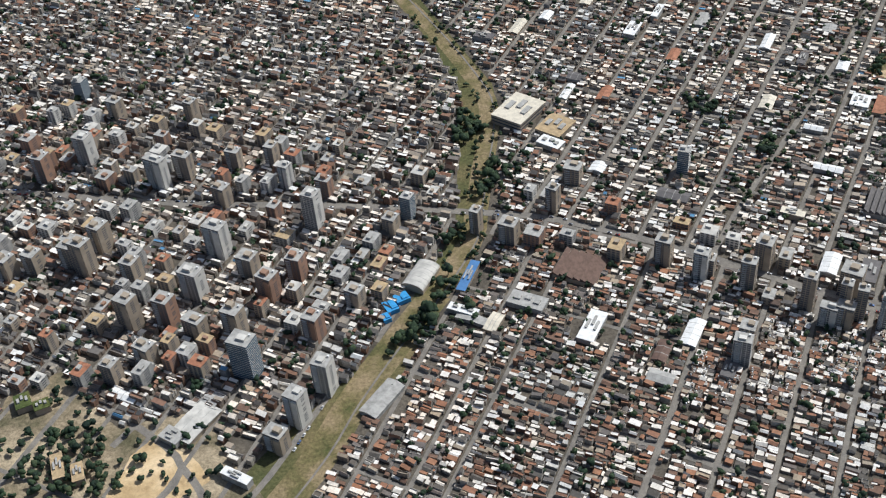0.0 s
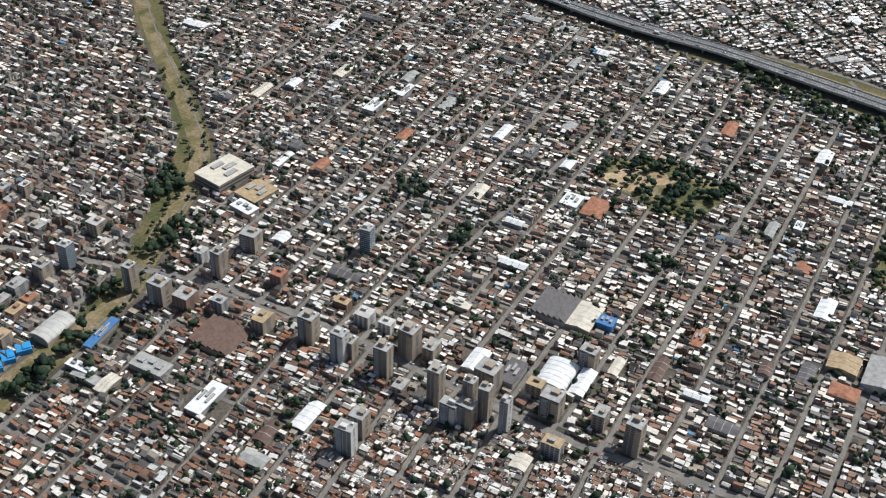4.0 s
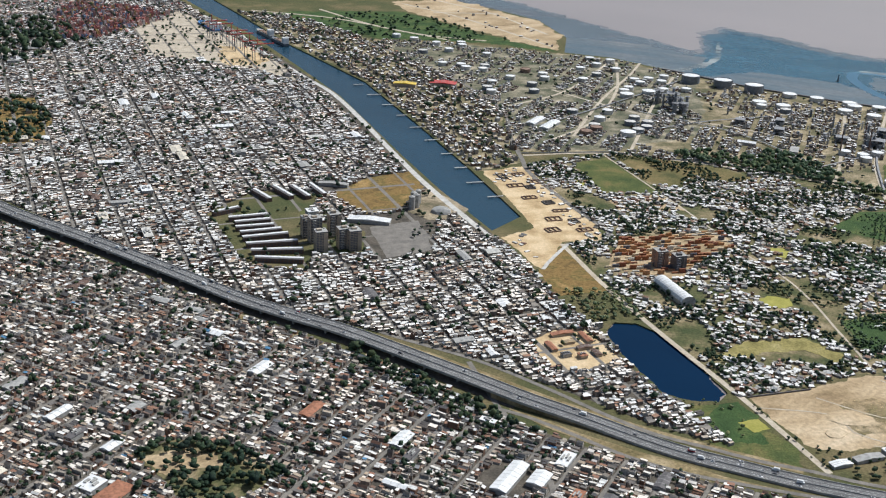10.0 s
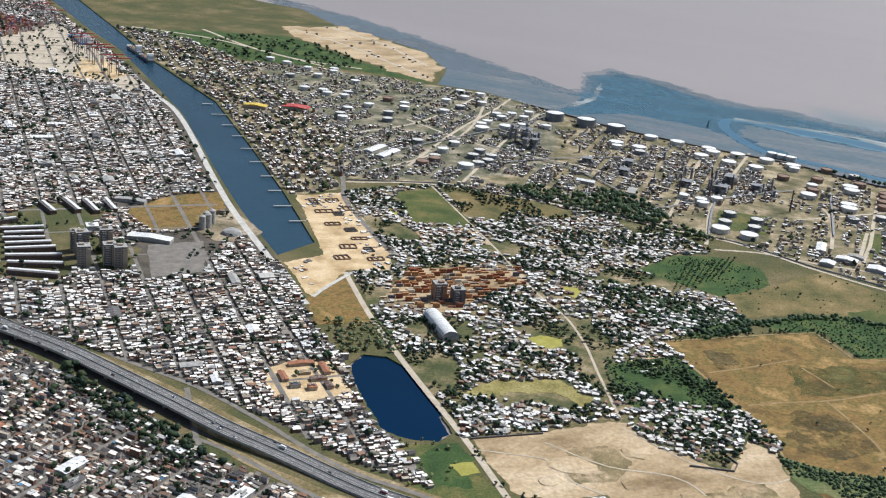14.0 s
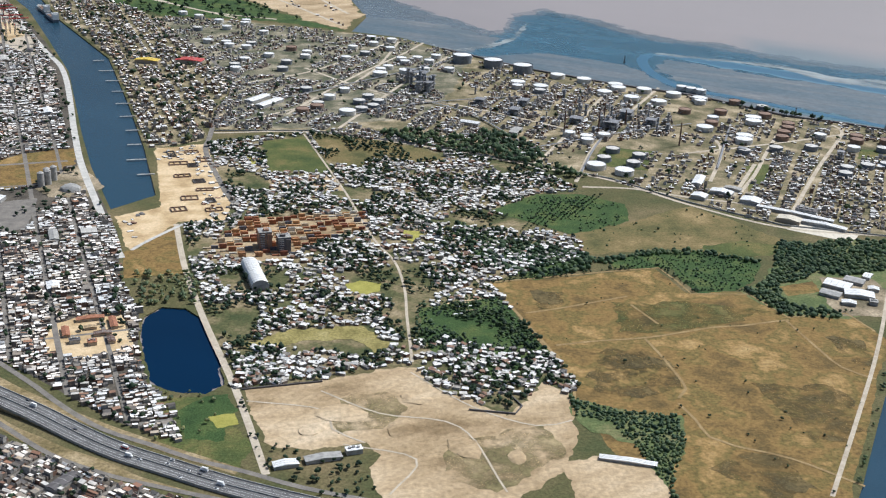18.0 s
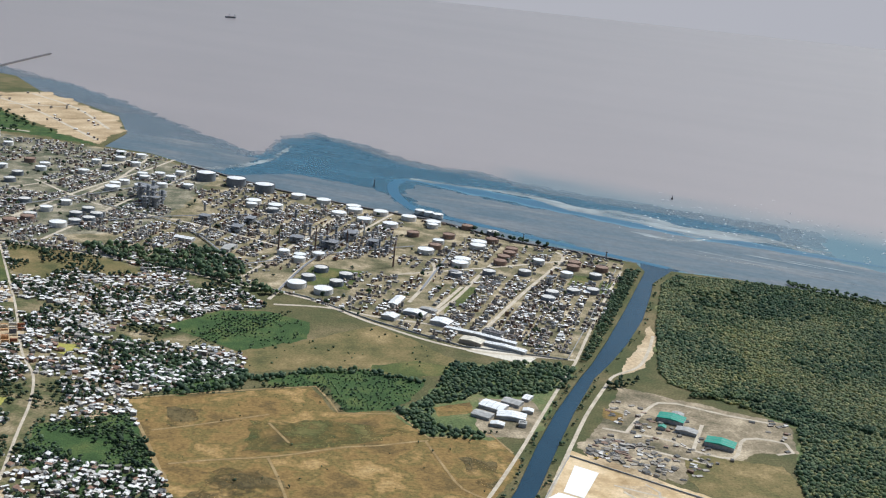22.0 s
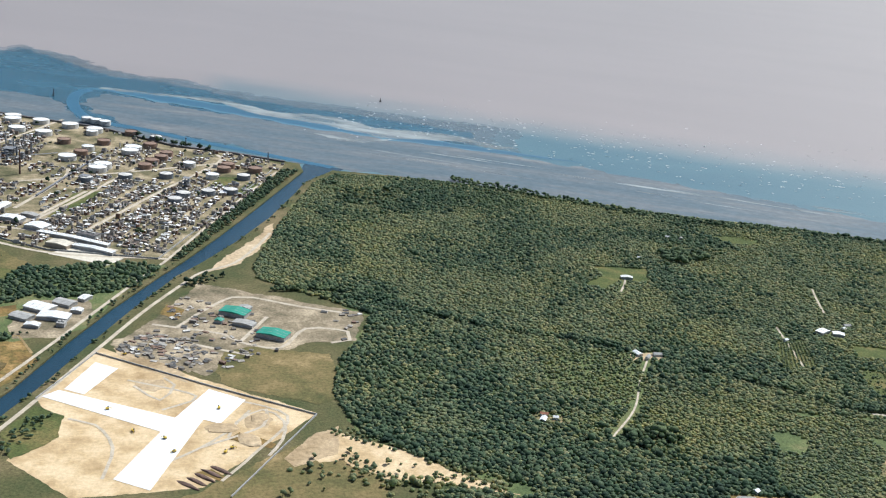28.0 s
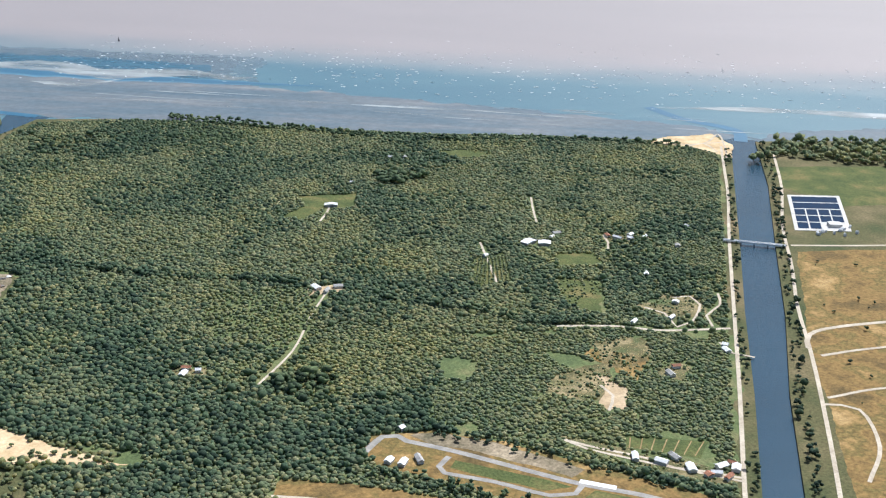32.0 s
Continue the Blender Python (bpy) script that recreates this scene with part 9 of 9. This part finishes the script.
for k, (x, y) in enumerate(((572, 1015), (588, 1022), (580, 990), (592, 985), (600, 1000), (586, 958), (600, 945), (606, 925), (596, 905), (612, 900), (616, 880), (590, 880))):
    rnd = random.Random(900 + k)
    footing(x, y, rnd.uniform(8, 15), rnd.uniform(5, 9), 12 + rnd.uniform(-6, 6) + (90 if k % 3 == 0 else 0), M["rust" if k % 3 else "dark"])
ribbon("dirt_road", [(596, 850), (588, 838), (572, 812), (566, 800)], 3.0, 0.15, M["quay"], "pale road over the sand yard", "road")

# ---- docks: piers, cranes, ships ----
for k, (x, y) in enumerate([(541, 1042), (560, 962), (548, 1000), (534, 1085), (524, 1130), (515, 1175), (503, 1220), (492, 1262), (480, 1305), (465, 1350)]):
    ob = tagged(new("jetty"), "short concrete jetty on the dock", "jetty", "dock jetties")
    ob.matrix_basis = pose(x, y, 0, 0, 0, 10)
    bm = bmesh.new()
    box(bm, -3, 0, 0.1, 12 + k % 3 * 2, 2.0, 0.3)
    part("deck", bm, M["grey"], ob)
    for j in (-1, 1):
        bm = bmesh.new()
        box(bm, -6, j * 0.7, -1.6, 0.4, 0.4, 1.7)
        part("pile", bm, M["dark"], ob)


def crane(x, y, turn):
    ob = tagged(new("dock_crane"), "tall blue and red dock crane", "crane", "dock cranes")
    ob.matrix_basis = pose(x, y, 0.1, 0, 0, turn)
    for i in (-1, 1):
        for j in (-1, 1):
            bm = bmesh.new()
            box(bm, i * 5, j * 5, 0, 0.7, 0.7, 20)
            part("leg", bm, M["tankdark"], ob)
    for i in (-1, 1):
        bm = bmesh.new()
        box(bm, i * 5, 0, 13, 0.6, 10, 0.6)
        part("brace", bm, M["redpaint"], ob)
    bm = bmesh.new()
    box(bm, 6, 0, 20, 30, 1.2, 1.1)
    part("boom", bm, M["redpaint"], ob)
    bm = bmesh.new()
    box(bm, -4, 0, 21.1, 5, 3, 2)
    part("machine_house", bm, M["tankside"], ob)
    bm = bmesh.new()
    box(bm, 0, 0, 21.1, 0.8, 0.8, 9, taper=0.5)
    part("mast", bm, M["redpaint"], ob)
    return ob


for x, y in ((290, 1600), (298, 1580), (318, 1538), (326, 1520), (342, 1480), (352, 1462), (230, 1760), (205, 1810)):
    crane(x - 6, y, 20)


def ship(x, y, length, beam, turn, hull, label):
    ob = tagged(new("cargo_ship"), label, "ship")
    ob.matrix_basis = pose(x, y, -1.2, 0, 0, turn)
    bm = bmesh.new()
    ring = [(-0.5, -0.4), (-0.5, 0.4), (0.3, 0.5), (0.43, 0.3), (0.5, 0), (0.43, -0.3), (0.3, -0.5)]
    lo = [bm.verts.new((a * length * 0.96, b * beam * 0.85, 0)) for a, b in ring]
    hi = [bm.verts.new((a * length, b * beam, 4.0)) for a, b in ring]
    for k in range(7):
        bm.faces.new((lo[k], lo[(k + 1) % 7], hi[(k + 1) % 7], hi[k]))
    bm.faces.new(hi)
    bmesh.ops.recalc_face_normals(bm, faces=bm.faces)
    part("hull", bm, hull, ob)
    for k in range(3):
        bm = bmesh.new()
        box(bm, (-0.2 + 0.18 * k) * length, 0, 4.0, length * 0.14, beam * 0.7, 0.8)
        part("hatch", bm, M["rust"], ob)
    bm = bmesh.new()
    box(bm, -0.4 * length, 0, 4.0, length * 0.12, beam * 0.85, 6)
    box(bm, -0.4 * length, 0, 10.0, length * 0.08, beam * 0.95, 1.6)
    part("bridge_house", bm, M["white"], ob)
    bm = bmesh.new()
    box(bm, 0.1 * length, 0, 4.0, 0.6, 0.6, 8, taper=0.5)
    part("mast", bm, M["metal"], ob)
    return ob


ship(276, 1665, 70, 16, 113, M["blue"], "blue cargo ship moored at the dock")
ship(372, 1572, 48, 9, 113, M["tankdark"], "dark barge moored at the far bank")
ship(352, 1622, 52, 9, 113, M["grey"], "grey vessel moored at the far bank")
ship(975, 3430, 30, 8, 175, M["tankdark"], "small dark ship far out on the river")
for k, pts in enumerate(([(368, 2303), (406, 2353)], [(448, 2186), (492, 2345)], [(534, 2152), (601, 2375)])):
    ob = ribbon("breakwater_jetty", pts, 5, 1.0, M["dark"], "long dark timber jetty in the river", "jetty", thick=2.2, smooth=False)


def buoy(x, y):
    ob = tagged(new("channel_marker"), "dark channel marker standing in the river", "marker")
    ob.matrix_basis = pose(x, y, -1.4)
    bm = bmesh.new()
    box(bm, 0, 0, 0, 2.4, 2.4, 2.0, taper=0.7)
    part("base", bm, M["dark"], ob)
    bm = bmesh.new()
    box(bm, 0, 0, 2.0, 0.8, 0.8, 3.5, taper=0.5)
    part("mast", bm, M["dark"], ob)


buoy(1453, 1421)

# ---- light towers and beacons on the shore ----
for x, y, h in ((1062, 1398, 7), (1182, 1168, 9), (1255, 1118, 8), (932, 1352, 8)):
    ob = tagged(new("shore_beacon"), "slim steel beacon on the shore", "beacon")
    ob.matrix_basis = pose(x, y, -0.9)
    bm = bmesh.new()
    box(bm, 0, 0, 0, 2.2, 2.2, h, taper=0.25)
    part("mast", bm, M["metal"], ob)
    bm = bmesh.new()
    box(bm, 0, 0, h, 1.2, 1.2, 1.0)
    part("lamp_house", bm, M["dark"], ob)

# ---- sun glitter of the river, put in as small white flecks ----
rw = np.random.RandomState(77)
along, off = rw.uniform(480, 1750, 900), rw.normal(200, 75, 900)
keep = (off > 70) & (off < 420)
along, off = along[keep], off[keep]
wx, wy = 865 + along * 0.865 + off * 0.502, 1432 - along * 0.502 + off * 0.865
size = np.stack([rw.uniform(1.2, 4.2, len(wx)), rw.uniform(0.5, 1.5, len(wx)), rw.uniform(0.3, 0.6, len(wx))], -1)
scatter("glint_flecks", [gable_shape()], np.zeros(len(wx), int), np.stack([wx, wy, np.full(len(wx), -1.05)], -1), rw.normal(-0.5, 0.4, len(wx)), size, [M["slab"], M["slab"]], "white flecks shaped as sun glints on the river", "waves")

# ---- traffic on the motorway ----


def car_model(length, w, h, label, cab):
    ob = tagged(new("car" if length < 3 else "lorry"), label, "car" if length < 3 else "lorry", "motorway traffic")
    bm = bmesh.new()
    box(bm, 0, 0, 0.22, length, w, h * 0.5)
    part("body", bm, M["car_one"], ob)
    bm = bmesh.new()
    if cab:
        box(bm, -0.1 * length, 0, 0.22 + h * 0.5, length * 0.5, w * 0.9, h * 0.4, taper=0.8)
        part("cabin", bm, M["band"], ob)
    else:
        box(bm, -0.08 * length, 0, 0.22 + h * 0.5, length * 0.8, w, h * 0.6)
        part("load_box", bm, M["white"], ob)
    for i in (-1, 1):
        for j in (-1, 1):
            bm = bmesh.new()
            bmesh.ops.create_cone(bm, cap_ends=True, segments=8, radius1=0.2, radius2=0.2, depth=0.14, matrix=Matrix.Translation((i * length * 0.33, j * w * 0.46, 0.2)) @ Matrix.Rotation(math.pi / 2, 4, "X"))
            part("wheel", bm, M["dark"], ob)
    return ob


M["car_one"] = medley("car_body_paint", [(0.0, (0.75, 0.75, 0.75)), (0.4, (0.3, 0.3, 0.32)), (0.55, (0.05, 0.05, 0.06)), (0.75, (0.4, 0.06, 0.05)), (0.82, (0.1, 0.18, 0.4)), (0.88, (0.8, 0.8, 0.8))], "object", rough=0.35)
CAR = car_model(2.2, 0.95, 0.85, "small passenger car on the motorway", True)
LORRY = car_model(4.0, 1.05, 1.5, "white box lorry on the motorway", False)
line = spline(HIGHWAY, 6.0)
nor = sides(line)
rt = random.Random(12)
first = {CAR: True, LORRY: True}
for k in range(110):
    i = rt.randrange(8, len(line) - 12)
    lane = rt.choice([-5.3, -3.3, -1.3, 1.3, 3.3, 5.3])
    p = line[i] + nor[i] * lane
    d = line[i + 1] - line[i - 1]
    m = pose(p.x, p.y, deck_z(p.x) + 0.06, 0, 0, math.degrees(math.atan2(d.y, d.x)) + (180 if lane > 0 else 0))
    src = LORRY if rt.random() < 0.17 else CAR
    if first[src]:
        src.matrix_basis = m
        first[src] = False
    else:
        copy_thing(src, m)
PARKED = [(AVENUE, 1.5, 46), (AVENUE, -1.5, 40), (RAIL[1:5], 11.5, 22)]
for pts, shift, count in PARKED:
    line = spline(pts, 4.0)
    nor = sides(line)
    for k in range(count):
        i = rt.randrange(1, len(line) - 2)
        p, d = line[i] + nor[i] * shift, line[i + 1] - line[i - 1]
        copy_thing(CAR, pose(p.x, p.y, 0.14, 0, 0, math.degrees(math.atan2(d.y, d.x))))

# ---- thin ground layers lie one above the other ----
levels = sorted({z for z, _ in FLATS})
for k, (z, ob) in enumerate(FLATS):
    base = -1.0 if z < 0 else 0.02
    level = levels.index(z) - (0 if z < 0 else sum(1 for q in levels if q < 0))
    ob.location.z = base + level * 0.009 + (k % 8) * 0.001 - z
